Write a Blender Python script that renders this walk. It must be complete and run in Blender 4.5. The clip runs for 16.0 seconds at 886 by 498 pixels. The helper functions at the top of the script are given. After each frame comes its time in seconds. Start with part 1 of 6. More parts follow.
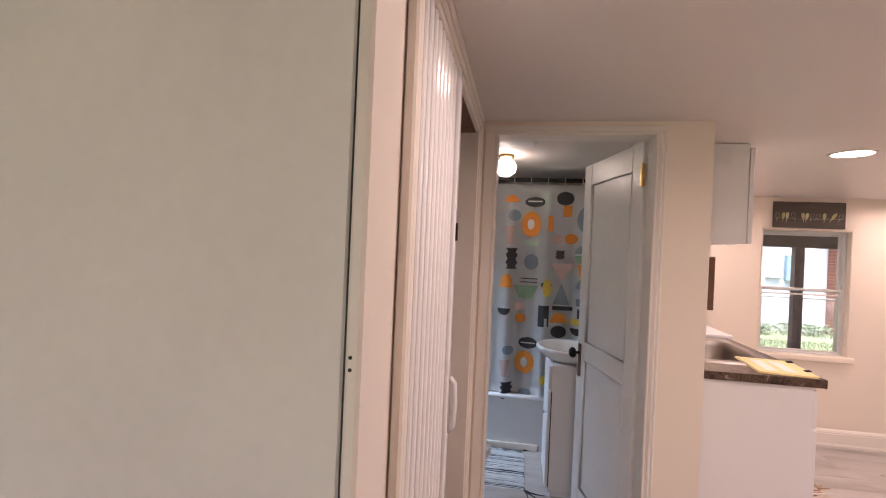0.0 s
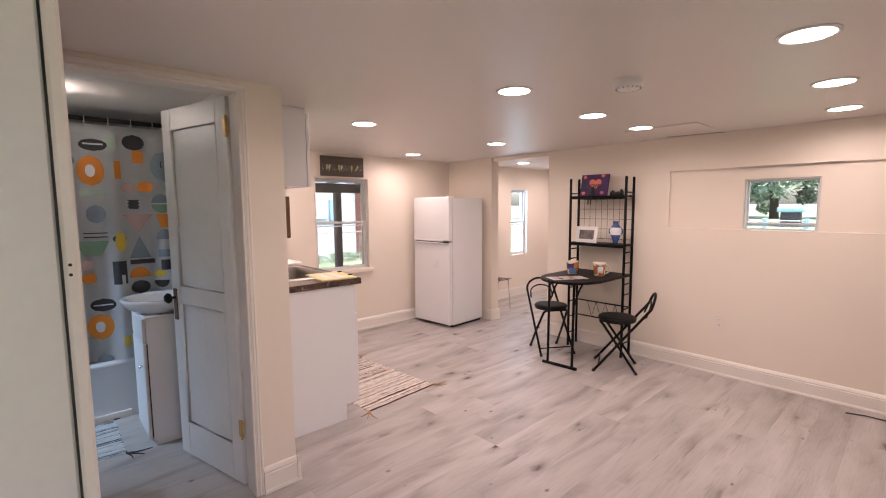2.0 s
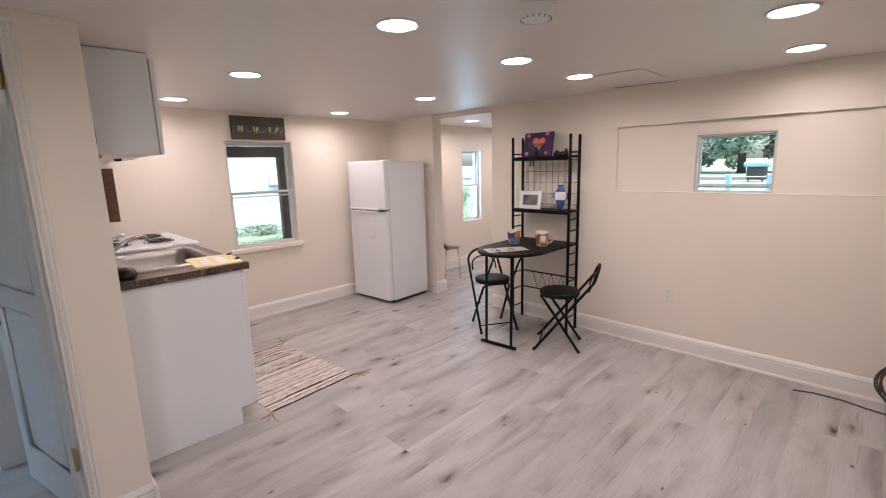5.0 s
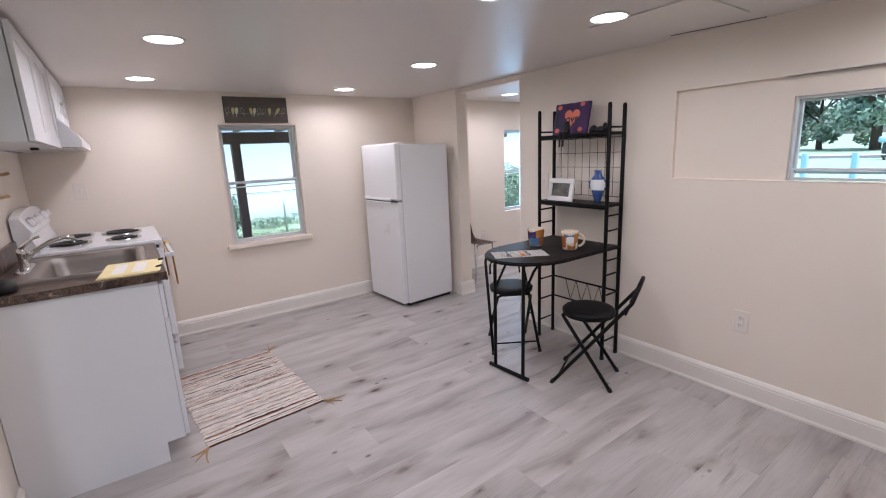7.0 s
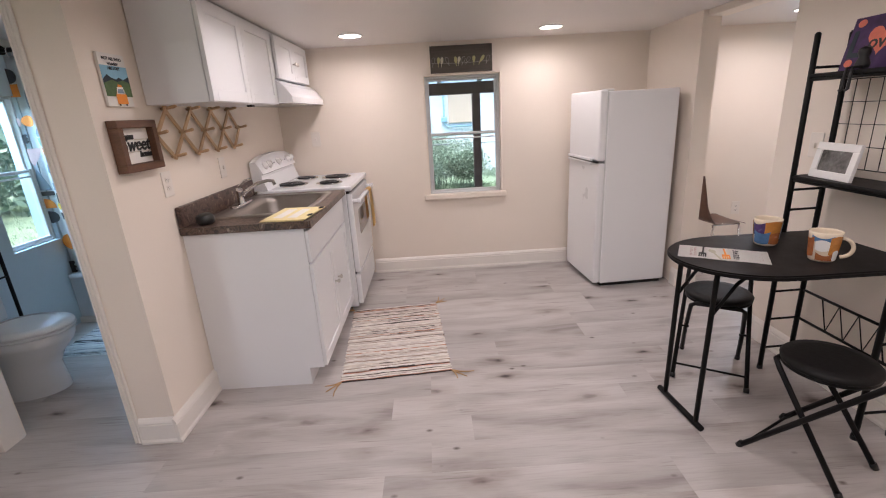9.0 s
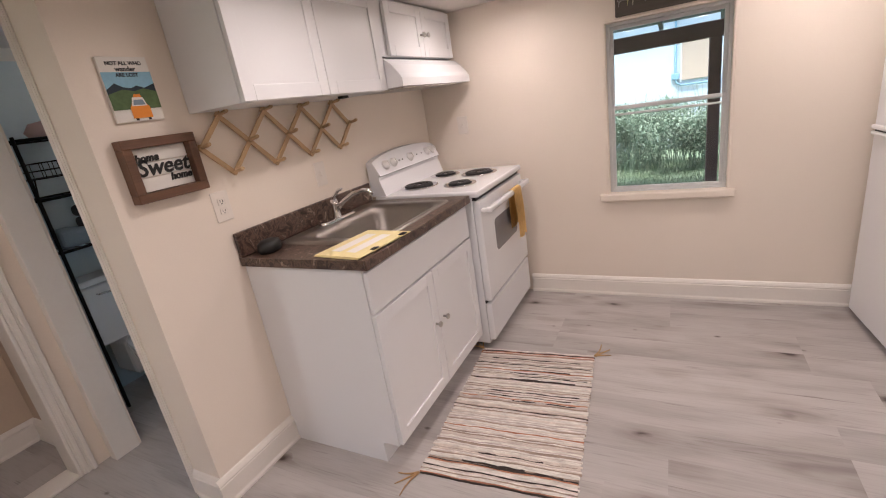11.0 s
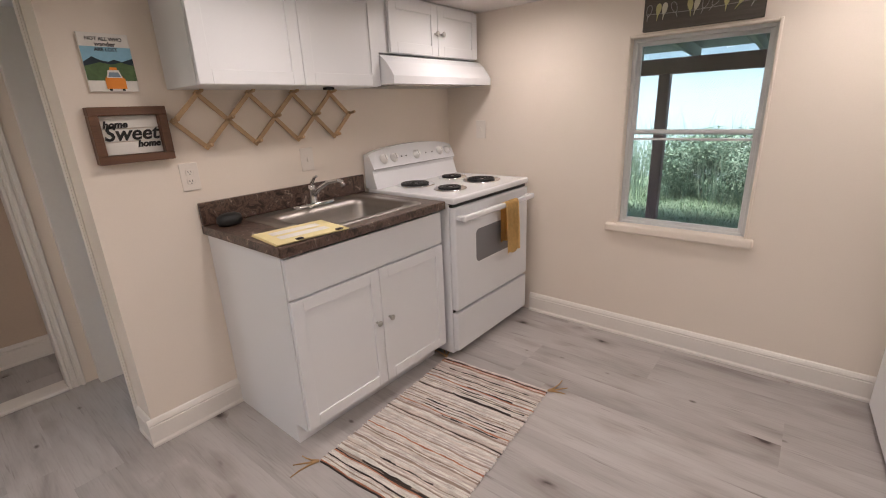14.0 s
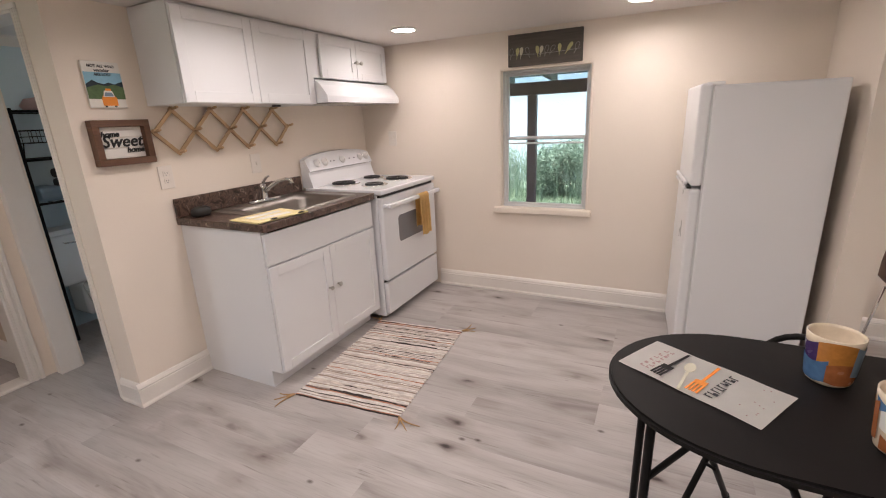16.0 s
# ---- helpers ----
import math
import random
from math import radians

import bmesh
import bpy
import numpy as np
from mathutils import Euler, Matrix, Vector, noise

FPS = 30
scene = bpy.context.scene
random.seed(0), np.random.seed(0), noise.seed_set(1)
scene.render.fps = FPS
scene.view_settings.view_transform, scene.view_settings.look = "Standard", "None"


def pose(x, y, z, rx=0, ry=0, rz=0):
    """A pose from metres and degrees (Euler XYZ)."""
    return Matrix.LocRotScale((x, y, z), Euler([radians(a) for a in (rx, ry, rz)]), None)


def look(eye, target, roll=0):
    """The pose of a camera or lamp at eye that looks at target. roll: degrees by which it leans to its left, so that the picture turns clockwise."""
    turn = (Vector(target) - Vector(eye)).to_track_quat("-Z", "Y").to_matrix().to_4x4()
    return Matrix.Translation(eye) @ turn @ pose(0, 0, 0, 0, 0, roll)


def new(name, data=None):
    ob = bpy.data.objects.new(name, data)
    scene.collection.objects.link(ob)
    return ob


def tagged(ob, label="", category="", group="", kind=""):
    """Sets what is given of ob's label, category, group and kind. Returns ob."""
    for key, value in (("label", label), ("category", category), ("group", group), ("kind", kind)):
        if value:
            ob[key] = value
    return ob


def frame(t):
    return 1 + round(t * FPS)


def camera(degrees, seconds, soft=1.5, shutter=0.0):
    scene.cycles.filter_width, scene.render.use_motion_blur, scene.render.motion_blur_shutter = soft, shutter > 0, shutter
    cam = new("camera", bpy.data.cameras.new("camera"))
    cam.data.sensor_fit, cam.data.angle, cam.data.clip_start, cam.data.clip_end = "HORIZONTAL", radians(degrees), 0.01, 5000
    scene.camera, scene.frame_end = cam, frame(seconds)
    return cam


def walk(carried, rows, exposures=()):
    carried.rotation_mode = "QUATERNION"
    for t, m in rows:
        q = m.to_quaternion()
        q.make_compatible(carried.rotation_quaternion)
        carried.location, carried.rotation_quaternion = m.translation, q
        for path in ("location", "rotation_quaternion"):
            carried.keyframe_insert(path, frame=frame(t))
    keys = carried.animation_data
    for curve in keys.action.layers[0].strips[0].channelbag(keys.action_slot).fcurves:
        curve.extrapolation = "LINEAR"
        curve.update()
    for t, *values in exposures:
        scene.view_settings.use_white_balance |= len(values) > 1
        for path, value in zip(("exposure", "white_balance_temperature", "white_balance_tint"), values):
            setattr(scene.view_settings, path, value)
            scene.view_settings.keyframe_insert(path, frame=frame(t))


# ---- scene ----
cam = camera(89.8, 16.0, soft=1.1)
PATH = [
    (0, (0.298, 0.257, 1.493), (-0.039, 2.229, 1.483), 2.5),
    (0.5, (0.295, 0.127, 1.48), (0.326, 2.126, 1.439), 2.3),
    (1, (0.225, 0.068, 1.489), (0.664, 2.017, 1.397), 2.7),
    (1.5, (0.136, -0.012, 1.459), (1.114, 1.727, 1.325), 0.2),
    (2, (0.102, -0.051, 1.446), (1.442, 1.421, 1.253), -0.4),
    (2.5, (0.126, -0.073, 1.441), (1.566, 1.28, 1.13), -1.5),
    (3, (0.131, -0.073, 1.446), (1.566, 1.276, 1.1), -1.6),
    (3.5, (0.134, -0.065, 1.447), (1.568, 1.281, 1.085), -1.6),
    (4, (0.241, -0.033, 1.447), (1.672, 1.316, 1.081), -1.9),
    (4.5, (0.487, -0.032, 1.466), (1.903, 1.337, 1.117), -1.2),
    (4.7, (0.575, -0.028, 1.472), (1.981, 1.349, 1.116), -1.3),
    (6.8, (1.553, 0.093, 1.463), (2.767, 1.626, 1.04), -2.8),
    (7, (1.608, 0.125, 1.455), (2.724, 1.729, 1.028), -2.6),
    (7.5, (1.814, 0.228, 1.483), (2.767, 1.929, 1.039), -1.7),
    (8, (1.968, 0.271, 1.484), (2.75, 2.048, 1.004), -2.5),
    (8.5, (2.185, 0.274, 1.473), (2.566, 2.156, 0.914), -3.1),
    (9, (2.34, 0.293, 1.461), (2.367, 2.204, 0.872), -3.3),
    (9.5, (2.437, 0.507, 1.45), (2.303, 2.407, 0.838), -2.6),
    (10, (2.504, 0.773, 1.464), (2.155, 2.644, 0.849), -3.6),
    (10.2, (2.533, 0.868, 1.459), (2.028, 2.702, 0.841), -5.1),
    (12.3, (2.912, 2.148, 1.459), (1.723, 3.63, 0.835), -4.9),
    (12.5, (2.931, 2.22, 1.473), (1.692, 3.66, 0.847), -3.3),
    (13, (2.979, 2.161, 1.47), (1.628, 3.501, 0.856), -2.6),
    (13.5, (3.051, 1.916, 1.454), (1.769, 3.327, 0.847), -2.9),
    (14, (3.195, 1.705, 1.444), (1.966, 3.162, 0.839), -2.5),
    (14.5, (3.352, 1.453, 1.437), (2.143, 2.929, 0.839), -2.4),
    (15, (3.394, 1.258, 1.464), (2.414, 2.897, 0.871), -1.7),
    (15.5, (3.399, 1.08, 1.442), (2.493, 2.768, 0.866), -2.7),
    (16, (3.472, 0.991, 1.438), (2.613, 2.707, 0.875), -2.6),
]
EXPOSURES = [(0.0, 2.22, 7300, 32), (1.0, 2.15, 7250, 31), (2.0, 2.11, 6850, 26), (3.5, 2.03, 6490, 20), (4.7, 1.98, 6250, 17), (7.0, 1.86, 5540, 13), (8.0, 1.89, 5890, 13), (9.0, 1.97, 6040, 15), (10.0, 2.00, 6330, 17), (12.5, 1.74, 6390, 13), (14.5, 1.74, 6250, 11), (16.0, 1.97, 6240, 12)]
walk(cam, [(t, look(eye, target, roll)) for t, eye, target, roll in PATH], EXPOSURES)

# ---- world, sun, lamps ----
world = bpy.data.worlds.new("sky")
scene.world = world
world.use_nodes = True
wn = world.node_tree
sky = wn.nodes.new("ShaderNodeTexSky")
sky.sky_type = "NISHITA"
sky.sun_disc = False
sky.sun_elevation, sky.sun_rotation = radians(73), radians(194)
sky.air_density, sky.dust_density = 1.0, 3.0
wn.nodes["Background"].inputs[1].default_value = 0.15
wn.links.new(sky.outputs[0], wn.nodes["Background"].inputs[0])
sun = new("sun", bpy.data.lights.new("sun", "SUN"))
sun.data.energy, sun.data.angle, sun.data.color = 3.8, radians(40), (1.0, 0.95, 0.88)
sun.matrix_world = look((-3, -12, 40), (0, 0, 0))

# area lamps added to stand in for sky light at the bathroom window and the next room's window
for name, at, sx, sy, watts in (("bath_window_fill", look((-0.98, 3.495, 1.98), (0.15, 3.30, 0.35)), 0.5, 0.5, 20.0), ("room_window_fill", pose(5.81, 4.57, 1.18, -90, 0, 0), 0.38, 0.98, 2.6)):
    la = bpy.data.lights.new(name, "AREA")
    la.shape, la.size, la.size_y, la.energy, la.color = "RECTANGLE", sx, sy, watts, (0.48, 0.76, 1.0)
    new(name, la).matrix_world = at

CEIL = 2.03
# last spot is an unseen lamp, added to brighten the next room
LAMP_SPOTS = [(0.60, 1.08), (1.95, 1.43), (2.84, 1.49), (3.55, 1.49), (1.86, 2.70), (1.80, 3.88), (3.36, 2.77), (3.30, 3.96),
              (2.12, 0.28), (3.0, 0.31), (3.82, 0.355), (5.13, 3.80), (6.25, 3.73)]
LAMP_WATTS = 0.89
LAMP_COLOR = (1.0, 0.86, 0.815)


# ---- materials ----
def ramp(nt, fac, stops):
    r = nt.nodes.new("ShaderNodeValToRGB")
    while len(r.color_ramp.elements) < len(stops):
        r.color_ramp.elements.new(0.5)
    for e, (p, c) in zip(r.color_ramp.elements, stops):
        e.position, e.color = p, (*c, 1)
    nt.links.new(fac, r.inputs[0])
    return r.outputs[0]


def shade(c, k):
    return tuple(min(1, max(0, v * k)) for v in c)


def mat(name, color, rough=0.5, metal=0.0, vary=0.06, scale=6.0, fine=90.0, bump=0.05, coat=0.0, dirt=0.0, stretch=(1, 1, 1), spec=0.5):
    m = bpy.data.materials.new(name)
    m.use_nodes = True
    nt = m.node_tree
    p = nt.nodes["Principled BSDF"]
    tc = nt.nodes.new("ShaderNodeTexCoord")
    mp = nt.nodes.new("ShaderNodeMapping")
    mp.inputs["Scale"].default_value = stretch
    nt.links.new(tc.outputs["Object"], mp.inputs[0])
    big = nt.nodes.new("ShaderNodeTexNoise")
    big.inputs["Scale"].default_value, big.inputs["Detail"].default_value = scale, 5
    small = nt.nodes.new("ShaderNodeTexNoise")
    small.inputs["Scale"].default_value, small.inputs["Detail"].default_value = fine, 3
    for n in (big, small):
        nt.links.new(mp.outputs[0], n.inputs["Vector"])
    mix = nt.nodes.new("ShaderNodeMix")
    mix.inputs[0].default_value = 0.35
    nt.links.new(big.outputs[0], mix.inputs[2])
    nt.links.new(small.outputs[0], mix.inputs[3])
    stops = [(0.3, shade(color, 1 - vary)), (0.7, shade(color, 1 + vary))]
    if dirt:
        stops = [(0.22, shade(color, 1 - dirt))] + stops
    nt.links.new(ramp(nt, mix.outputs[0], stops), p.inputs["Base Color"])
    mr = nt.nodes.new("ShaderNodeMapRange")
    mr.inputs[3].default_value, mr.inputs[4].default_value = max(0.02, rough - 0.08), min(1, rough + 0.08)
    nt.links.new(big.outputs[0], mr.inputs[0])
    nt.links.new(mr.outputs[0], p.inputs["Roughness"])
    p.inputs["Metallic"].default_value = metal
    p.inputs["Specular IOR Level"].default_value = spec
    if coat:
        p.inputs["Coat Weight"].default_value = coat
    if bump:
        b = nt.nodes.new("ShaderNodeBump")
        b.inputs["Strength"].default_value, b.inputs["Distance"].default_value = bump, 0.01
        nt.links.new(mix.outputs[0], b.inputs["Height"])
        nt.links.new(b.outputs[0], p.inputs["Normal"])
    return m


def glow(name, color, strength):
    m = bpy.data.materials.new(name)
    m.use_nodes = True
    p = m.node_tree.nodes["Principled BSDF"]
    p.inputs["Base Color"].default_value = (0.9, 0.9, 0.88, 1)
    p.inputs["Emission Color"].default_value = (*color, 1)
    p.inputs["Emission Strength"].default_value = strength
    return m


def plank_mat():
    m = bpy.data.materials.new("grey_oak_plank")
    m.use_nodes = True
    nt = m.node_tree
    p = nt.nodes["Principled BSDF"]
    L = nt.links.new
    tc = nt.nodes.new("ShaderNodeTexCoord")
    info = nt.nodes.new("ShaderNodeObjectInfo")
    mul = nt.nodes.new("ShaderNodeMath")
    mul.operation = "MULTIPLY"
    mul.inputs[1].default_value = 57.0
    L(info.outputs["Random"], mul.inputs[0])
    cmb = nt.nodes.new("ShaderNodeCombineXYZ")
    L(mul.outputs[0], cmb.inputs[0])
    L(mul.outputs[0], cmb.inputs[1])
    add = nt.nodes.new("ShaderNodeVectorMath")
    L(tc.outputs["Object"], add.inputs[0])
    L(cmb.outputs[0], add.inputs[1])

    def mapped(sx, sy):
        mp = nt.nodes.new("ShaderNodeMapping")
        mp.inputs["Scale"].default_value = (sx, sy, 1)
        L(add.outputs[0], mp.inputs[0])
        return mp.outputs[0]

    def noise_tex(vec, scale, detail, dist=0.0):
        n = nt.nodes.new("ShaderNodeTexNoise")
        n.inputs["Scale"].default_value, n.inputs["Detail"].default_value, n.inputs["Distortion"].default_value = scale, detail, dist
        L(vec, n.inputs["Vector"])
        return n.outputs[0]

    cloud = noise_tex(mapped(0.9, 4.5), 1.6, 6, 0.6)
    grain = noise_tex(mapped(1.5, 28.0), 4.0, 8, 0.4)
    base = ramp(nt, cloud, [(0.27, (0.285, 0.255, 0.242)), (0.40, (0.405, 0.376, 0.36)), (0.53, (0.47, 0.442, 0.427)), (0.74, (0.535, 0.508, 0.494))])
    streak = ramp(nt, grain, [(0.25, (0.52, 0.50, 0.48)), (0.5, (0.95, 0.95, 0.95)), (0.8, (1.0, 1.0, 1.0))])
    mx = nt.nodes.new("ShaderNodeMix")
    mx.data_type, mx.blend_type = "RGBA", "MULTIPLY"
    mx.inputs[0].default_value = 0.30
    L(base, mx.inputs[6])
    L(streak, mx.inputs[7])
    # knots: small dark ovals drawn out along the board
    vor = nt.nodes.new("ShaderNodeTexVoronoi")
    vor.inputs["Scale"].default_value = 3.0
    warp = nt.nodes.new("ShaderNodeMix")
    warp.data_type = "VECTOR"
    warp.inputs[0].default_value = 0.09
    nz = nt.nodes.new("ShaderNodeTexNoise")
    nz.inputs["Scale"].default_value = 9
    L(mapped(1.0, 2.2), nz.inputs["Vector"])
    L(mapped(1.0, 2.2), warp.inputs[4])
    L(nz.outputs["Color"], warp.inputs[5])
    L(warp.outputs[1], vor.inputs["Vector"])
    knot = ramp(nt, vor.outputs["Distance"], [(0.0, (0.05, 0.038, 0.033)), (0.05, (0.13, 0.10, 0.09)), (0.095, (0.52, 0.48, 0.46)), (0.17, (0.82, 0.79, 0.77)), (0.40, (1, 1, 1))])
    pick = nt.nodes.new("ShaderNodeMath")
    pick.operation = "GREATER_THAN"
    pick.inputs[1].default_value = 0.32
    sep = nt.nodes.new("ShaderNodeSeparateColor")
    L(vor.outputs["Color"], sep.inputs[0])
    L(sep.outputs[0], pick.inputs[0])
    kx = nt.nodes.new("ShaderNodeMix")
    kx.data_type, kx.blend_type = "RGBA", "MULTIPLY"
    L(pick.outputs[0], kx.inputs[0])
    L(mx.outputs[2], kx.inputs[6])
    L(knot, kx.inputs[7])
    # fine specks and short cracks along the grain
    spk = nt.nodes.new("ShaderNodeTexVoronoi")
    spk.inputs["Scale"].default_value = 6.5
    L(mapped(1.0, 1.7), spk.inputs["Vector"])
    sp2 = nt.nodes.new("ShaderNodeSeparateColor")
    L(spk.outputs["Color"], sp2.inputs[0])
    pk2 = nt.nodes.new("ShaderNodeMath")
    pk2.operation = "GREATER_THAN"
    pk2.inputs[1].default_value = 0.72
    L(sp2.outputs[1], pk2.inputs[0])
    sx = nt.nodes.new("ShaderNodeMix")
    sx.data_type, sx.blend_type = "RGBA", "MULTIPLY"
    L(pk2.outputs[0], sx.inputs[0])
    L(kx.outputs[2], sx.inputs[6])
    L(ramp(nt, spk.outputs["Distance"], [(0.0, (0.14, 0.115, 0.105)), (0.06, (0.45, 0.42, 0.40)), (0.14, (1, 1, 1))]), sx.inputs[7])
    crack = noise_tex(mapped(2.2, 46.0), 2.0, 3, 0.5)
    zone = noise_tex(mapped(1.1, 6.0), 2.3, 2, 0.2)
    cmul = nt.nodes.new("ShaderNodeMath")
    cmul.operation = "ADD"
    L(crack, cmul.inputs[0])
    L(zone, cmul.inputs[1])
    cx = nt.nodes.new("ShaderNodeMix")
    cx.data_type, cx.blend_type = "RGBA", "MULTIPLY"
    cx.inputs[0].default_value = 0.75
    L(sx.outputs[2], cx.inputs[6])
    L(ramp(nt, cmul.outputs[0], [(0.60, (0.42, 0.39, 0.37)), (0.72, (0.80, 0.79, 0.78)), (0.82, (1, 1, 1))]), cx.inputs[7])
    tone = nt.nodes.new("ShaderNodeHueSaturation")
    mr = nt.nodes.new("ShaderNodeMapRange")
    mr.inputs[3].default_value, mr.inputs[4].default_value = 0.92, 1.1
    L(info.outputs["Random"], mr.inputs[0])
    L(mr.outputs[0], tone.inputs["Value"])
    L(cx.outputs[2], tone.inputs["Color"])
    L(tone.outputs[0], p.inputs["Base Color"])
    rr = nt.nodes.new("ShaderNodeMapRange")
    rr.inputs[3].default_value, rr.inputs[4].default_value = 0.46, 0.34
    L(grain, rr.inputs[0])
    L(rr.outputs[0], p.inputs["Roughness"])
    b = nt.nodes.new("ShaderNodeBump")
    b.inputs["Strength"].default_value, b.inputs["Distance"].default_value = 0.12, 0.004
    L(grain, b.inputs["Height"])
    L(b.outputs[0], p.inputs["Normal"])
    return m


def blotch_mat(name, stops, scale, rough, detail=8, dist=1.0, fine=60):
    m = bpy.data.materials.new(name)
    m.use_nodes = True
    nt = m.node_tree
    p = nt.nodes["Principled BSDF"]
    tc = nt.nodes.new("ShaderNodeTexCoord")
    n = nt.nodes.new("ShaderNodeTexNoise")
    n.inputs["Scale"].default_value, n.inputs["Detail"].default_value, n.inputs["Distortion"].default_value = scale, detail, dist
    n.inputs["Roughness"].default_value = 0.68
    nt.links.new(tc.outputs["Object"], n.inputs["Vector"])
    nt.links.new(ramp(nt, n.outputs[0], stops), p.inputs["Base Color"])
    p.inputs["Roughness"].default_value = rough
    f = nt.nodes.new("ShaderNodeTexNoise")
    f.inputs["Scale"].default_value = fine
    nt.links.new(tc.outputs["Object"], f.inputs["Vector"])
    b = nt.nodes.new("ShaderNodeBump")
    b.inputs["Strength"].default_value, b.inputs["Distance"].default_value = 0.1, 0.004
    nt.links.new(f.outputs[0], b.inputs["Height"])
    nt.links.new(b.outputs[0], p.inputs["Normal"])
    return m


def island_mat(name, stops, rough=0.9):
    m = bpy.data.materials.new(name)
    m.use_nodes = True
    nt = m.node_tree
    p = nt.nodes["Principled BSDF"]
    g = nt.nodes.new("ShaderNodeNewGeometry")
    nt.links.new(ramp(nt, g.outputs["Random Per Island"], stops), p.inputs["Base Color"])
    p.inputs["Roughness"].default_value = rough
    return m


def glass_mat():
    m = bpy.data.materials.new("window_glass")
    m.use_nodes = True
    nt = m.node_tree
    out = nt.nodes["Material Output"]
    tr = nt.nodes.new("ShaderNodeBsdfTransparent")
    tr.inputs[0].default_value = (0.92, 0.97, 0.97, 1)
    gl = nt.nodes.new("ShaderNodeBsdfGlossy")
    gl.inputs["Roughness"].default_value = 0.02
    lw = nt.nodes.new("ShaderNodeLayerWeight")
    lw.inputs[0].default_value = 0.5
    pw = nt.nodes.new("ShaderNodeMath")
    pw.operation = "POWER"
    pw.inputs[1].default_value = 5.0
    nt.links.new(lw.outputs["Facing"], pw.inputs[0])
    fr = nt.nodes.new("ShaderNodeMath")
    fr.operation = "MULTIPLY_ADD"
    fr.inputs[1].default_value, fr.inputs[2].default_value = 0.9, 0.035
    nt.links.new(pw.outputs[0], fr.inputs[0])
    mx = nt.nodes.new("ShaderNodeMixShader")
    nt.links.new(fr.outputs[0], mx.inputs[0])
    nt.links.new(tr.outputs[0], mx.inputs[1])
    nt.links.new(gl.outputs[0], mx.inputs[2])
    nt.links.new(mx.outputs[0], out.inputs[0])
    return m


M_WALL = mat("cream_wall_paint", (0.83, 0.745, 0.65), 0.55, vary=0.025, scale=1.3, fine=160, bump=0.06)
M_CEIL = mat("ceiling_paint", (0.73, 0.685, 0.645), 0.42, vary=0.03, scale=1.0, fine=120, bump=0.05)
M_TRIM = mat("white_gloss_trim", (0.81, 0.765, 0.71), 0.32, vary=0.03, scale=3, fine=60, bump=0.06)
M_DOOR = mat("aged_white_door_paint", (0.76, 0.75, 0.73), 0.33, vary=0.05, scale=4, fine=40, bump=0.1)
M_CLOSET = mat("closet_paint", (0.62, 0.50, 0.39), 0.7, vary=0.05, scale=2)
M_BATHWALL = mat("pale_blue_bath_paint", (0.55, 0.64, 0.68), 0.45, vary=0.03, scale=2)
M_PLANK = plank_mat()
M_SUBFLOOR = mat("grey_joint", (0.24, 0.23, 0.22), 0.9)
M_CABINET = mat("white_cabinet_lacquer", (0.80, 0.805, 0.82), 0.36, vary=0.008, scale=3, bump=0.0)
M_ENAMEL = mat("white_enamel", (0.80, 0.81, 0.83), 0.16, vary=0.01, scale=3, bump=0.0)
M_FRIDGE = mat("white_fridge_shell", (0.81, 0.81, 0.82), 0.3, vary=0.012, scale=2, fine=260, bump=0.05)
M_LAMINATE = blotch_mat("brown_stone_laminate", [(0.34, (0.012, 0.008, 0.007)), (0.44, (0.055, 0.033, 0.026)), (0.51, (0.15, 0.095, 0.07)), (0.56, (0.035, 0.021, 0.017)), (0.66, (0.36, 0.27, 0.21))], 20, 0.3)
M_STEEL = mat("brushed_steel", (0.34, 0.315, 0.29), 0.38, metal=1.0, vary=0.05, scale=30, fine=200, bump=0.03, stretch=(1, 0.06, 1))
M_CHROME = mat("chrome", (0.75, 0.75, 0.76), 0.08, metal=1.0, vary=0.01, bump=0)
M_BRASS = mat("worn_brass", (0.62, 0.44, 0.20), 0.32, metal=1.0, vary=0.2, scale=40)
M_NICKEL = mat("satin_nickel", (0.55, 0.53, 0.50), 0.3, metal=1.0, vary=0.05)
M_BLACKMETAL = mat("black_painted_tube", (0.006, 0.0055, 0.0055), 0.48, vary=0.2, scale=30, bump=0.04, spec=0.18)
M_BLACKTOP = mat("black_laminate_top", (0.011, 0.010, 0.010), 0.48, vary=0.2, scale=18, fine=300, bump=0.04, spec=0.12)
M_BLACKPAD = mat("black_vinyl_pad", (0.006, 0.0055, 0.0055), 0.55, vary=0.2, scale=60, bump=0.1, spec=0.25)
M_BLACK = mat("black_plastic", (0.008, 0.008, 0.008), 0.45, vary=0.15, scale=20)
M_COIL = mat("coil_element", (0.02, 0.019, 0.019), 0.5, metal=0.3, vary=0.3, scale=40)
M_DARKGLASS = mat("oven_window_glass", (0.20, 0.20, 0.21), 0.12, vary=0.05, bump=0)
M_WOOD = mat("walnut_frame_wood", (0.13, 0.062, 0.034), 0.5, vary=0.35, scale=10, fine=120, bump=0.15, stretch=(1, 0.25, 5))
M_PINE = mat("pale_pine", (0.58, 0.39, 0.22), 0.5, vary=0.14, scale=20, fine=120, bump=0.1)
M_SIGN = mat("grey_brown_board", (0.095, 0.082, 0.068), 0.75, vary=0.25, scale=12, fine=60, bump=0.25, stretch=(0.4, 1, 6))
M_WHITE = mat("plain_white", (0.80, 0.79, 0.77), 0.5, vary=0.02)
M_LINEN = mat("white_linen", (0.82, 0.80, 0.76), 0.9, vary=0.03, scale=30, fine=400, bump=0.15)
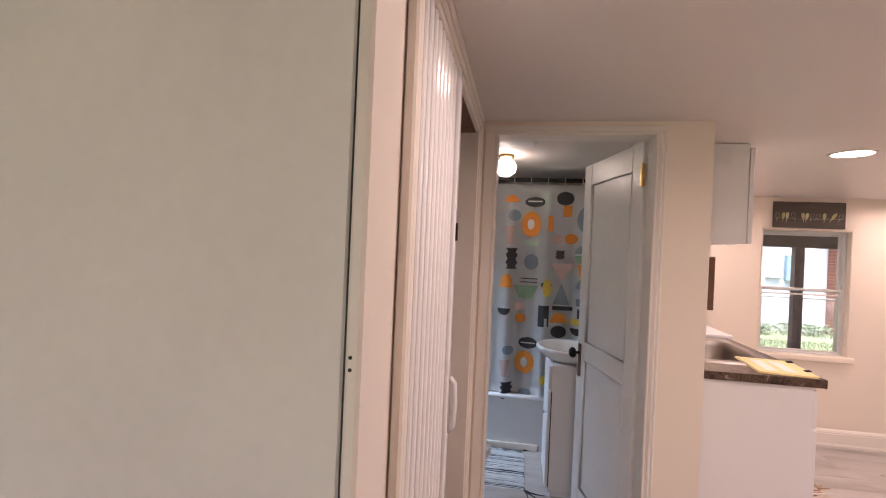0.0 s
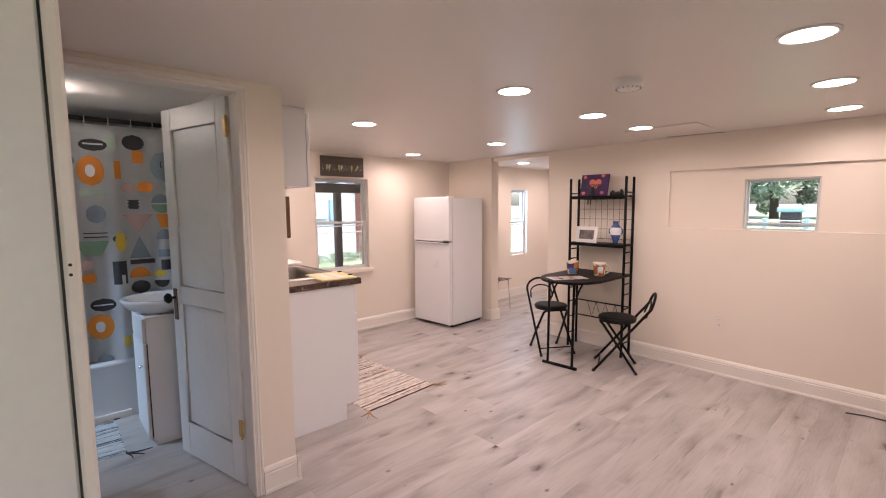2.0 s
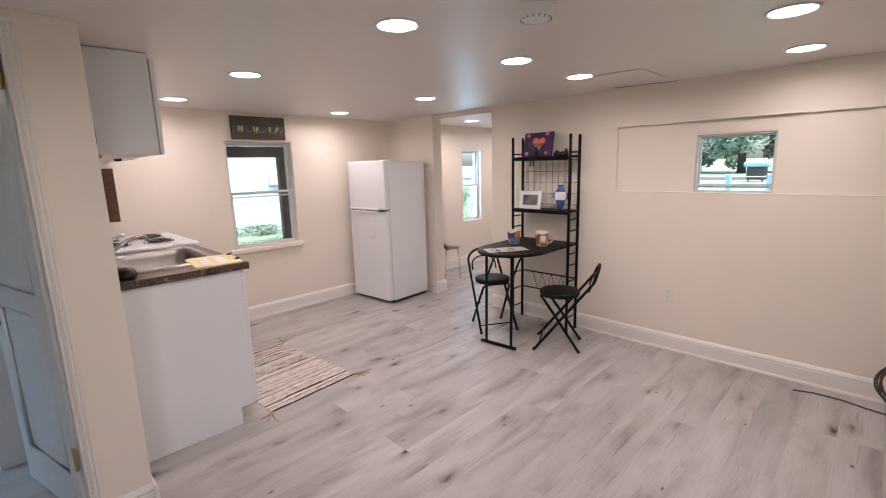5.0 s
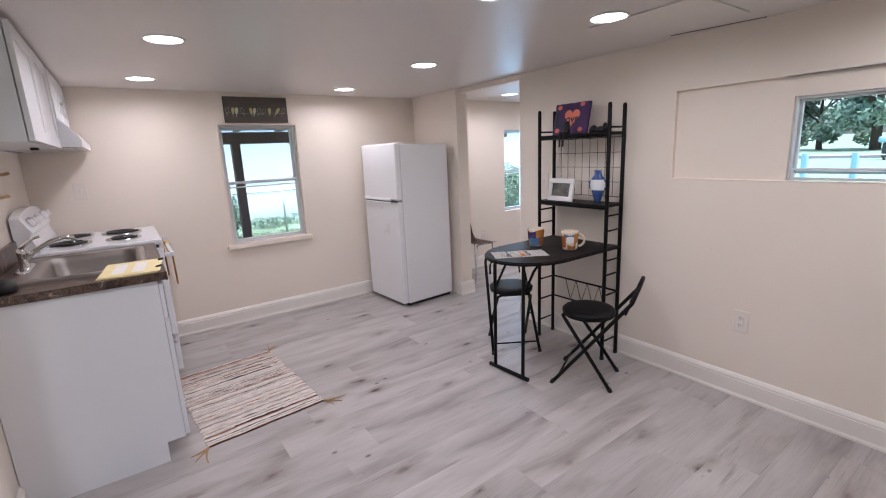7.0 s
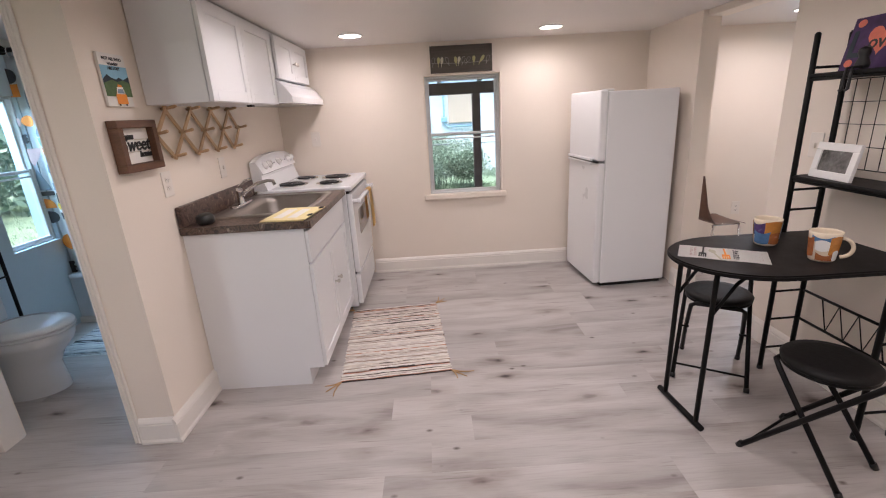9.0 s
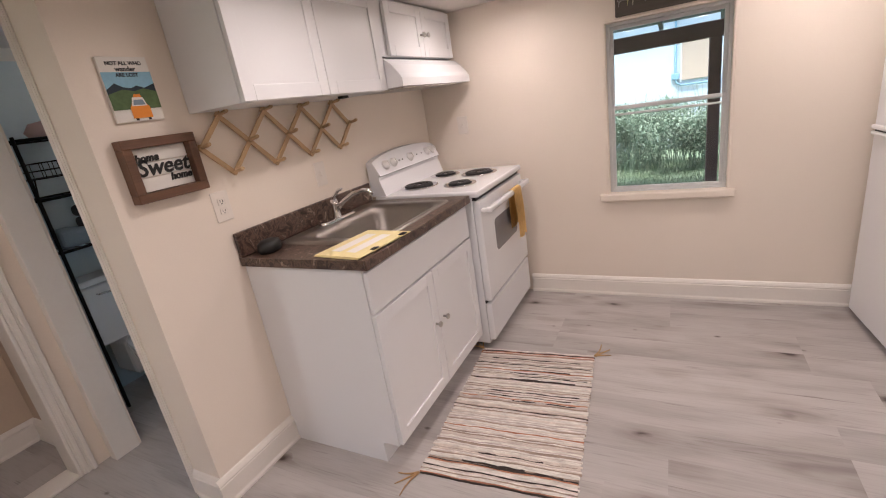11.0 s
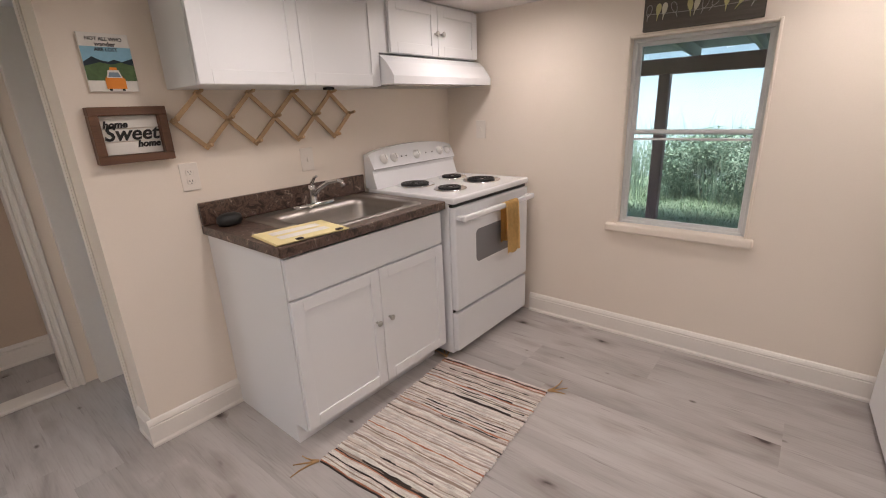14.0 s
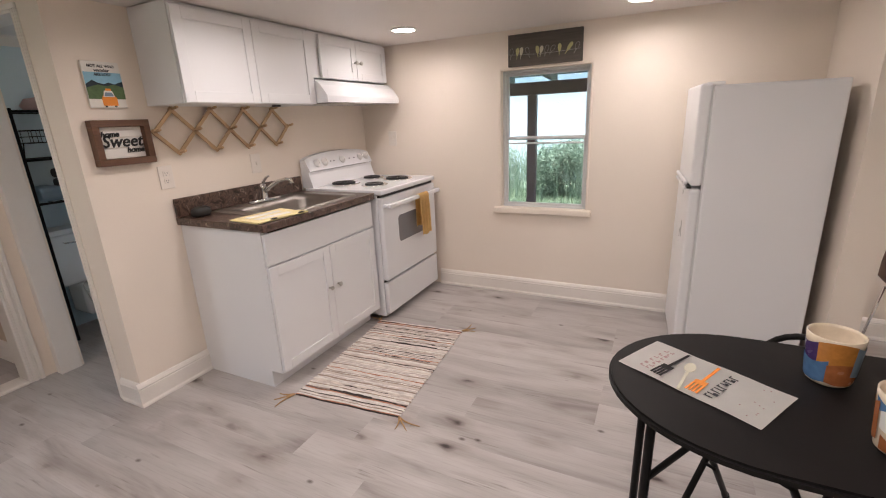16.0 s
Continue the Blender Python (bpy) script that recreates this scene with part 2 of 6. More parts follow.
M_VIOLET = mat("violet_glaze", (0.075, 0.045, 0.15), 0.25, vary=0.25, scale=40, bump=0.02)
M_AMBER = mat("amber_glaze", (0.52, 0.22, 0.05), 0.25, vary=0.25, scale=40, bump=0.02)
M_MIDBLUE = mat("mid_blue_glaze", (0.09, 0.19, 0.36), 0.25, vary=0.25, scale=40, bump=0.02)
M_RUST = mat("rust_glaze", (0.36, 0.13, 0.05), 0.25, vary=0.25, scale=40, bump=0.02)
M_PLATE = mat("ivory_plastic", (0.80, 0.74, 0.67), 0.4, vary=0.02)
M_CHALK = mat("grey_chalk_line", (0.34, 0.32, 0.30), 0.8, vary=0.15)
M_OLIVE = mat("olive_yellow_paint", (0.50, 0.47, 0.22), 0.7, vary=0.15)
M_PAPER = mat("paper", (0.80, 0.77, 0.72), 0.8, vary=0.03, scale=20)
M_LETTER = mat("cream_paint_letter", (0.60, 0.57, 0.45), 0.7, vary=0.1)
M_YELLOW = mat("yellow_folder_paper", (0.80, 0.69, 0.36), 0.7, vary=0.06, scale=15)
M_TOWEL = mat("ochre_towel", (0.78, 0.52, 0.20), 0.95, vary=0.12, scale=50, fine=300, bump=0.5)
M_ORANGE = mat("orange_print", (0.80, 0.27, 0.035), 0.7, vary=0.08)
M_CHARCOAL = mat("charcoal_print", (0.03, 0.03, 0.035), 0.7, vary=0.2)
M_SLATE = mat("slate_blue_print", (0.22, 0.29, 0.35), 0.7, vary=0.1)
M_SAGE = mat("sage_green_print", (0.22, 0.38, 0.25), 0.7, vary=0.1)
M_MINT = mat("mint_print", (0.55, 0.70, 0.58), 0.7, vary=0.06)
M_PINK = mat("dusty_pink_print", (0.60, 0.42, 0.40), 0.7, vary=0.06)
M_MUSTARD = mat("mustard_print", (0.72, 0.52, 0.07), 0.7, vary=0.06)
M_CURTAIN = mat("white_curtain_cloth", (0.74, 0.76, 0.77), 0.8, vary=0.03, scale=20)
M_PORCELAIN = mat("porcelain", (0.80, 0.81, 0.82), 0.1, vary=0.01, bump=0)
M_ROD = mat("dark_rod", (0.03, 0.027, 0.025), 0.4, metal=0.5)
M_TAN = mat("tan_cord", (0.45, 0.28, 0.13), 0.9, vary=0.2, scale=60)
M_CABLE = mat("black_cable", (0.085, 0.062, 0.05), 0.5)
M_CHAIRWOOD = mat("brown_bent_ply", (0.24, 0.15, 0.115), 0.4, vary=0.15, scale=12)
M_PURPLE = mat("purple_canvas_paint", (0.062, 0.026, 0.10), 0.7, vary=0.5, scale=14, fine=40)
M_RED = mat("salmon_heart_paint", (0.75, 0.20, 0.13), 0.7, vary=0.15)
M_BLUE = mat("cobalt_glaze", (0.05, 0.095, 0.27), 0.25, vary=0.3, scale=25, bump=0.02)
M_SKYBLUE = mat("light_blue_print", (0.25, 0.48, 0.62), 0.6, vary=0.1)
M_GREENHILL = mat("green_hill_print", (0.09, 0.15, 0.06), 0.7, vary=0.3, scale=30)
M_NAVY = mat("navy_mountain_print", (0.02, 0.035, 0.05), 0.7, vary=0.2)
M_MUGCREAM = mat("cream_glaze", (0.72, 0.62, 0.48), 0.2, vary=0.1, scale=30, bump=0.02)
M_GLASS = glass_mat()
M_ALU = mat("white_aluminium", (0.66, 0.67, 0.67), 0.4, vary=0.05)
M_LAMP = glow("lamp_diffuser", (1.0, 0.90, 0.76), 7.0)
M_GLOBE = glow("lit_glass_globe", (1.0, 0.95, 0.85), 3.0)
M_SEAM_SHADE = mat("seam_shade_dark", (0.10, 0.085, 0.075), 0.8)


# ---- mesh helpers ----
def box(bm, x0, x1, y0, y1, z0, z1, r=0.0, seg=1):
    v = [bm.verts.new(p) for p in ((x0, y0, z0), (x1, y0, z0), (x1, y1, z0), (x0, y1, z0), (x0, y0, z1), (x1, y0, z1), (x1, y1, z1), (x0, y1, z1))]
    fs = [bm.faces.new([v[i] for i in q]) for q in ((0, 3, 2, 1), (4, 5, 6, 7), (0, 1, 5, 4), (1, 2, 6, 5), (2, 3, 7, 6), (3, 0, 4, 7))]
    if r:
        es = {e for f in fs for e in f.edges}
        bmesh.ops.bevel(bm, geom=list(es), offset=r, segments=seg, affect="EDGES", profile=0.5)
    return bm


def B(x0, x1, y0, y1, z0, z1, r=0.0, seg=1):
    return box(bmesh.new(), x0, x1, y0, y1, z0, z1, r, seg)


def tube(bm, pts, r, n=8, closed=False):
    pts = [Vector(p) for p in pts]
    k = len(pts)
    rings = []
    up = None
    for i, p in enumerate(pts):
        a = pts[(i - 1) % k] if (closed or i > 0) else pts[i]
        b = pts[(i + 1) % k] if (closed or i < k - 1) else pts[i]
        d = (b - a).normalized()
        if up is None:
            up = Vector((0, 0, 1)) if abs(d.z) < 0.9 else Vector((1, 0, 0))
        s = d.cross(up).normalized()
        up = s.cross(d).normalized()
        rr = r[i] if isinstance(r, (list, tuple)) else r
        rings.append([bm.verts.new(p + rr * (math.cos(2 * math.pi * j / n) * s + math.sin(2 * math.pi * j / n) * up)) for j in range(n)])
    for i in range(k if closed else k - 1):
        a, b = rings[i], rings[(i + 1) % k]
        for j in range(n):
            f = bm.faces.new((a[j], b[j], b[(j + 1) % n], a[(j + 1) % n]))
            f.smooth = True
    if not closed:
        bm.faces.new(rings[0])
        bm.faces.new(rings[-1][::-1])
    return bm


def T(pts, r, n=8, closed=False):
    bm = tube(bmesh.new(), pts, r, n, closed)
    bmesh.ops.recalc_face_normals(bm, faces=bm.faces)
    return bm


def arc(c, u, v, r0, r1, a0, a1, n=10):
    c, u, v = Vector(c), Vector(u), Vector(v)
    return [c + r0 * math.cos(a0 + (a1 - a0) * i / n) * u + r1 * math.sin(a0 + (a1 - a0) * i / n) * v for i in range(n + 1)]


def lathe(profile, n=28, sx=1.0, sy=1.0):
    bm = bmesh.new()
    rings = []
    for r, z in profile:
        if r < 1e-5:
            rings.append([bm.verts.new((0, 0, z))])
        else:
            rings.append([bm.verts.new((sx * r * math.cos(2 * math.pi * j / n), sy * r * math.sin(2 * math.pi * j / n), z)) for j in range(n)])
    for a, b in zip(rings, rings[1:]):
        for j in range(n):
            k = (j + 1) % n
            if len(a) == 1 and len(b) == 1:
                continue
            if len(a) == 1:
                q = (a[0], b[j], b[k])
            elif len(b) == 1:
                q = (a[j], a[k], b[0])
            else:
                q = (a[j], a[k], b[k], b[j])
            bm.faces.new(q).smooth = True
    bmesh.ops.recalc_face_normals(bm, faces=bm.faces)
    return bm


def prism(outline, depth, axis="y"):
    """A solid from a closed outline in a plane, pushed back by depth. axis x: (y, z) outline; y: (x, z); z: (x, y)."""
    bm = bmesh.new()

    def at(a, b, d):
        return {"x": (d, a, b), "y": (a, d, b), "z": (a, b, d)}[axis]
    f0 = [bm.verts.new(at(a, b, 0)) for a, b in outline]
    f1 = [bm.verts.new(at(a, b, depth)) for a, b in outline]
    bm.faces.new(f0)
    bm.faces.new(f1[::-1])
    for i in range(len(outline)):
        j = (i + 1) % len(outline)
        bm.faces.new((f0[i], f1[i], f1[j], f0[j]))
    bmesh.ops.recalc_face_normals(bm, faces=bm.faces)
    return bm


def moved(bm, m):
    bmesh.ops.transform(bm, matrix=m, verts=bm.verts)
    return bm


def mesh_of(name, bm, material):
    me = bpy.data.meshes.new(name)
    bm.to_mesh(me)
    bm.free()
    me.materials.append(material)
    return me


def part(name, bm, material, parent, label="", at=None):
    ob = new(name, mesh_of(name, bm, material))
    ob.parent = parent
    if at is not None:
        ob.matrix_basis = at
    if label:
        ob["label"] = label
    return ob


def thing(name, at, label, category, group="", kind=""):
    ob = new(name)
    ob.empty_display_size = 0.1
    ob.matrix_world = at
    return tagged(ob, label, category, group, kind)


def solid(name, bm, material, label, category, group="", kind="", at=None):
    ob = new(name, mesh_of(name, bm, material))
    if at is not None:
        ob.matrix_world = at
    return tagged(ob, label, category, group, kind)


def setting(name, bm, material, label, category="wall", at=None):
    return solid(name, bm, material, label, category, kind="structure", at=at)


def text_mesh(body, size, depth=0.001, shear=0.0, bold=0.0):
    cu = bpy.data.curves.new("text", "FONT")
    cu.body, cu.size, cu.extrude, cu.align_x, cu.align_y, cu.shear, cu.offset = body, size, depth, "CENTER", "CENTER", shear, bold
    cu.resolution_u = 3
    ob = bpy.data.objects.new("text", cu)
    scene.collection.objects.link(ob)
    dg = bpy.context.evaluated_depsgraph_get()
    me = bpy.data.meshes.new_from_object(ob.evaluated_get(dg))
    bm = bmesh.new()
    bm.from_mesh(me)
    bpy.data.objects.remove(ob)
    bpy.data.meshes.remove(me)
    return bm


FACE_EAST = pose(0, 0, 0, 90, 0, 90)    # lettering on a wall that faces +x
FACE_SOUTH = pose(0, 0, 0, 90, 0, 0)    # lettering on a wall that faces -y
FACE_WEST = pose(0, 0, 0, 90, 0, -90)

# ---- the shell ----
W_X, S_Y, N_Y, E_X = 1.03, 2.14, 4.40, 4.30   # faces of the sink wall, bath wall, window wall and east wall
TOP = CEIL
BATH_TOP = 2.10


def wall_with_hole(name, axis, at0, at1, a0, a1, holes, label, material=None, z0=0.0, z1=TOP):
    """A wall between at0 and at1 across, from a0 to a1 along, with holes (a, b, z, z)."""
    bm = bmesh.new()

    def put(a, b, za, zb):
        if b - a > 1e-4 and zb - za > 1e-4:
            if axis == "x":
                box(bm, a, b, at0, at1, za, zb)
            else:
                box(bm, at0, at1, a, b, za, zb)
    cur = a0
    for a, b, za, zb in sorted(holes):
        put(cur, a, z0, z1)
        put(a, b, z0, za)
        put(a, b, zb, z1)
        cur = b
    put(cur, a1, z0, z1)
    return setting(name, bm, material or M_WALL, label)


WIN = (2.318, 2.972, 0.725, 1.757)      # kitchen window: x, x, z, z
WIN2 = (5.60, 6.02, 0.66, 1.69)
EWIN = (0.503, 0.978, 1.208, 1.641)     # east window: y, y, z, z
BWIN = (3.295, 3.695, 0.69, 1.73)        # bath window: y, y, z, z
wall_with_hole("wall_north", "x", N_Y, N_Y + 0.16, -0.72, 7.2, [WIN, WIN2], "cream painted wall with the kitchen window")
wall_with_hole("wall_kitchen_bath", "y", 0.90, W_X, S_Y + 0.12, N_Y, [], "cream painted partition behind the sink")
wall_with_hole("wall_bath_front", "x", S_Y, S_Y + 0.12, -0.72, W_X, [(0.18, 0.825, 0.0, 1.985)], "cream painted wall with the bathroom doorway")
wall_with_hole("wall_bath_west", "y", -0.72, -0.56, 0.68, N_Y, [BWIN], "pale blue bathroom wall with a window", M_BATHWALL)
wall_with_hole("wall_closet", "y", 0.02, 0.115, 0.80, S_Y, [(0.97, 2.01, 0.0, 1.965)], "cream painted wall with a closet opening")
wall_with_hole("wall_entry_north", "x", 0.702, 0.80, -0.72, 0.135, [(-0.66, 0.131, 0.0, 1.99)], "cream painted wall with a flush door")
wall_with_hole("wall_entry_west", "y", -1.3, -1.2, -1.6, 0.8, [], "cream painted wall by the entry")
# unseen opening, added and sized to let daylight onto the flush door
wall_with_hole("wall_south", "x", -1.7, -1.6, -1.3, 4.6, [(-0.80, 0.05, 0.0, 1.95)], "cream painted wall with an added, unseen entry opening")
ALC = (-0.735, 1.545, 1.238, 1.737)
wall_with_hole("wall_east", "y", E_X, E_X + 0.025, -1.6, 2.82, [ALC], "cream painted wall with a shallow recess")
wall_with_hole("wall_east_back", "y", E_X + 0.025, E_X + 0.16, -1.6, 2.82, [EWIN], "cream painted back of the shallow recess")
wall_with_hole("wall_pier", "y", 4.27, 4.40, 3.63, N_Y, [], "cream painted pier beside the fridge")
setting("header_beam", B(4.30, 4.44, 2.82, 3.63, 1.985, TOP, 0.004), M_WALL, "shallow cream header over the opening", "beam")
wall_with_hole("wall_room_east", "y", 7.2, 7.3, 2.6, 4.4, [], "cream painted end wall of the next room")
wall_with_hole("wall_room_south", "x", 2.5, 2.6, E_X + 0.16, 7.3, [], "cream painted side wall of the next room")
setting("ceiling", prism([(-1.3, -1.7), (4.54, -1.7), (4.54, 2.5), (7.3, 2.5), (7.3, 4.56), (0.90, 4.56), (0.90, 2.26), (-1.3, 2.26)], 0.12, "z"), M_CEIL, "smooth white painted ceiling", "ceiling", at=pose(0, 0, TOP))
bm = B(-0.72, 0.90, S_Y + 0.12, N_Y + 0.16, BATH_TOP, BATH_TOP + 0.04)
box(bm, -0.72, -0.56, S_Y + 0.12, N_Y + 0.16, TOP, BATH_TOP)
box(bm, -0.56, 0.90, N_Y, N_Y + 0.16, TOP, BATH_TOP)
setting("ceiling_bath", bm, M_CEIL, "white painted bathroom ceiling", "ceiling")


def baseboard(axis, at, side, a0, a1):
    """A moulded board 0.16 m high with a bead and a shoe along a wall's foot; side is the way it stands out."""
    prof = [(0, 0), (0.022, 0), (0.022, 0.012), (0.016, 0.022), (0.016, 0.100), (0.012, 0.105), (0.016, 0.111), (0.012, 0.121), (0.006, 0.131), (0, 0.136)]
    bm = bmesh.new()

    def P(d, z, a):
        return (a, at + side * d, z) if axis == "x" else (at + side * d, a, z)
    e0 = [bm.verts.new(P(d, z, a0)) for d, z in prof]
    e1 = [bm.verts.new(P(d, z, a1)) for d, z in prof]
    bm.faces.new(e0)
    bm.faces.new(e1[::-1])
    for i in range(len(prof)):
        j = (i + 1) % len(prof)
        bm.faces.new((e0[i], e1[i], e1[j], e0[j]))
    bmesh.ops.recalc_face_normals(bm, faces=bm.faces)
    return setting("baseboard", bm, M_TRIM, "white moulded baseboard along the wall", "baseboard")


baseboard("x", N_Y, -1, 1.74, 4.27)
baseboard("x", N_Y, -1, 4.40, 7.2)
baseboard("y", E_X, -1, -1.6, 2.82)
baseboard("x", 2.82, 1, E_X, E_X + 0.16)
baseboard("y", W_X, 1, S_Y - 0.022, 2.55)
baseboard("x", S_Y, -1, 0.858, W_X)
baseboard("x", 3.63, -1, 4.25, 4.42)
baseboard("y", 4.27, -1, 3.63, 3.70)
baseboard("y", 4.40, 1, 3.63, N_Y)
baseboard("y", -0.52, 1, 1.0, 2.1)
baseboard("x", 2.10, -1, -0.5, 0.02)


def casing(name, axis, at, side, a0, a1, z1, w=0.085, d=0.02):
    """A stepped casing round three sides of an opening a0..a1 up to z1."""
    bm = bmesh.new()

    def put(a, b, za, zb, d0, d1):
        lo, hi = sorted((at + side * d0, at + side * d1))
        if axis == "x":
            box(bm, a, b, lo, hi, za, zb, 0.004)
        else:
            box(bm, lo, hi, a, b, za, zb, 0.004)
    for k, (i0, i1, dd) in enumerate(((0.0, w, d), (0.012, 0.03, d + 0.008), (w - 0.022, w, d + 0.012))):
        put(a0 - i1, a0 - i0, 0, z1 + i1, 0, dd)
        put(a1 + i0, a1 + i1, 0, z1 + i1, 0, dd)
        put(a0 - i0, a1 + i0, z1 + i0, z1 + i1, 0, dd)
    return setting(name, bm, M_TRIM, "white painted stepped door casing", "trim")


# bathroom doorway: thin bead casing, jamb and stop
def doorway():
    bm = bmesh.new()
    for a, b in ((0.18, 0.192), (0.815, 0.825)):
        box(bm, a, b, S_Y - 0.012, S_Y + 0.106, 0, 1.985, 0.003)
    box(bm, 0.192, 0.815, S_Y - 0.012, S_Y + 0.106, 1.972, 1.985, 0.003)
    setting("door_jamb", bm, M_TRIM, "white painted bathroom door jamb", "trim")
    bm = bmesh.new()
    for a, b in ((0.825, 0.856), (0.137, 0.18)):
        box(bm, a, b, S_Y - 0.010, S_Y, 0, 1.985, 0.003)
    box(bm, 0.832, 0.842, S_Y - 0.015, S_Y - 0.009, 0, 1.985, 0.002)
    box(bm, 0.846, 0.856, S_Y - 0.014, S_Y - 0.009, 0, 1.985, 0.002)
    box(bm, 0.137, 0.856, S_Y - 0.010, S_Y, 1.985, 2.010, 0.003)
    setting("door_casing", bm, M_TRIM, "white painted bead casing round the bathroom door", "trim")


doorway()


def closet():
    bm = bmesh.new()
    for a, b in ((0.97, 0.985), (1.995, 2.01)):
        box(bm, 0.0, 0.126, a, b, 0, 1.965, 0.003)
    box(bm, 0.0, 0.126, 0.985, 1.995, 1.95, 1.965, 0.003)
    setting("closet_jamb", bm, M_TRIM, "white painted closet jamb", "trim")
    casing("closet_casing", "y", 0.115, 1, 0.97, 2.01, 1.965, w=0.062, d=0.008)
    setting("closet_threshold", B(0.0, 0.13, 0.985, 1.995, 0.0, 0.02, 0.005), M_TRIM, "painted wooden closet threshold", "trim")
    setting("closet_wall", B(-0.56, -0.52, 0.80, 2.14, 0, TOP), M_CLOSET, "tan painted closet back wall", "wall")
    setting("closet_side_wall", B(-0.52, 0.02, 2.10, 2.14, 0, TOP), M_CLOSET, "tan painted closet side wall", "wall")
    shelf = thing("closet_shelf", pose(0, 0, 0), "white closet shelf with a dark hanging rail", "shelf")
    part("board", B(-0.52, -0.10, 0.82, 2.10, 1.60, 1.62, 0.003), M_TRIM, shelf)
    part("cleat", B(-0.52, 0.0, 2.08, 2.10, 1.52, 1.60, 0.003), M_TRIM, shelf)
    part("rail", T([(-0.28, 0.82, 1.54), (-0.28, 2.09, 1.54)], 0.014), M_ROD, shelf)
    # vinyl folding door pushed together at the near jamb
    d = thing("folding_closet_door", pose(0, 0, 0), "white glossy vinyl folding door, pushed open", "door")
    n = 9
    for i in range(n):
        y = 0.988 + i * 0.042
        part("fold", B(0.038, 0.130, y, y + 0.022, 0.03, 1.942, 0.009, 3), M_ENAMEL, d)
        if i < n - 1:
            part("hinge_strip", B(0.045 if i % 2 else 0.110, 0.055 if i % 2 else 0.120, y + 0.021, y + 0.043, 0.03, 1.940, 0.003), M_ENAMEL, d)
    lead = part("lead_post", B(0.028, 0.137, 1.368, 1.40, 0.03, 1.945, 0.008, 3), M_ENAMEL, d)
    part("handle", T([(0.137, 1.385, 1.02), (0.150, 1.385, 1.035), (0.153, 1.385, 1.09), (0.150, 1.385, 1.145), (0.137, 1.385, 1.16)], 0.007), M_ENAMEL, lead, "white bow handle")
    part("latch", B(0.1375, 0.141, 1.375, 1.393, 1.51, 1.555), M_BLACKMETAL, lead, "small dark latch")
    setting("door_track", B(0.05, 0.112, 0.985, 1.995, 1.945, 1.9505, 0.002), M_WOOD, "brown overhead closet track", "trim")


closet()


def entry_door():
    bm = bmesh.new()
    box(bm, 0.1228, 0.1405, 0.6985, 0.812, 0, TOP, 0.004)
    setting("entry_jamb", bm, M_TRIM, "scuffed white painted jamb of the flush door", "trim")
    d = thing("door_1", pose(0, 0, 0), "closed flush door in worn white gloss paint", "door")
    leaf = part("leaf", B(-0.655, 0.1195, 0.7035, 0.732, 0.01, 1.982, 0.003), M_DOOR, d)
    # black filler stands in for the shade inside the door gap
    part("gap_shade_strip", B(0.1197, 0.1226, 0.7045, 0.732, 0.0, 1.985), M_BLACK, d, "black strip put in as the shade of the door gap")
    for z in (1.360, 1.373):
        part("screw_hole", T([(0.1295, 0.704, z), (0.1295, 0.6978, z)], 0.0022, 8), M_BLACK, leaf)


entry_door()


def panel_leaf(w, h, t):
    """A two-panel leaf with its hinge edge at the origin, along -x; panels sunk on both faces."""
    st, mid, bot, top = 0.092, 0.10, 0.20, 0.115
    z1, z2 = 0.90, 0.90 + mid
    bm = bmesh.new()
    box(bm, -w, -w + st, 0, t, 0, h, 0.003)
    box(bm, -st, 0, 0, t, 0, h, 0.003)
    for a, b in ((0, bot), (z1, z2), (h - top, h)):
        box(bm, -w + st, -st, 0, t, a, b, 0.003)
    pan = bmesh.new()
    for a, b in ((bot, z1), (z2, h - top)):
        box(pan, -w + st, -st, t * 0.34, t * 0.66, a, b)
    mould = bmesh.new()
    for a, b in ((bot, z1), (z2, h - top)):
        for y in (t * 0.18, t * 0.82):
            tube(mould, [(-w + st, y, a), (-st, y, a), (-st, y, b), (-w + st, y, b)], 0.009, 6, True)
    return bm, pan, mould


def bath_door():
    d = thing("door_2", pose(0.8085, 2.2470, 0.008, 0, 0, -75.5), "open white two-panel bathroom door with worn paint", "door")
    bm, pan, mould = [moved(m, Matrix.Translation((-0.018, 0, 0))) for m in panel_leaf(0.622, 1.970, 0.035)]
    leaf = part("leaf", bm, M_DOOR, d)
    part("panels", pan, M_DOOR, leaf)
    part("moulding", mould, M_DOOR, leaf)
    plate = part("lock_plate", B(-0.620, -0.584, -0.004, 0.0, 0.80, 0.98, 0.004), M_WOOD, d, "dark bronze lock plate")
    part("knob", moved(lathe([(0, 0), (0.008, 0), (0.008, 0.025), (0.026, 0.032), (0.030, 0.045), (0.02, 0.058), (0, 0.06)], 16), pose(-0.602, 0.0, 0.93, 90)), M_BLACKMETAL, plate, "dark knob")
    for z in (0.26, 1.78):
        h = part("hinge", B(-0.040, 0.004, -0.004, 0.0, z, z + 0.09, 0.002), M_BRASS, d, "worn brass hinge")
        part("hinge_pin", T([(-0.008, -0.006, z - 0.006), (-0.008, -0.006, z + 0.097)], 0.006), M_BRASS, h)


bath_door()


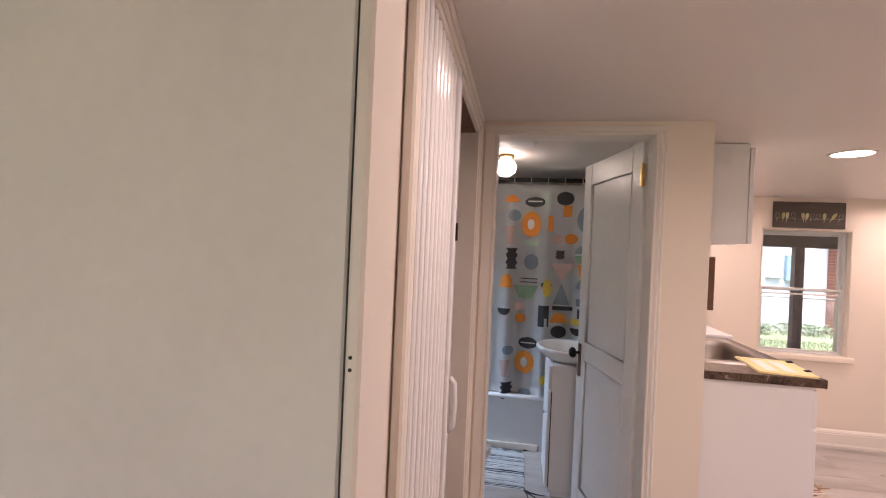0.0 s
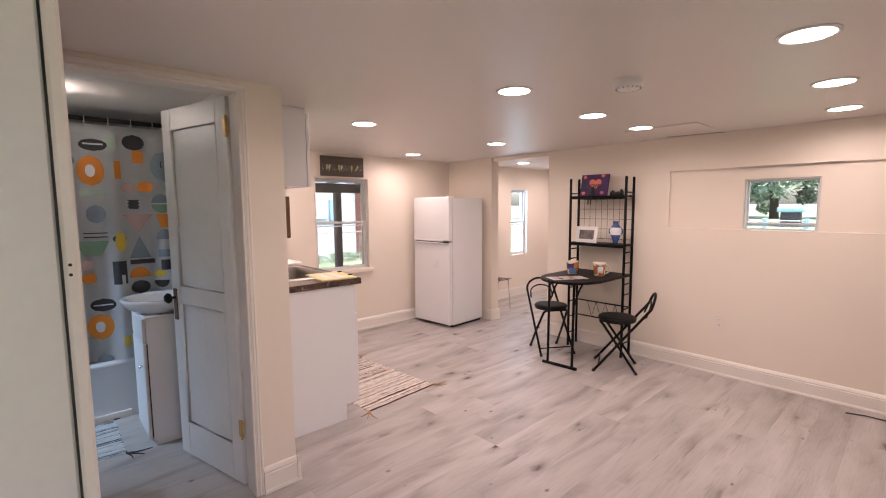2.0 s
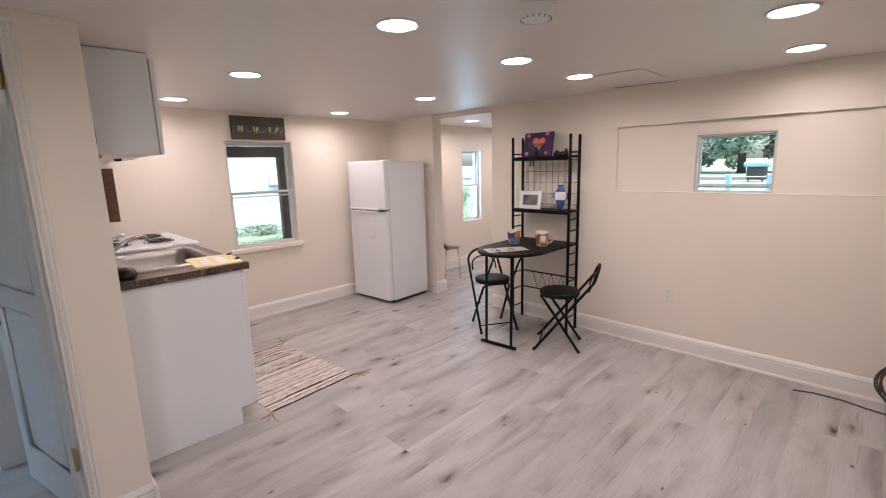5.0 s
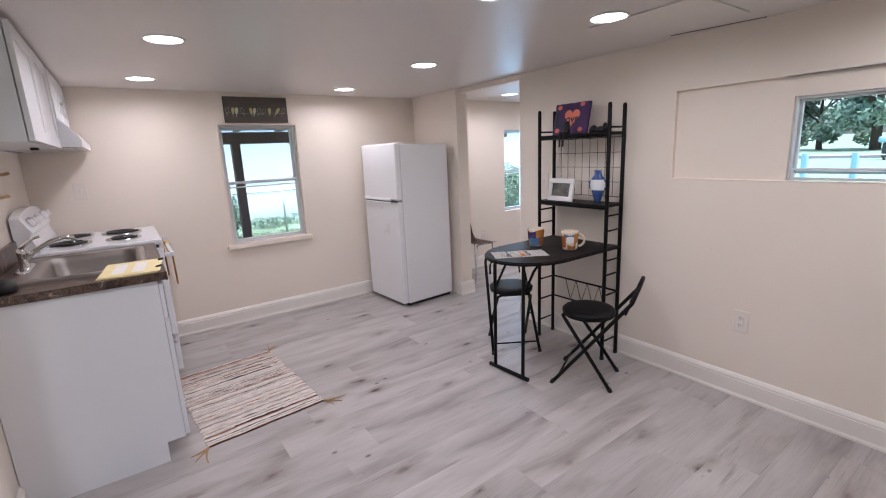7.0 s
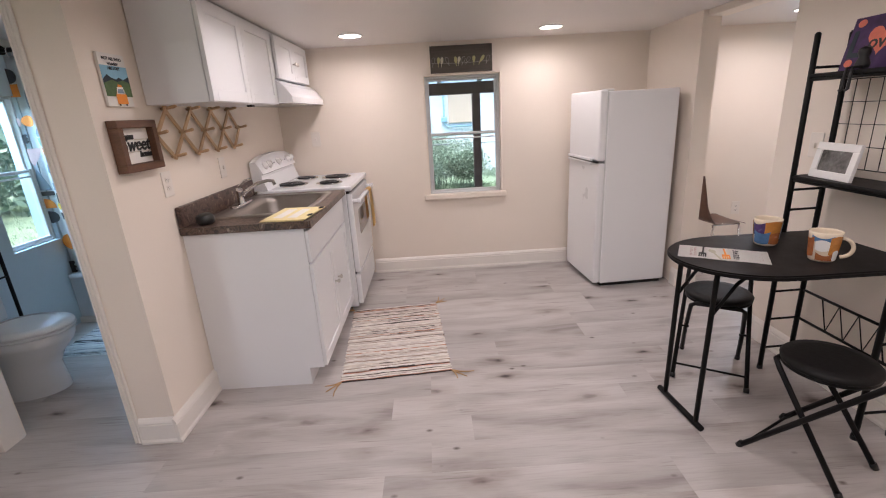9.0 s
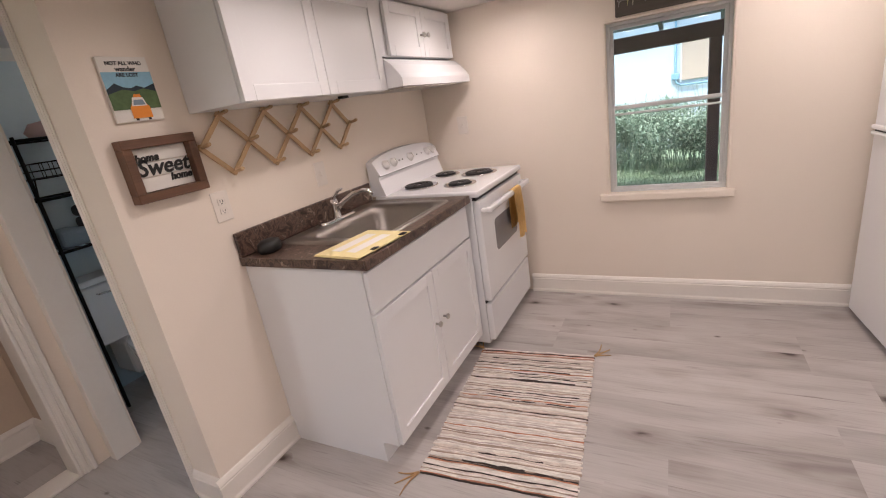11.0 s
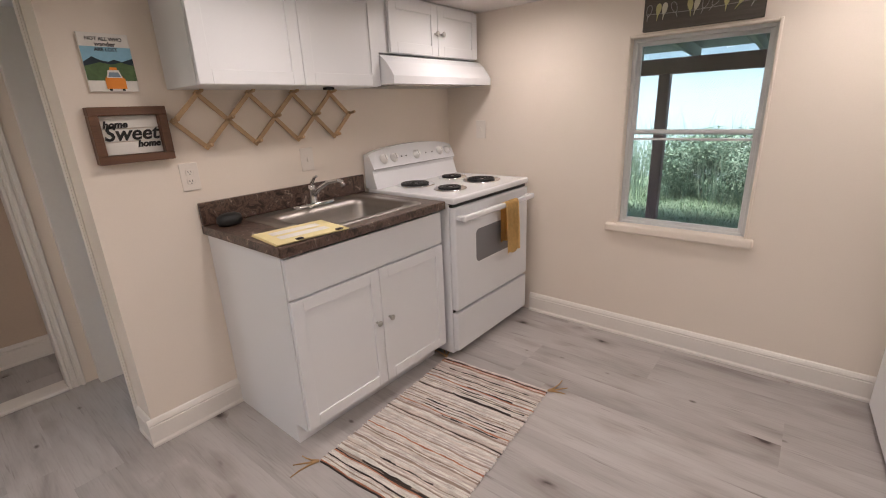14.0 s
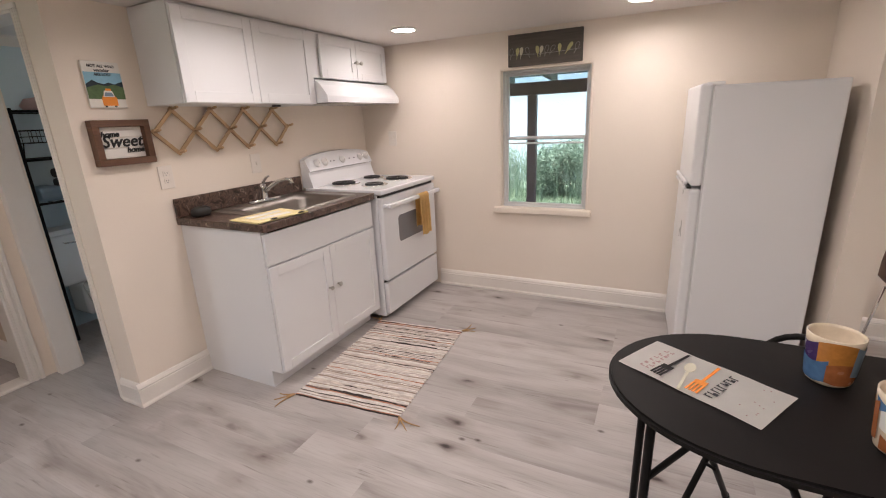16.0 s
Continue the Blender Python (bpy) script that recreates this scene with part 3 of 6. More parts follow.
def sash_window(name, label, w, h, depth, m, split=0.5, f=0.018, s=0.02):
    """A window in an opening w by h; local x across, y outwards, z up from the opening's foot."""
    o = thing(name, m, label, "window", kind="structure")
    bm = bmesh.new()
    for a, b, c, d in ((0, f, 0, h), (w - f, w, 0, h), (f, w - f, 0, f), (f, w - f, h - f, h)):
        box(bm, a, b, depth, depth + 0.06, c, d, 0.003)
    part("window_frame", bm, M_ALU, o)
    zs = h * split
    for nm, z0, z1, y in (("lower_sash", f, zs + 0.016, depth + 0.006), ("upper_sash", zs - 0.012, h - f, depth + 0.034)):
        bm = bmesh.new()
        x0, x1 = f, w - f
        for a, b, c, d in ((x0, x0 + s, z0, z1), (x1 - s, x1, z0, z1), (x0 + s, x1 - s, z0, z0 + s), (x0 + s, x1 - s, z1 - s, z1)):
            box(bm, a, b, y, y + 0.022, c, d, 0.002)
        sash = part(nm, bm, M_ALU, o)
        if nm == "lower_sash":
            part("lift_rail", B(x0 + s, x1 - s, y, y + 0.018, z1 - 0.058, z1 - 0.046, 0.002), M_ALU, sash)
        pane = part("pane", B(x0 + s, x1 - s, y + 0.009, y + 0.013, z0 + s, z1 - s), M_GLASS, sash)
        pane.visible_shadow = False
    return o


def kitchen_window():
    o = sash_window("window_1", "white metal sash window over a painted sill", WIN[1] - WIN[0], WIN[3] - WIN[2], 0.045, pose(WIN[0], N_Y, WIN[2]), 0.52)
    w, h = WIN[1] - WIN[0], WIN[3] - WIN[2]
    bm = bmesh.new()
    for a, b in ((-0.014, 0.0), (w, w + 0.014)):
        box(bm, a, b, -0.006, 0.0, 0.0, h + 0.014, 0.003)
    box(bm, 0, w, -0.006, 0, h, h + 0.014, 0.003)
    part("trim", bm, M_WALL, o)
    part("window_sill", B(-0.062, w + 0.044, -0.036, 0.044, -0.042, 0.006, 0.010, 3), M_WALL, o)


kitchen_window()
sash_window("window_2", "narrow white sash window in the next room", WIN2[1] - WIN2[0], WIN2[3] - WIN2[2], 0.05, pose(WIN2[0], N_Y, WIN2[2]), 0.5)
sash_window("window_3", "small white sliding window in the wall recess", EWIN[1] - EWIN[0], EWIN[3] - EWIN[2], 0.01, pose(E_X + 0.025, EWIN[1], EWIN[2], 0, 0, -90), 0.17, 0.012, 0.012)
sash_window("window_4", "grey metal sash window in the bathroom", BWIN[1] - BWIN[0], BWIN[3] - BWIN[2], 0.03, pose(-0.56, BWIN[0], BWIN[2], 0, 0, 90), 0.5)


def recessed_lamp(x, y):
    o = thing("recessed_light", pose(x, y, TOP), "lit round white recessed ceiling light", "ceiling light", "recessed ceiling lights")
    part("trim_ring", lathe([(0.078, 0.0), (0.092, 0.0), (0.092, -0.004), (0.084, -0.008), (0.078, -0.006), (0.078, 0.0)], 32), M_WHITE, o)
    part("diffuser", lathe([(0.078, -0.004), (0.04, -0.0055), (0, -0.006)], 32), M_LAMP, o, "glowing diffuser")
    la = bpy.data.lights.new("recessed_bulb", "AREA")
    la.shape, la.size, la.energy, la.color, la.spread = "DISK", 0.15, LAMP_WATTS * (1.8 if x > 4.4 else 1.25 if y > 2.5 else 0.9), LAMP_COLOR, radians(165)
    lo = new("recessed_bulb", la)
    lo.matrix_world = pose(x, y, TOP - 0.012)
    return o


# also hangs the added, unseen fitting deeper in the next room
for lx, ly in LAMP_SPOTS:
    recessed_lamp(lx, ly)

# ---- kitchen ----
def shaker(name, parent, w, h, x, y, z, knob=None, label=""):
    """A framed door facing +x: frame proud, panel sunk; y across, z up from its lower corner."""
    bm = bmesh.new()
    s, t = 0.055, 0.019
    box(bm, 0, t - 0.008, s, w - s, s, h - s)
    o = part(name, bm, M_CABINET, parent, label, pose(x, y, z))
    for a, b, c, d, nm in ((0, s, 0, h, "stile"), (w - s, w, 0, h, "stile"), (s, w - s, 0, s, "rail"), (s, w - s, h - s, h, "rail")):
        part(nm, B(0, t, a, b, c, d, 0.0015), M_CABINET, o)
    if knob:
        part("knob", moved(lathe([(0, 0), (0.006, 0), (0.006, 0.014), (0.013, 0.02), (0.015, 0.026), (0.010, 0.032), (0, 0.033)], 16), pose(t, knob[0], knob[1], 0, 90, 0)), M_NICKEL, o, "satin nickel knob")
    return o


def sink_cabinet():
    y0, y1, xf, zt = 2.548, 3.505, 1.655, 0.926
    c = thing("sink_cabinet", pose(0, 0, 0), "white base cabinet with two doors under the sink", "cabinet")
    out = [(W_X + 0.003, 0.0), (1.573, 0.0), (1.573, 0.105), (xf, 0.105), (xf, zt), (W_X + 0.003, zt)]
    for ya, yb in ((y0, y0 + 0.018), (y1 - 0.018, y1)):
        part("side_panel", moved(prism(out, yb - ya, "y"), Matrix.Translation((0, ya, 0))), M_CABINET, c)
    part("bottom", B(1.10, xf, y0 + 0.018, y1 - 0.018, 0.105, 0.125), M_CABINET, c)
    part("back_panel", B(1.05, 1.06, y0 + 0.018, y1 - 0.018, 0.105, zt), M_CABINET, c)
    part("stile", B(xf - 0.02, xf, y0 + 0.018, y0 + 0.045, 0.125, zt), M_CABINET, c)
    part("stile", B(xf - 0.02, xf, y1 - 0.045, y1 - 0.018, 0.125, zt), M_CABINET, c)
    part("rail", B(xf - 0.02, xf, y0 + 0.045, y1 - 0.045, 0.705, 0.745), M_CABINET, c)
    part("toe_kick", B(1.555, 1.573, y0 + 0.018, y1 - 0.018, 0, 0.105), M_CABINET, c)
    part("false_drawer_front", B(xf + 0.001, xf + 0.019, y0 + 0.004, y1 - 0.004, 0.735, 0.908, 0.003), M_CABINET, c)
    mid = (y0 + y1) / 2
    shaker("door", c, mid - y0 - 0.006, 0.612, xf + 0.001, y0 + 0.004, 0.112, (mid - y0 - 0.045, 0.350))
    shaker("door", c, y1 - mid - 0.006, 0.612, xf + 0.001, mid + 0.002, 0.112, (0.04, 0.350))


sink_cabinet()


def rounded(x0, x1, y0, y1, r, n=6):
    pts = []
    for cx, cy, a in ((x1 - r, y1 - r, 0), (x0 + r, y1 - r, 90), (x0 + r, y0 + r, 180), (x1 - r, y0 + r, 270)):
        for i in range(n + 1):
            t = radians(a + 90 * i / n)
            pts.append((cx + r * math.cos(t), cy + r * math.sin(t)))
    return pts


def loop_faces(bm, loops, cap=True, flip=False):
    rings = [[bm.verts.new(p) for p in lp] for lp in loops]
    n = len(rings[0])
    for a, b in zip(rings, rings[1:]):
        for i in range(n):
            j = (i + 1) % n
            bm.faces.new((a[i], a[j], b[j], b[i])).smooth = True
    if cap:
        bm.faces.new(rings[-1])
    bmesh.ops.recalc_face_normals(bm, faces=bm.faces)
    return bm


def worktop():
    o = thing("worktop", pose(0, 0, 0), "brown marbled laminate worktop with a low backsplash", "worktop")
    y0, y1 = 2.53, 3.515
    sx0, sx1, sy0, sy1 = 1.16, 1.60, 2.76, 3.36
    bm = bmesh.new()
    o0 = [(W_X + 0.003, y0), (1.69, y0), (1.69, y1), (W_X + 0.003, y1)]
    i0 = [(sx0, sy0), (sx1, sy0), (sx1, sy1), (sx0, sy1)]
    v = [[bm.verts.new((a, b, z)) for a, b in ring] for ring in (o0, i0) for z in (0.927, 0.965)]
    for i in range(4):
        j = (i + 1) % 4
        for a, b in ((0, 1), (1, 3), (3, 2), (2, 0)):
            bm.faces.new((v[a][i], v[a][j], v[b][j], v[b][i]))
    bmesh.ops.recalc_face_normals(bm, faces=bm.faces)
    part("top", bm, M_LAMINATE, o)
    part("front_edge", B(1.69, 1.700, y0, y1, 0.924, 0.9655, 0.003), M_LAMINATE, o)
    part("backsplash", B(W_X + 0.003, W_X + 0.025, y0, y1, 0.9655, 1.073, 0.004), M_LAMINATE, o)
    s = thing("kitchen_sink", pose(0, 0, 0), "stainless steel single bowl drop-in sink", "sink")
    bm = bmesh.new()
    z = 0.9665
    rim = rounded(1.085, 1.635, 2.70, 3.42, 0.045)
    lip = rounded(1.088, 1.632, 2.703, 3.417, 0.043)
    inn = rounded(1.20, 1.595, 2.775, 3.345, 0.07)
    low = rounded(1.225, 1.57, 2.80, 3.32, 0.06)
    bot = rounded(1.25, 1.545, 2.825, 3.295, 0.05)
    loops = [[(a, b, z) for a, b in rim], [(a, b, z + 0.006) for a, b in lip], [(a, b, z + 0.004) for a, b in inn], [(a, b, z - 0.03) for a, b in rounded(1.208, 1.587, 2.783, 3.337, 0.066)],
             [(a, b, z - 0.14) for a, b in low], [(a, b, z - 0.165) for a, b in bot]]
    part("bowl", loop_faces(bm, loops), M_STEEL, s)
    part("drain", lathe([(0.045, 0.003), (0.04, 0.004), (0.03, 0.0), (0, 0.0)], 20), M_CHROME, s, at=pose(1.40, 3.06, z - 0.165))
    f = thing("kitchen_tap", pose(1.135, 3.08, z + 0.006), "chrome single lever kitchen tap", "tap")
    bm = bmesh.new()
    loop_faces(bm, [[(a, b, 0) for a, b in rounded(-0.028, 0.028, -0.13, 0.13, 0.027)], [(a, b, 0.010) for a, b in rounded(-0.028, 0.028, -0.13, 0.13, 0.027)],
                    [(a, b, 0.014) for a, b in rounded(-0.022, 0.022, -0.12, 0.12, 0.021)]])
    part("deck_plate", bm, M_CHROME, f)
    part("body", lathe([(0.024, 0.012), (0.021, 0.03), (0.019, 0.075), (0.021, 0.085), (0.017, 0.105), (0, 0.11)], 18), M_CHROME, f)
    part("spout", T([(0.0, 0, 0.045), (0.05, 0.012, 0.09), (0.11, 0.027, 0.125), (0.17, 0.04, 0.138), (0.20, 0.047, 0.132), (0.208, 0.049, 0.108)], [0.013, 0.012, 0.011, 0.0105, 0.011, 0.012], 10), M_CHROME, f)
    part("lever", T([(0, 0, 0.105), (0.015, -0.004, 0.125), (0.05, -0.012, 0.152), (0.085, -0.02, 0.162)], [0.011, 0.010, 0.008, 0.006], 8), M_CHROME, f)


worktop()


def stove():
    y0, y1 = 3.53, 4.34
    o = thing("electric_stove", pose(0, 0, 0), "white electric coil stove with oven door and drawer", "stove")
    part("body", B(W_X + 0.02, 1.70, y0 + 0.004, y1 - 0.004, 0.03, 0.944, 0.004), M_ENAMEL, o)
    for x in (1.12, 1.62):
        for y in (y0 + 0.06, y1 - 0.06):
            part("foot", T([(x, y, 0), (x, y, 0.032)], 0.018), M_BLACK, o)
    part("cooktop", B(W_X + 0.03, 1.745, y0, y1, 0.945, 0.982, 0.012, 3), M_ENAMEL, o)
    # back panel with a bowed top
    prof = [(W_X + 0.012, 0.982), (W_X + 0.115, 0.982), (W_X + 0.085, 1.075), (W_X + 0.085, 1.095), (W_X + 0.10, 1.102), (W_X + 0.055, 1.20), (W_X + 0.012, 1.20)]
    bm = bmesh.new()
    n = 14
    rings = []
    for i in range(n + 1):
        u = i / n
        lift = 0.03 * (1 - (2 * u - 1) ** 2) - 0.012 * (abs(2 * u - 1) ** 8)
        rings.append([bm.verts.new((x, y0 + 0.006 + (y1 - y0 - 0.012) * u, z + (lift if z > 1.15 else 0))) for x, z in prof])
    for a, b in zip(rings, rings[1:]):
        for k in range(len(prof)):
            j = (k + 1) % len(prof)
            bm.faces.new((a[k], a[j], b[j], b[k]))
    bm.faces.new(rings[0])
    bm.faces.new(rings[-1][::-1])
    bmesh.ops.recalc_face_normals(bm, faces=bm.faces)
    panel = part("control_panel", bm, M_ENAMEL, o)
    for u in (0.13, 0.24, 0.50, 0.80, 0.90):
        k = part("knob", lathe([(0, 0), (0.030, 0), (0.030, 0.006), (0.021, 0.010), (0.019, 0.026), (0, 0.028)], 20), M_WHITE, panel, "", pose(W_X + 0.083, y0 + (y1 - y0) * u, 1.155, 0, 63, 0))
        part("grip", B(-0.018, 0.018, -0.004, 0.004, 0.026, 0.034, 0.002), M_WHITE, k)
    for u in (0.33, 0.38, 0.62, 0.70):
        part("marker", T([(W_X + 0.083, y0 + (y1 - y0) * u, 1.155), (W_X + 0.087, y0 + (y1 - y0) * u, 1.157)], 0.004), M_CHARCOAL, panel)
    for bx, by, r in ((1.25, y0 + 0.24, 0.10), (1.27, y1 - 0.22, 0.078), (1.54, y0 + 0.23, 0.078), (1.53, y1 - 0.24, 0.10)):
        b = part("burner", lathe([(r + 0.022, 0.0), (r + 0.02, 0.005), (r + 0.008, 0.004), (r * 0.5, -0.004), (0, -0.004)], 30), M_CHROME, o, "chrome drip pan", pose(bx, by, 0.984))
        pts = []
        turns = 4 if r > 0.09 else 3
        for i in range(turns * 22 + 1):
            a = 2 * math.pi * i / 22
            rr = 0.022 + (r - 0.026) * i / (turns * 22)
            pts.append((rr * math.cos(a), rr * math.sin(a), 0.009))
        part("coil", T(pts, 0.0068, 6), M_COIL, b, "black spiral heating coil")
        part("medallion", lathe([(0, 0.012), (0.015, 0.011), (0.017, 0.006)], 14), M_CHROME, b)
    door = part("oven_door", B(1.702, 1.742, y0 + 0.008, y1 - 0.008, 0.315, 0.925, 0.010, 2), M_ENAMEL, o)
    bm = bmesh.new()
    loop_faces(bm, [[(1.7425, a, b) for a, b in rounded(y0 + 0.20, y1 - 0.20, 0.565, 0.765, 0.03)], [(1.7445, a, b) for a, b in rounded(y0 + 0.203, y1 - 0.203, 0.568, 0.762, 0.03)]])
    part("window", bm, M_DARKGLASS, door, "grey tinted oven window")
    bm = B(1.772, 1.802, y0 + 0.02, y1 - 0.02, 0.852, 0.885, 0.009, 3)
    for ya in (y0 + 0.02, y1 - 0.06):
        box(bm, 1.741, 1.776, ya, ya + 0.04, 0.856, 0.881, 0.006, 2)
    part("handle", bm, M_ENAMEL, door, "wide white bar handle")
    # solid black strips stand for the shade above and below the oven door
    part("oven_gap_shade", B(1.696, 1.722, y0 + 0.012, y1 - 0.012, 0.9255, 0.9445), M_BLACK, o, "black strip put in as shade over the oven door")
    part("drawer", B(1.702, 1.738, y0 + 0.008, y1 - 0.008, 0.055, 0.298, 0.008, 2), M_ENAMEL, o)
    part("gap_shadow_strip", B(1.695, 1.706, y0 + 0.012, y1 - 0.012, 0.298, 0.315), M_BLACK, o)
    t = thing("dish_towel", pose(1.787, 4.03, 0.03), "folded ochre cotton towel hung over the oven handle", "towel")
    rng = random.Random(3)
    bm = bmesh.new()
    cols = 10
    rows = [(-0.020, 0.60)] + [(-0.020, 0.70), (-0.0205, 0.80)] + [(0.021 * math.cos(a), 0.838 + 0.021 * math.sin(a)) for a in (2.9, 2.2, 1.57, 0.9, 0.2)] + [(0.022, 0.80), (0.024, 0.72), (0.026, 0.64), (0.027, 0.53)]
    grid = []
    for k, (dx, z) in enumerate(rows):
        grid.append([bm.verts.new((dx + 0.004 * math.sin(i * 1.9 + k * 0.12) * (1 if z < 0.8 else 0.1), -0.074 + 0.148 * i / cols + 0.006 * (0.84 - z), z + (0.006 * math.sin(i * 0.9) if k in (0, len(rows) - 1) else 0))) for i in range(cols + 1)])
    for a, b in zip(grid, grid[1:]):
        for i in range(cols):
            bm.faces.new((a[i], a[i + 1], b[i + 1], b[i])).smooth = True
    bmesh.ops.solidify(bm, geom=bm.faces[:], thickness=0.005)
    part("cloth", bm, M_TOWEL, t)


stove()


def upper_cabinets():
    y0, y1, xf = 2.507, 3.447, 1.325
    c = thing("wall_cabinet", pose(0, 0, 0), "white two-door wall cabinet over the sink", "cabinet")
    part("body", B(W_X + 0.003, xf, y0, y1, 1.565, TOP - 0.003, 0.002), M_CABINET, c)
    mid = (y0 + y1) / 2
    shaker("door", c, mid - y0 - 0.004, 0.44, xf + 0.004, y0 + 0.002, 1.568)
    shaker("door", c, y1 - mid - 0.004, 0.44, xf + 0.004, mid + 0.002, 1.568)
    part("hook", B(1.25, 1.28, 3.14, 3.19, 1.553, 1.565, 0.002), M_BLACK, c, "small dark clip")
    c = thing("wall_cabinet", pose(0, 0, 0), "short white two-door cabinet over the range hood", "cabinet")
    y0, y1 = 3.449, 4.335
    part("body", B(W_X + 0.003, xf, y0, y1, 1.735, TOP - 0.003, 0.002), M_CABINET, c)
    y0 += 0.085
    mid = (y0 + y1) / 2
    shaker("door", c, mid - y0 - 0.004, 0.272, xf + 0.004, y0 + 0.002, 1.739, (mid - y0 - 0.03, 0.12))
    shaker("door", c, y1 - mid - 0.004, 0.272, xf + 0.004, mid + 0.002, 1.739, (0.026, 0.12))
    hood = thing("range_hood", pose(0, 3.452, 0), "white enamelled range hood under the short cabinet", "range hood")
    L = 0.90
    out = [(W_X + 0.003, 1.733), (1.30, 1.733), (1.345, 1.722), (1.385, 1.69), (1.425, 1.64), (1.44, 1.615), (1.44, 1.575), (1.42, 1.575), (W_X + 0.003, 1.575)]
    bm = prism(out, L, "y")
    for f in bm.faces:
        f.smooth = False
    part("canopy", bm, M_ENAMEL, hood)
    part("filter", B(1.10, 1.38, 0.10, L - 0.10, 1.570, 1.5745), M_NICKEL, hood, "metal mesh filter")


upper_cabinets()


def fridge():
    o = thing("refrigerator", pose(3.608, 3.690, 0, 0, 0, 3.5), "white two-door top-freezer refrigerator", "refrigerator")
    d, w, h = 0.605, 0.61, 1.55
    part("body", B(0.062, d, 0, w, 0.03, h - 0.012, 0.008, 2), M_FRIDGE, o)
    part("plinth", B(0.075, d - 0.02, 0.02, w - 0.02, 0.0, 0.03), M_BLACK, o)
    top = part("freezer_door", B(0.0, 0.055, 0.0, w, 1.033, h, 0.014, 3), M_FRIDGE, o)
    low = part("fridge_door", B(0.0, 0.055, 0.0, w, 0.035, 1.020, 0.014, 3), M_FRIDGE, o)
    part("gasket", B(0.054, 0.063, 0.006, w - 0.006, 0.04, h - 0.015), M_ALU, o, "grey door gasket")
    part("handle", B(-0.020, 0.0, 0.10, w - 0.02, 1.027, 1.050, 0.008, 2), M_FRIDGE, top)
    part("handle", B(-0.020, 0.0, 0.10, w - 0.02, 1.000, 1.019, 0.008, 2), M_FRIDGE, low)
    # black bar fills the slit between the handles as its shade
    part("handle_gap_shade", B(-0.012, 0.01, 0.01, w - 0.05, 1.0198, 1.0268), M_BLACK, low)
    part("hinge_cap", B(0.03, 0.11, 0.02, 0.07, h - 0.012, h + 0.006, 0.006, 2), M_WHITE, o)


fridge()


def striped_rug(name, m, length, width, label, warm=True, cords=True, seed=5):
    """Rag rug: bands of cloth strips along x, wavy edges, each strip a rounded ridge; local y runs the length."""
    rng = random.Random(seed)
    o = thing(name, m, label, "rug")
    pal = [((0.66, 0.59, 0.53), 6), ((0.76, 0.71, 0.66), 7), ((0.36, 0.28, 0.23), 3), ((0.05, 0.038, 0.032), 4.2), ((0.45, 0.20, 0.12), 0.8), ((0.58, 0.50, 0.46), 4)]
    if not warm:
        pal = [((0.50, 0.54, 0.56), 6), ((0.62, 0.64, 0.64), 6), ((0.03, 0.035, 0.04), 4), ((0.20, 0.24, 0.28), 3)]
    mats = [mat("rag_strip", c, 0.95, vary=0.35, scale=30, fine=160, bump=0.5, stretch=(0.5, 3, 1)) for c, _ in pal]
    y = 0.0
    bms = [bmesh.new() for _ in pal]
    while y < length:
        h = rng.uniform(0.0045, 0.0085)
        k = rng.choices(range(len(pal)), [w for _, w in pal])[0]
        bm = bms[k]
        n = 22
        e0, e1 = rng.uniform(-0.006, 0.006), rng.uniform(-0.006, 0.006)
        if k == 3 and rng.random() < 0.65:
            e0, e1 = rng.uniform(0, width * 0.5), -rng.uniform(0, width * 0.4)
        rows = []
        for i in range(n + 1):
            x = e0 + (width + e1 - e0) * i / n
            wob = 0.0022 * math.sin(i * 0.7 + y * 31) + rng.uniform(-0.0014, 0.0014)
            zt = 0.007 + rng.uniform(-0.0012, 0.0016)
            rows.append([bm.verts.new((x, y + wob - 0.0007, 0.0015)), bm.verts.new((x, y + wob + h * 0.25, zt)), bm.verts.new((x, y + wob + h * 0.75, zt)), bm.verts.new((x, y + wob + h + 0.0007, 0.0015))])
        for a, b in zip(rows, rows[1:]):
            for j in range(3):
                bm.faces.new((a[j], b[j], b[j + 1], a[j + 1])).smooth = True
        y += h
    part("backing", B(0.004, width - 0.004, 0.004, length - 0.004, 0.0005, 0.002), mats[2], o)
    for bm, mm in zip(bms, mats):
        s = part("rag_weave", bm, mm, o)
        s["kind"] = "stuff"
    if cords:
        for cx, cy, sx, sy in ((0, 0, -1, -1), (width, 0, 1, -1), (width, length, 1, 1), (0, length, -1, 1)):
            for k in range(3):
                a = math.atan2(sy, sx) + (k - 1) * 0.25
                ln = 0.09 + 0.02 * k
                pts = [(cx, cy, 0.008)] + [(cx + ln * u * math.cos(a + 0.3 * u * (k - 1)), cy + ln * u * math.sin(a + 0.3 * u * (k - 1)), 0.006) for u in (0.35, 0.7, 1.0)]
                part("tassel", T(pts, [0.005, 0.004, 0.003, 0.002], 6), M_TAN if warm else M_CHARCOAL, o, "knotted tan cord" if warm else "knotted dark cord")
    return o


striped_rug("rag_rug", pose(1.742, 2.532, 0, 0, 0, 4.6), 0.98, 0.645, "cream and brown striped rag rug on the floor")


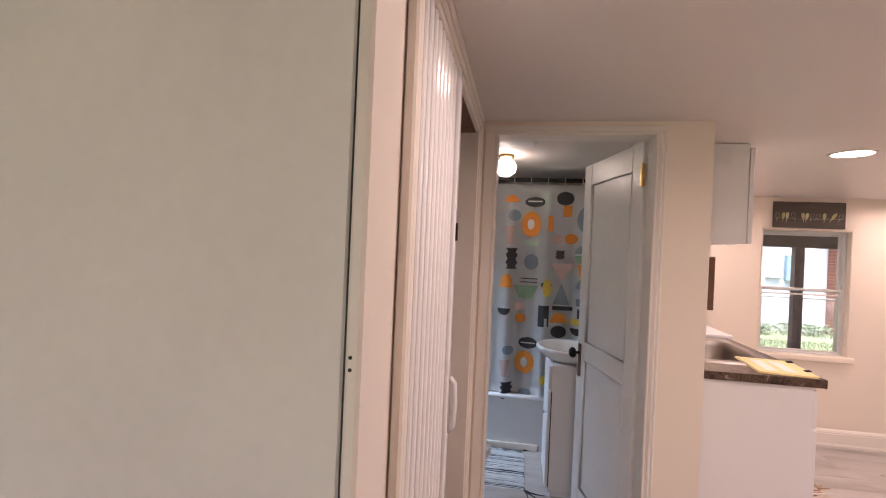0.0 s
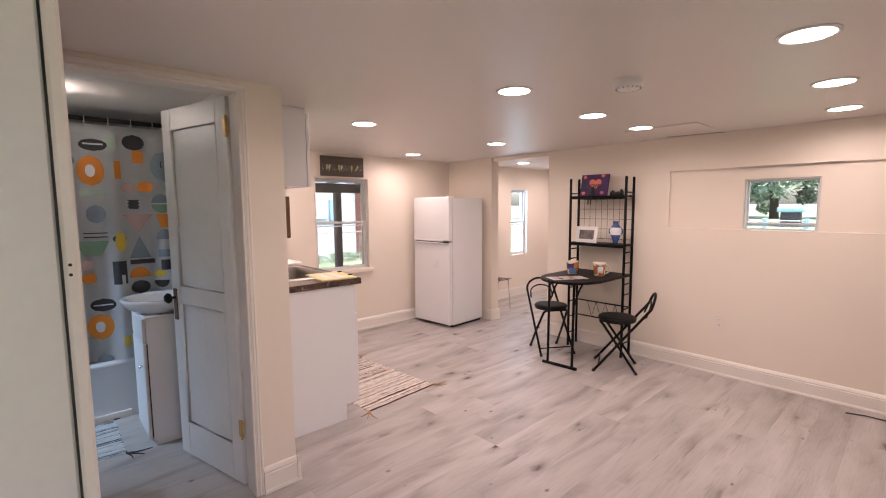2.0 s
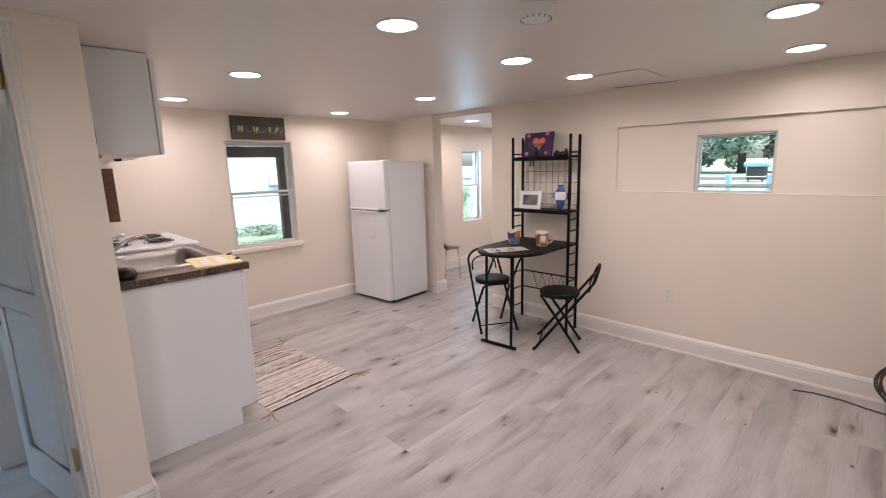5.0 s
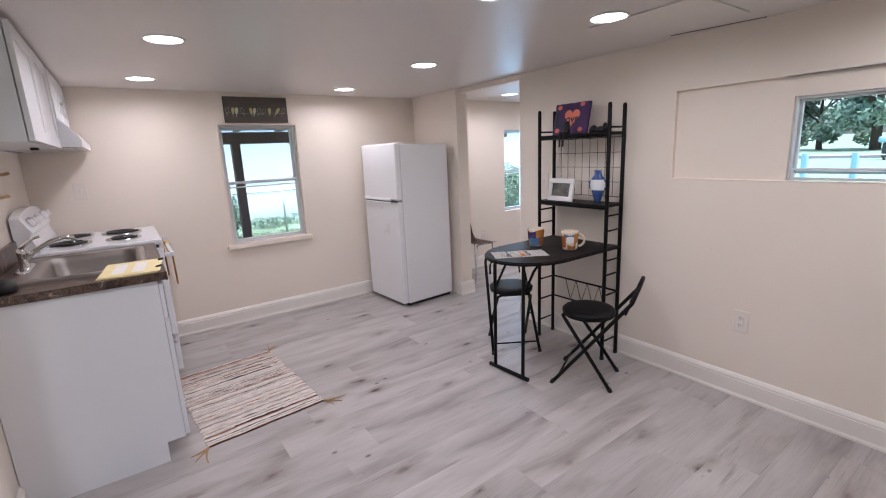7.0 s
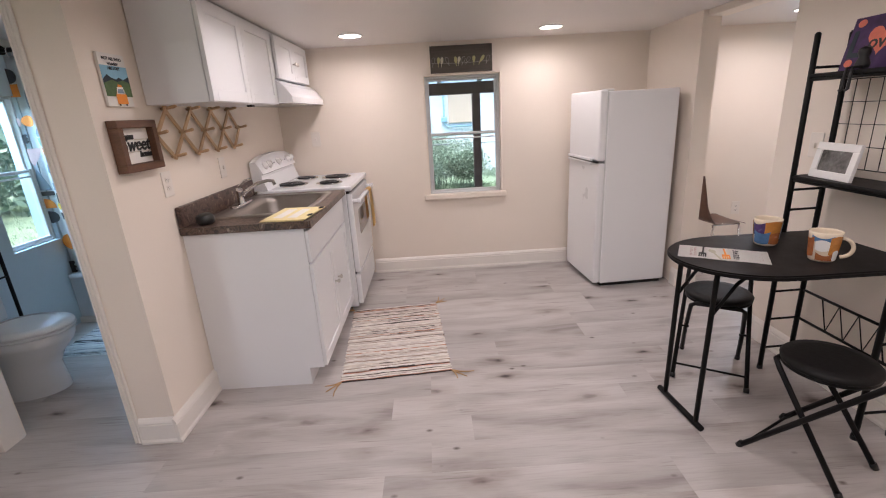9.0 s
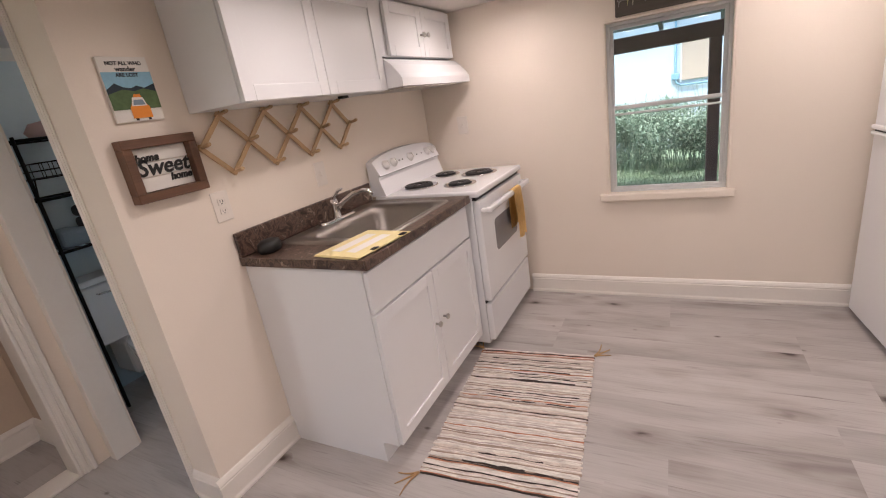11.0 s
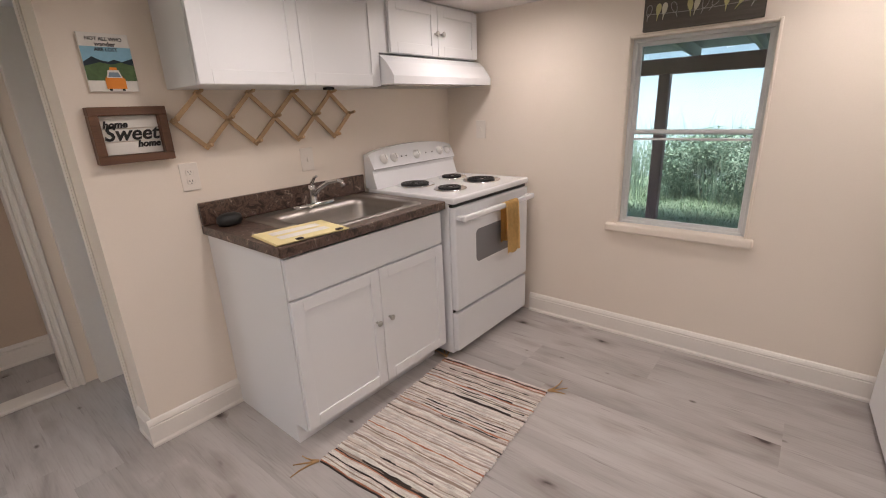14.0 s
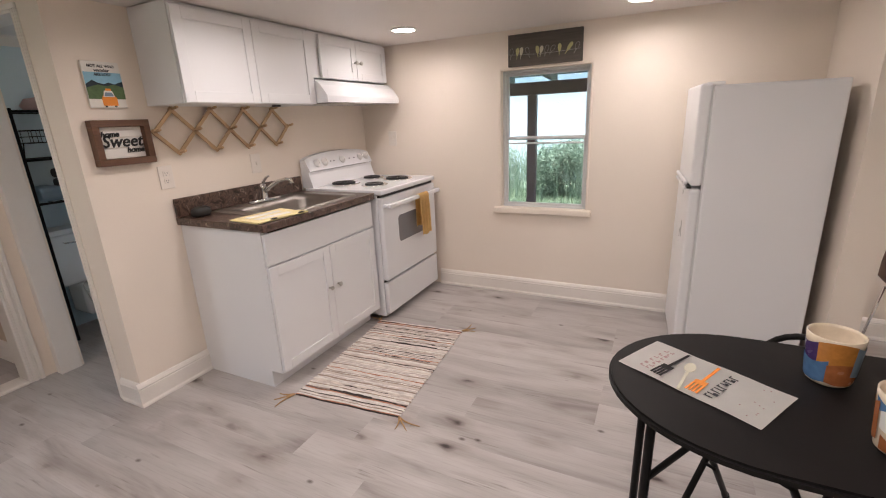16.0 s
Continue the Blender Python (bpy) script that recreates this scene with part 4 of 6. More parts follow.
def outlet(x, y, z, turn, label, kind="duplex"):
    o = thing("wall_outlet" if kind == "duplex" else "light_switch", pose(x, y, z, 0, 0, turn), label, "outlet" if kind == "duplex" else "switch")
    part("plate", B(-0.04, 0.04, -0.006, 0, -0.062, 0.062, 0.003, 2), M_PLATE, o)
    if kind == "duplex":
        for dz in (0.02, -0.02):
            s = part("socket", B(-0.017, 0.017, -0.008, -0.0055, dz - 0.014, dz + 0.014, 0.002), M_PLATE, o)
            for dx in (-0.006, 0.006):
                part("slot", B(dx - 0.0012, dx + 0.0012, -0.0085, -0.0078, dz - 0.002, dz + 0.007), M_BLACK, s)
            part("ground_hole", T([(0, -0.0086, dz - 0.008), (0, -0.0078, dz - 0.008)], 0.0025), M_BLACK, s)
    else:
        part("toggle", B(-0.006, 0.006, -0.016, -0.005, -0.012, 0.012, 0.003), M_PLATE, o)


outlet(W_X, 2.525, 1.195, 90, "white duplex outlet on the sink wall")
outlet(W_X, 3.142, 1.205, 90, "white switch plate over the sink backsplash", "switch")
outlet(1.325, N_Y, 1.288, 0, "white switch plate beside the stove", "switch")
outlet(E_X, 1.10, 0.452, -90, "white duplex outlet low on the east wall")
outlet(E_X, 2.55, 1.195, -90, "white switch plate beside the opening", "switch")
outlet(5.22, N_Y, 0.43, 0, "white duplex outlet in the next room")


def accordion_rack():
    o = thing("accordion_rack", pose(W_X + 0.012, 0, 0), "pale pine expanding peg rack, empty", "peg rack")
    ys = [2.500, 2.737, 2.974, 3.211, 3.448]
    zc, hh = 1.434, 0.115
    for i in range(4):
        ym = (ys[i] + ys[i + 1]) / 2
        for k, (z0, z1) in enumerate(((0, hh), (0, -hh))):
            for a, b, za, zb, dx in ((ys[i], ym, zc, zc + z1, 0.0 if k else 0.009), (ym, ys[i + 1], zc + z1, zc, 0.009 if k else 0.0)):
                d = Vector((0, b - a, zb - za)).normalized()
                s = Vector((0, -d.z, d.y)) * 0.0095
                bm = bmesh.new()
                A, C = Vector((dx, a, za)) - d * 0.012, Vector((dx, b, zb)) + d * 0.012
                v = [bm.verts.new(p) for p in (A - s, C - s, C + s, A + s)] + [bm.verts.new(p + Vector((0.0085, 0, 0))) for p in (A - s, C - s, C + s, A + s)]
                for q in ((3, 2, 1, 0), (4, 5, 6, 7), (0, 1, 5, 4), (1, 2, 6, 5), (2, 3, 7, 6), (3, 0, 4, 7)):
                    bm.faces.new([v[j] for j in q])
                bmesh.ops.recalc_face_normals(bm, faces=bm.faces)
                part("slat", bm, M_PINE, o)
    pegs = [(y, zc) for y in ys] + [((a + b) / 2, zc + s * hh) for a, b in zip(ys, ys[1:]) for s in (1, -1)]
    for y, z in pegs:
        part("peg", T([(-0.01, y, z), (0.03, y, z + 0.004), (0.058, y, z + 0.01), (0.066, y, z + 0.012)], [0.007, 0.007, 0.0085, 0.007], 8), M_PINE, o)


accordion_rack()


def wall_art():
    # deep walnut box frame with lettering
    o = thing("framed_sign", pose(W_X + 0.002, 2.20, 1.285), "walnut box frame with black script on white boards", "picture frame")
    w, h, b, d = 0.27, 0.215, 0.032, 0.045
    bm = bmesh.new()
    for a0, a1, c0, c1 in ((0, w, 0, b), (0, w, h - b, h), (0, b, b, h - b), (w - b, w, b, h - b)):
        box(bm, 0, d, a0, a1, c0, c1, 0.002)
    part("frame", bm, M_WOOD, o)
    n = 3
    for i in range(n):
        z0 = b + (h - 2 * b) * i / n
        part("board", B(0.004, 0.014, b, w - b, z0 + 0.0012, z0 + (h - 2 * b) / n - 0.0012, 0.001), M_PAPER, o)
    for body, size, y, z in (("home", 0.036, 0.085, 0.148), ("Sweet", 0.078, 0.135, 0.112), ("home", 0.036, 0.19, 0.070)):
        part("lettering", moved(text_mesh(body, size, 0.0015, 0.25, 0.0016), Matrix.Translation((0.0165, y, z)) @ FACE_EAST), M_BLACK, o, "black script lettering")
    # small card print
    c = thing("art_print", pose(W_X + 0.002, 2.238, 1.557), "small print of an orange van and mountains", "picture")
    w, h = 0.163, 0.208
    part("board", B(0, 0.012, 0, w, 0, h, 0.001), M_PAPER, c)

    def flat(name, pts, mm, x):
        part(name, moved(prism(pts, 0.0006, "x"), Matrix.Translation((x, 0, 0))), mm, c)
    flat("sky", [(0.0, 0.075), (w, 0.075), (w, 0.16), (0.0, 0.16)], M_SKYBLUE, 0.0122)
    flat("mountain_range", [(0.0, 0.08), (0.0, 0.105), (0.03, 0.125), (0.055, 0.112), (0.08, 0.108), (0.10, 0.116), (0.125, 0.108), (w, 0.122), (w, 0.08)], M_NAVY, 0.0129)
    flat("hillside", [(0.0, 0.04), (0.0, 0.09), (0.05, 0.105), (0.085, 0.098), (0.12, 0.106), (w, 0.095), (w, 0.04)], M_GREENHILL, 0.0136)
    flat("van", [(0.055, 0.01), (0.055, 0.045), (0.064, 0.058), (0.112, 0.058), (0.122, 0.045), (0.122, 0.01)], M_ORANGE, 0.0143)
    flat("van_roof", [(0.062, 0.05), (0.07, 0.078), (0.106, 0.078), (0.114, 0.05)], M_PAPER, 0.0150)
    flat("windscreen", [(0.067, 0.053), (0.073, 0.070), (0.103, 0.070), (0.109, 0.053)], M_SLATE, 0.0157)
    flat("luggage", [(0.075, 0.078), (0.078, 0.088), (0.10, 0.088), (0.103, 0.078)], M_ORANGE, 0.0150)
    for y in (0.062, 0.105):
        flat("wheel", [(y, 0.003), (y, 0.012), (y + 0.01, 0.012), (y + 0.01, 0.003)], M_BLACK, 0.0136)
    for body, size, z in (("NOT ALL WHO", 0.017, 0.187), ("wander", 0.022, 0.169), ("ARE LOST", 0.017, 0.150)):
        part("lettering", moved(text_mesh(body, size, 0.0004, 0.0, 0.0004), Matrix.Translation((0.0135, w / 2, z)) @ FACE_EAST), M_CHARCOAL, c, "dark lettering")
    # long board with birds on a wire
    s = thing("wall_sign", pose(2.38, N_Y - 0.001, 1.778), "dark grey board with painted birds on a wire", "sign")
    w, h = 0.53, 0.215
    part("board", B(0, w, -0.02, 0, 0, h, 0.003), M_SIGN, s)
    pts = [(0.012 + (w - 0.024) * i / 24, -0.0205, 0.082 - 0.010 * math.sin(math.pi * i / 24)) for i in range(25)]
    part("wire", T(pts, 0.0016, 6), M_CHALK, s)

    def bird(u, lean, tall, mm, filled):
        x, z = u * w, 0.098
        ring = []
        for i in range(16):
            a = 2 * math.pi * i / 16
            dx, dz = 0.0125 * math.cos(a) * (1.0 + 0.25 * math.sin(a)), tall * math.sin(a)
            ring.append((x + dx * math.cos(lean) + dz * math.sin(lean), z - dx * math.sin(lean) + dz * math.cos(lean)))
        tail = [(x - math.sin(lean) * (tall + d), -0.0212, z - math.cos(lean) * (tall + d)) for d in (-0.004, 0.012, 0.024)]
        if filled:
            b = part("bird", moved(prism(ring, 0.0012, "y"), Matrix.Translation((0, -0.0218, 0))), mm, s)
        else:
            b = part("bird", T([(a, -0.0212, c) for a, c in ring], 0.0016, 5, True), mm, s)
        part("tail", T(tail, [0.003, 0.0022, 0.0012], 5), mm, b)
    for u, lean, tall, mm, filled in ((0.05, 0.15, 0.026, M_CHALK, False), (0.135, 0.1, 0.028, M_OLIVE, True), (0.19, 0.12, 0.029, M_LETTER, True), (0.275, -0.35, 0.026, M_CHALK, False),
                                      (0.41, -0.1, 0.028, M_OLIVE, True), (0.465, 0.2, 0.026, M_LETTER, True), (0.535, 0.3, 0.026, M_CHALK, False), (0.615, 0.55, 0.022, M_CHALK, False),
                                      (0.705, 0.05, 0.028, M_OLIVE, True), (0.835, 0.6, 0.034, M_OLIVE, True), (0.93, 0.4, 0.026, M_CHALK, False)):
        bird(u, lean, tall, mm, filled)


wall_art()


def counter_items():
    o = thing("clipboard", pose(1.43, 2.56, 0.9662, 0, 0, -6), "yellow file folder with taped papers and black clip", "folder")
    part("folder", B(0, 0.235, 0, 0.33, 0, 0.004, 0.001), M_YELLOW, o)
    part("folder", B(0.006, 0.244, 0.004, 0.324, 0.0045, 0.008, 0.001), M_YELLOW, o)
    for k, x in enumerate((0.05, 0.13)):
        part("paper_strip", B(x, x + 0.05, 0.05, 0.27, 0.0083, 0.0088), M_PAPER, o)
    part("tab", B(0.215, 0.244, 0.10, 0.26, 0.0083, 0.0098), M_YELLOW, o)
    for y in (0.09, 0.27):
        part("clip", T([(0.225, y, 0.010), (0.246, y, 0.013), (0.246, y + 0.02, 0.013), (0.225, y + 0.02, 0.010)], 0.0035, 6, True), M_BLACK, o, "black wire clip")
    s = thing("dish_scrubber", pose(1.13, 2.62, 0.9662, 0, 0, 10), "small black rubber dish scrubber", "scrubber")
    bm = lathe([(0, 0), (0.048, 0), (0.056, 0.016), (0.052, 0.042), (0.034, 0.052), (0, 0.054)], 20, 0.8, 1.1)
    for v in bm.verts:
        v.co += 0.003 * noise.noise_vector(v.co * 40)
    part("body", bm, M_BLACK, s)


counter_items()

# ---- dining corner ----
def folding_chair(m, label):
    o = thing("folding_chair", m, label, "chair", "folding chairs at the bistro table")
    r = 0.011
    bm = lathe([(0, 0.0), (0.150, 0.0), (0.158, 0.006), (0.160, 0.016), (0.150, 0.027), (0.11, 0.031), (0, 0.032)], 32)
    part("seat", moved(bm, pose(0, 0, 0.44)), M_BLACKPAD, o, "round black padded seat")
    part("seat_ring", T([(0.148 * math.cos(a), 0.148 * math.sin(a), 0.436) for a in [2 * math.pi * i / 28 for i in range(28)]], 0.009, 8, True), M_BLACKMETAL, o)
    # hoop frame: front feet up and back to a rounded top
    lo, hi = Vector((0.170, 0.185, 0.0)), Vector((0.15, -0.22, 0.52))
    pts = [lo, lo.lerp(hi, 0.5), hi]
    top = arc((0, -0.262, 0.575), (1, 0, 0), (0, -0.33, 0.94), 0.148, 0.115, 0.0, math.pi, 14)
    mirror = [Vector((-p.x, p.y, p.z)) for p in reversed(pts)]
    part("hoop_frame", T(pts + top + mirror, r, 10), M_BLACKMETAL, o)
    inner = arc((0, -0.245, 0.545), (1, 0, 0), (0, -0.33, 0.94), 0.115, 0.075, 0.0, math.pi, 12)
    part("back_loop", T([(0.118, -0.225, 0.49)] + inner + [(-0.118, -0.225, 0.49)], 0.007, 8), M_BLACKMETAL, o)
    # cross frame: rear feet up to the seat front
    a = [Vector((0.142, -0.165, 0.0)), Vector((0.134, -0.02, 0.22)), Vector((0.12, 0.11, 0.41)), Vector((0.10, 0.135, 0.432))]
    part("cross_frame", T(a + [Vector((-p.x, p.y, p.z)) for p in reversed(a)], r, 10), M_BLACKMETAL, o)
    part("stretcher", T([(-0.163, 0.14, 0.065), (0.163, 0.14, 0.065)], 0.006, 8), M_BLACKMETAL, o)
    for x, y in ((0.170, 0.185), (-0.170, 0.185), (0.142, -0.165), (-0.142, -0.165)):
        part("foot_cap", T([(x, y, 0.0), (x * 0.998, y - 0.012 * (1 if y > 0 else -1), 0.022)], 0.0135, 10), M_BLACK, o)
    for s in (1, -1):
        part("rivet", T([(s * 0.118, 0.005, 0.235), (s * 0.170, 0.005, 0.235)], 0.006, 8), M_BLACKMETAL, o)
    return o


folding_chair(pose(3.836, 1.767, 0, 0, 0, 26), "black folding chair with round seat beside the table")
folding_chair(pose(3.829, 2.452, 0, 0, 0, 148), "black folding chair pushed half under the table")


def bistro():
    o = thing("bistro_rack_table", pose(0, 0, 0), "black tube rack with two shelves and a half-round table", "table")
    posts = {"fl": (4.095, 2.415), "fr": (4.105, 1.850), "bl": (4.258, 2.42), "br": (4.264, 1.852)}
    for x, y in posts.values():
        p = part("post", T([(x, y, 0.0), (x, y, 1.70), (x, y, 1.708)], [0.0125, 0.0125, 0.006], 10), M_BLACKMETAL, o)
        part("foot_cap", T([(x, y, 0), (x, y, 0.02)], 0.0145, 10), M_BLACK, p)
    for a, b in (("fl", "bl"), ("fr", "br")):
        (xa, ya), (xb, yb) = posts[a], posts[b]
        for z in (0.13, 0.30, 0.46, 0.60, 0.70, 0.90, 1.0, 1.56):
            part("rung", T([(xa, ya, z), (xb, yb, z)], 0.006, 8), M_BLACKMETAL, o)
    for z in (1.055, 1.515):
        part("shelf", B(4.085, 4.274, 1.846, 2.424, z, z + 0.018, 0.004), M_BLACKTOP, o, "black laminate shelf")
        part("shelf_rail", T([(4.095, 2.415, z - 0.006), (4.105, 1.850, z - 0.006)], 0.008, 8), M_BLACKMETAL, o)
    # wire grid back between the shelves
    g = part("wire_grid", T([(4.262, 1.858, 1.11), (4.262, 2.414, 1.11), (4.262, 2.414, 1.50), (4.262, 1.858, 1.50)], 0.003, 6, True), M_BLACKMETAL, o)
    for i in range(1, 9):
        y = 1.858 + 0.56 * i / 9
        part("wire", T([(4.262, y, 1.11), (4.262, y, 1.50)], 0.0017, 5), M_BLACKMETAL, g)
    for i in range(1, 4):
        z = 1.11 + 0.39 * i / 4
        part("wire", T([(4.264, 1.858, z), (4.264, 2.414, z)], 0.0017, 5), M_BLACKMETAL, g)
    # lower back brace with a zigzag
    for z in (0.30, 0.46):
        part("back_rail", T([(4.258, 2.42, z), (4.264, 1.852, z)], 0.007, 8), M_BLACKMETAL, o)
    zz = [(4.262, 2.30 - 0.05 * i, 0.30 if i % 2 else 0.46) for i in range(8)]
    part("zigzag", T(zz, 0.0035, 6), M_BLACKMETAL, o)
    # half-round top
    y0, y1, xb = 1.84, 2.42, 4.255
    out = [(xb, y0), (xb, y1), (3.72, y1)] + [(3.72 - 0.333 * math.sin(a), 2.13 + 0.29 * math.cos(a)) for a in [math.pi * i / 22 for i in range(1, 22)]] + [(3.72, y0)]
    bm = prism(out, 0.022, "z")
    bmesh.ops.bevel(bm, geom=[e for e in bm.edges if abs(e.verts[0].co.z - e.verts[1].co.z) < 1e-5], offset=0.006, segments=2, affect="EDGES")
    part("tabletop", moved(bm, Matrix.Translation((0, 0, 0.765))), M_BLACKTOP, o, "black half-round top")
    part("foot_bar", T([(3.468, 2.285, 0.014), (3.494, 1.955, 0.014)], 0.014, 10), M_BLACKMETAL, o)
    for t, x1, y1b in ((0.15, 3.60, 2.245), (0.87, 3.62, 2.02)):
        x, y = 3.468 + 0.026 * t, 2.285 - 0.33 * t
        part("leg", T([(x, y, 0.014), (x + 0.008, y - 0.002, 0.70), (x + 0.012, y, 0.76)], 0.0115, 10), M_BLACKMETAL, o)
        part("brace", T([(x + 0.006, y, 0.56), (x + 0.10, y, 0.70), (x + 0.17, y, 0.76)], 0.008, 8), M_BLACKMETAL, o)
    part("cross_bar", T([(3.482, 2.25, 0.755), (3.50, 1.995, 0.755)], 0.008, 8), M_BLACKMETAL, o)


bistro()


def mug(m, label, bands, handle_turn):
    o = thing("mug", m @ Matrix.Diagonal((1.16, 1.16, 1.18, 1)), label, "mug")
    part("cup", lathe([(0, 0.004), (0.034, 0.0), (0.0385, 0.004), (0.040, 0.015), (0.0475, 0.09), (0.0485, 0.104), (0.0465, 0.105), (0.0445, 0.098), (0.037, 0.012), (0, 0.010)], 32), M_MUGCREAM, o)
    for k, (mm, a0, a1, z0, z1) in enumerate(bands):
        bm = bmesh.new()
        n = 10
        def r(z):
            return 0.0394 + 0.0875 * z + 0.0006 + 0.0003 * k
        rows = []
        for i in range(n + 1):
            u = i / n
            a = a0 + (a1 - a0) * u
            lift = 0.012 * math.sin(math.pi * u)
            za, zb = max(0.008, z0 - lift * 0.4), min(0.101, z1 + lift * (0.5 if k % 2 else -0.8))
            rows.append((bm.verts.new((r(za) * math.cos(a), r(za) * math.sin(a), za)), bm.verts.new((r(zb) * math.cos(a), r(zb) * math.sin(a), zb))))
        for p, q in zip(rows, rows[1:]):
            bm.faces.new((p[0], q[0], q[1], p[1])).smooth = True
        part("painted_patch", bm, mm, o)
    h = [(0.043 + 0.036 * math.sin(a), 0, 0.053 + 0.034 * math.cos(a)) for a in [0.15 + 2.85 * i / 12 for i in range(13)]]
    part("handle", moved(T(h, 0.0065, 8), pose(0, 0, 0, 0, 0, handle_turn)), M_WHITE if handle_turn > -40 else M_MUGCREAM, o)
    return o


TABLE = 0.7875
mug(pose(3.875, 2.245, TABLE), "glazed mug painted in orange, violet and blue", [(M_VIOLET, 2.5, 3.95, 0.045, 0.095), (M_AMBER, 3.9, 5.3, 0.035, 0.095), (M_MIDBLUE, 3.0, 4.35, 0.012, 0.06), (M_RUST, 4.3, 5.7, 0.012, 0.05), (M_SLATE, 5.25, 6.6, 0.03, 0.095), (M_AMBER, 1.2, 2.6, 0.02, 0.09), (M_MIDBLUE, 0.2, 1.3, 0.02, 0.08)], 60)
mug(pose(3.932, 2.0, TABLE, 0, 0, 8), "cream glazed mug with blue and orange painting", [(M_MIDBLUE, 3.0, 4.4, 0.075, 0.096), (M_AMBER, 4.2, 5.2, 0.03, 0.09), (M_RUST, 2.2, 3.2, 0.02, 0.09), (M_WHITE, 3.3, 4.2, 0.045, 0.075), (M_RUST, 3.4, 4.6, 0.008, 0.035), (M_WHITE, 4.5, 5.0, 0.012, 0.04)], -55)


def tea_towel():
    o = thing("tea_towel", pose(3.500, 2.297, TABLE, 0, 0, -31), "white printed tea towel folded flat on the table", "towel")
    L, w = 0.343, 0.18
    bm = bmesh.new()
    n, k = 16, 8
    g = [[bm.verts.new((L * i / n, -w * j / k, 0.004 + 0.0009 * math.sin(i * 0.8 + j * 0.5))) for j in range(k + 1)] for i in range(n + 1)]
    for a, b in zip(g, g[1:]):
        for j in range(k):
            bm.faces.new((a[j], a[j + 1], b[j + 1], b[j])).smooth = True
    bmesh.ops.solidify(bm, geom=bm.faces[:], thickness=0.0015)
    for f in bm.faces:
        f.smooth = False
    part("cloth", bm, M_LINEN, o)
    z = 0.0062

    def utensil(x, y, turn, mm, tines):
        bm = bmesh.new()
        if tines:
            box(bm, -0.004, 0.004, -0.09, -0.01, 0, 0.0008)
            box(bm, -0.016, 0.016, -0.012, 0.006, 0, 0.0008)
            for d in (-0.0135, -0.0045, 0.0045, 0.0135):
                box(bm, d - 0.003, d + 0.003, 0.006, 0.04, 0, 0.0008)
        else:
            box(bm, -0.004, 0.004, -0.09, -0.005, 0, 0.0008)
            m2 = prism([(0.015 * math.cos(a), 0.012 + 0.022 * math.sin(a)) for a in [2 * math.pi * i / 14 for i in range(14)]], 0.0008, "z")
            me = bpy.data.meshes.new("tmp")
            m2.to_mesh(me)
            m2.free()
            bm.from_mesh(me)
            bpy.data.meshes.remove(me)
        part("printed_utensil", bm, mm, o, "", pose(x, y, z, 0, 0, turn) @ Matrix.Diagonal((0.9, 1.15, 1, 1)))
    utensil(0.096, -0.115, 178, M_BLACKPAD, True)
    utensil(0.137, -0.082, 16, M_LETTER, False)
    utensil(0.184, -0.118, 183, M_ORANGE, True)
    rng = random.Random(2)
    for row, n, mm in ((0.046, 6, M_PINK), (0.062, 8, M_PINK), (0.212, 9, M_CHARCOAL)):
        for i in range(n):
            y = -0.155 + 0.13 * i / n + rng.uniform(-0.002, 0.002)
            hh = rng.uniform(0.008, 0.012) * (1.9 if mm is M_CHARCOAL else 1.0)
            part("printed_line", B(row, row + hh, y, y + 0.0035, z, z + 0.0006), mm, o)
            part("printed_line", B(row + rng.choice((0, hh * 0.5, hh - 0.003)), row + hh, y + 0.0035, y + 0.010, z, z + 0.0006) if i % 2 else B(row, row + 0.003, y + 0.0035, y + 0.010, z, z + 0.0006), mm, o)
    for i in range(10):
        x, y = rng.uniform(0.265, 0.32), rng.uniform(-0.19, -0.01)
        part("printed_dot", B(x, x + 0.003, y, y + 0.003, z, z + 0.0006), M_PINK, o)


tea_towel()


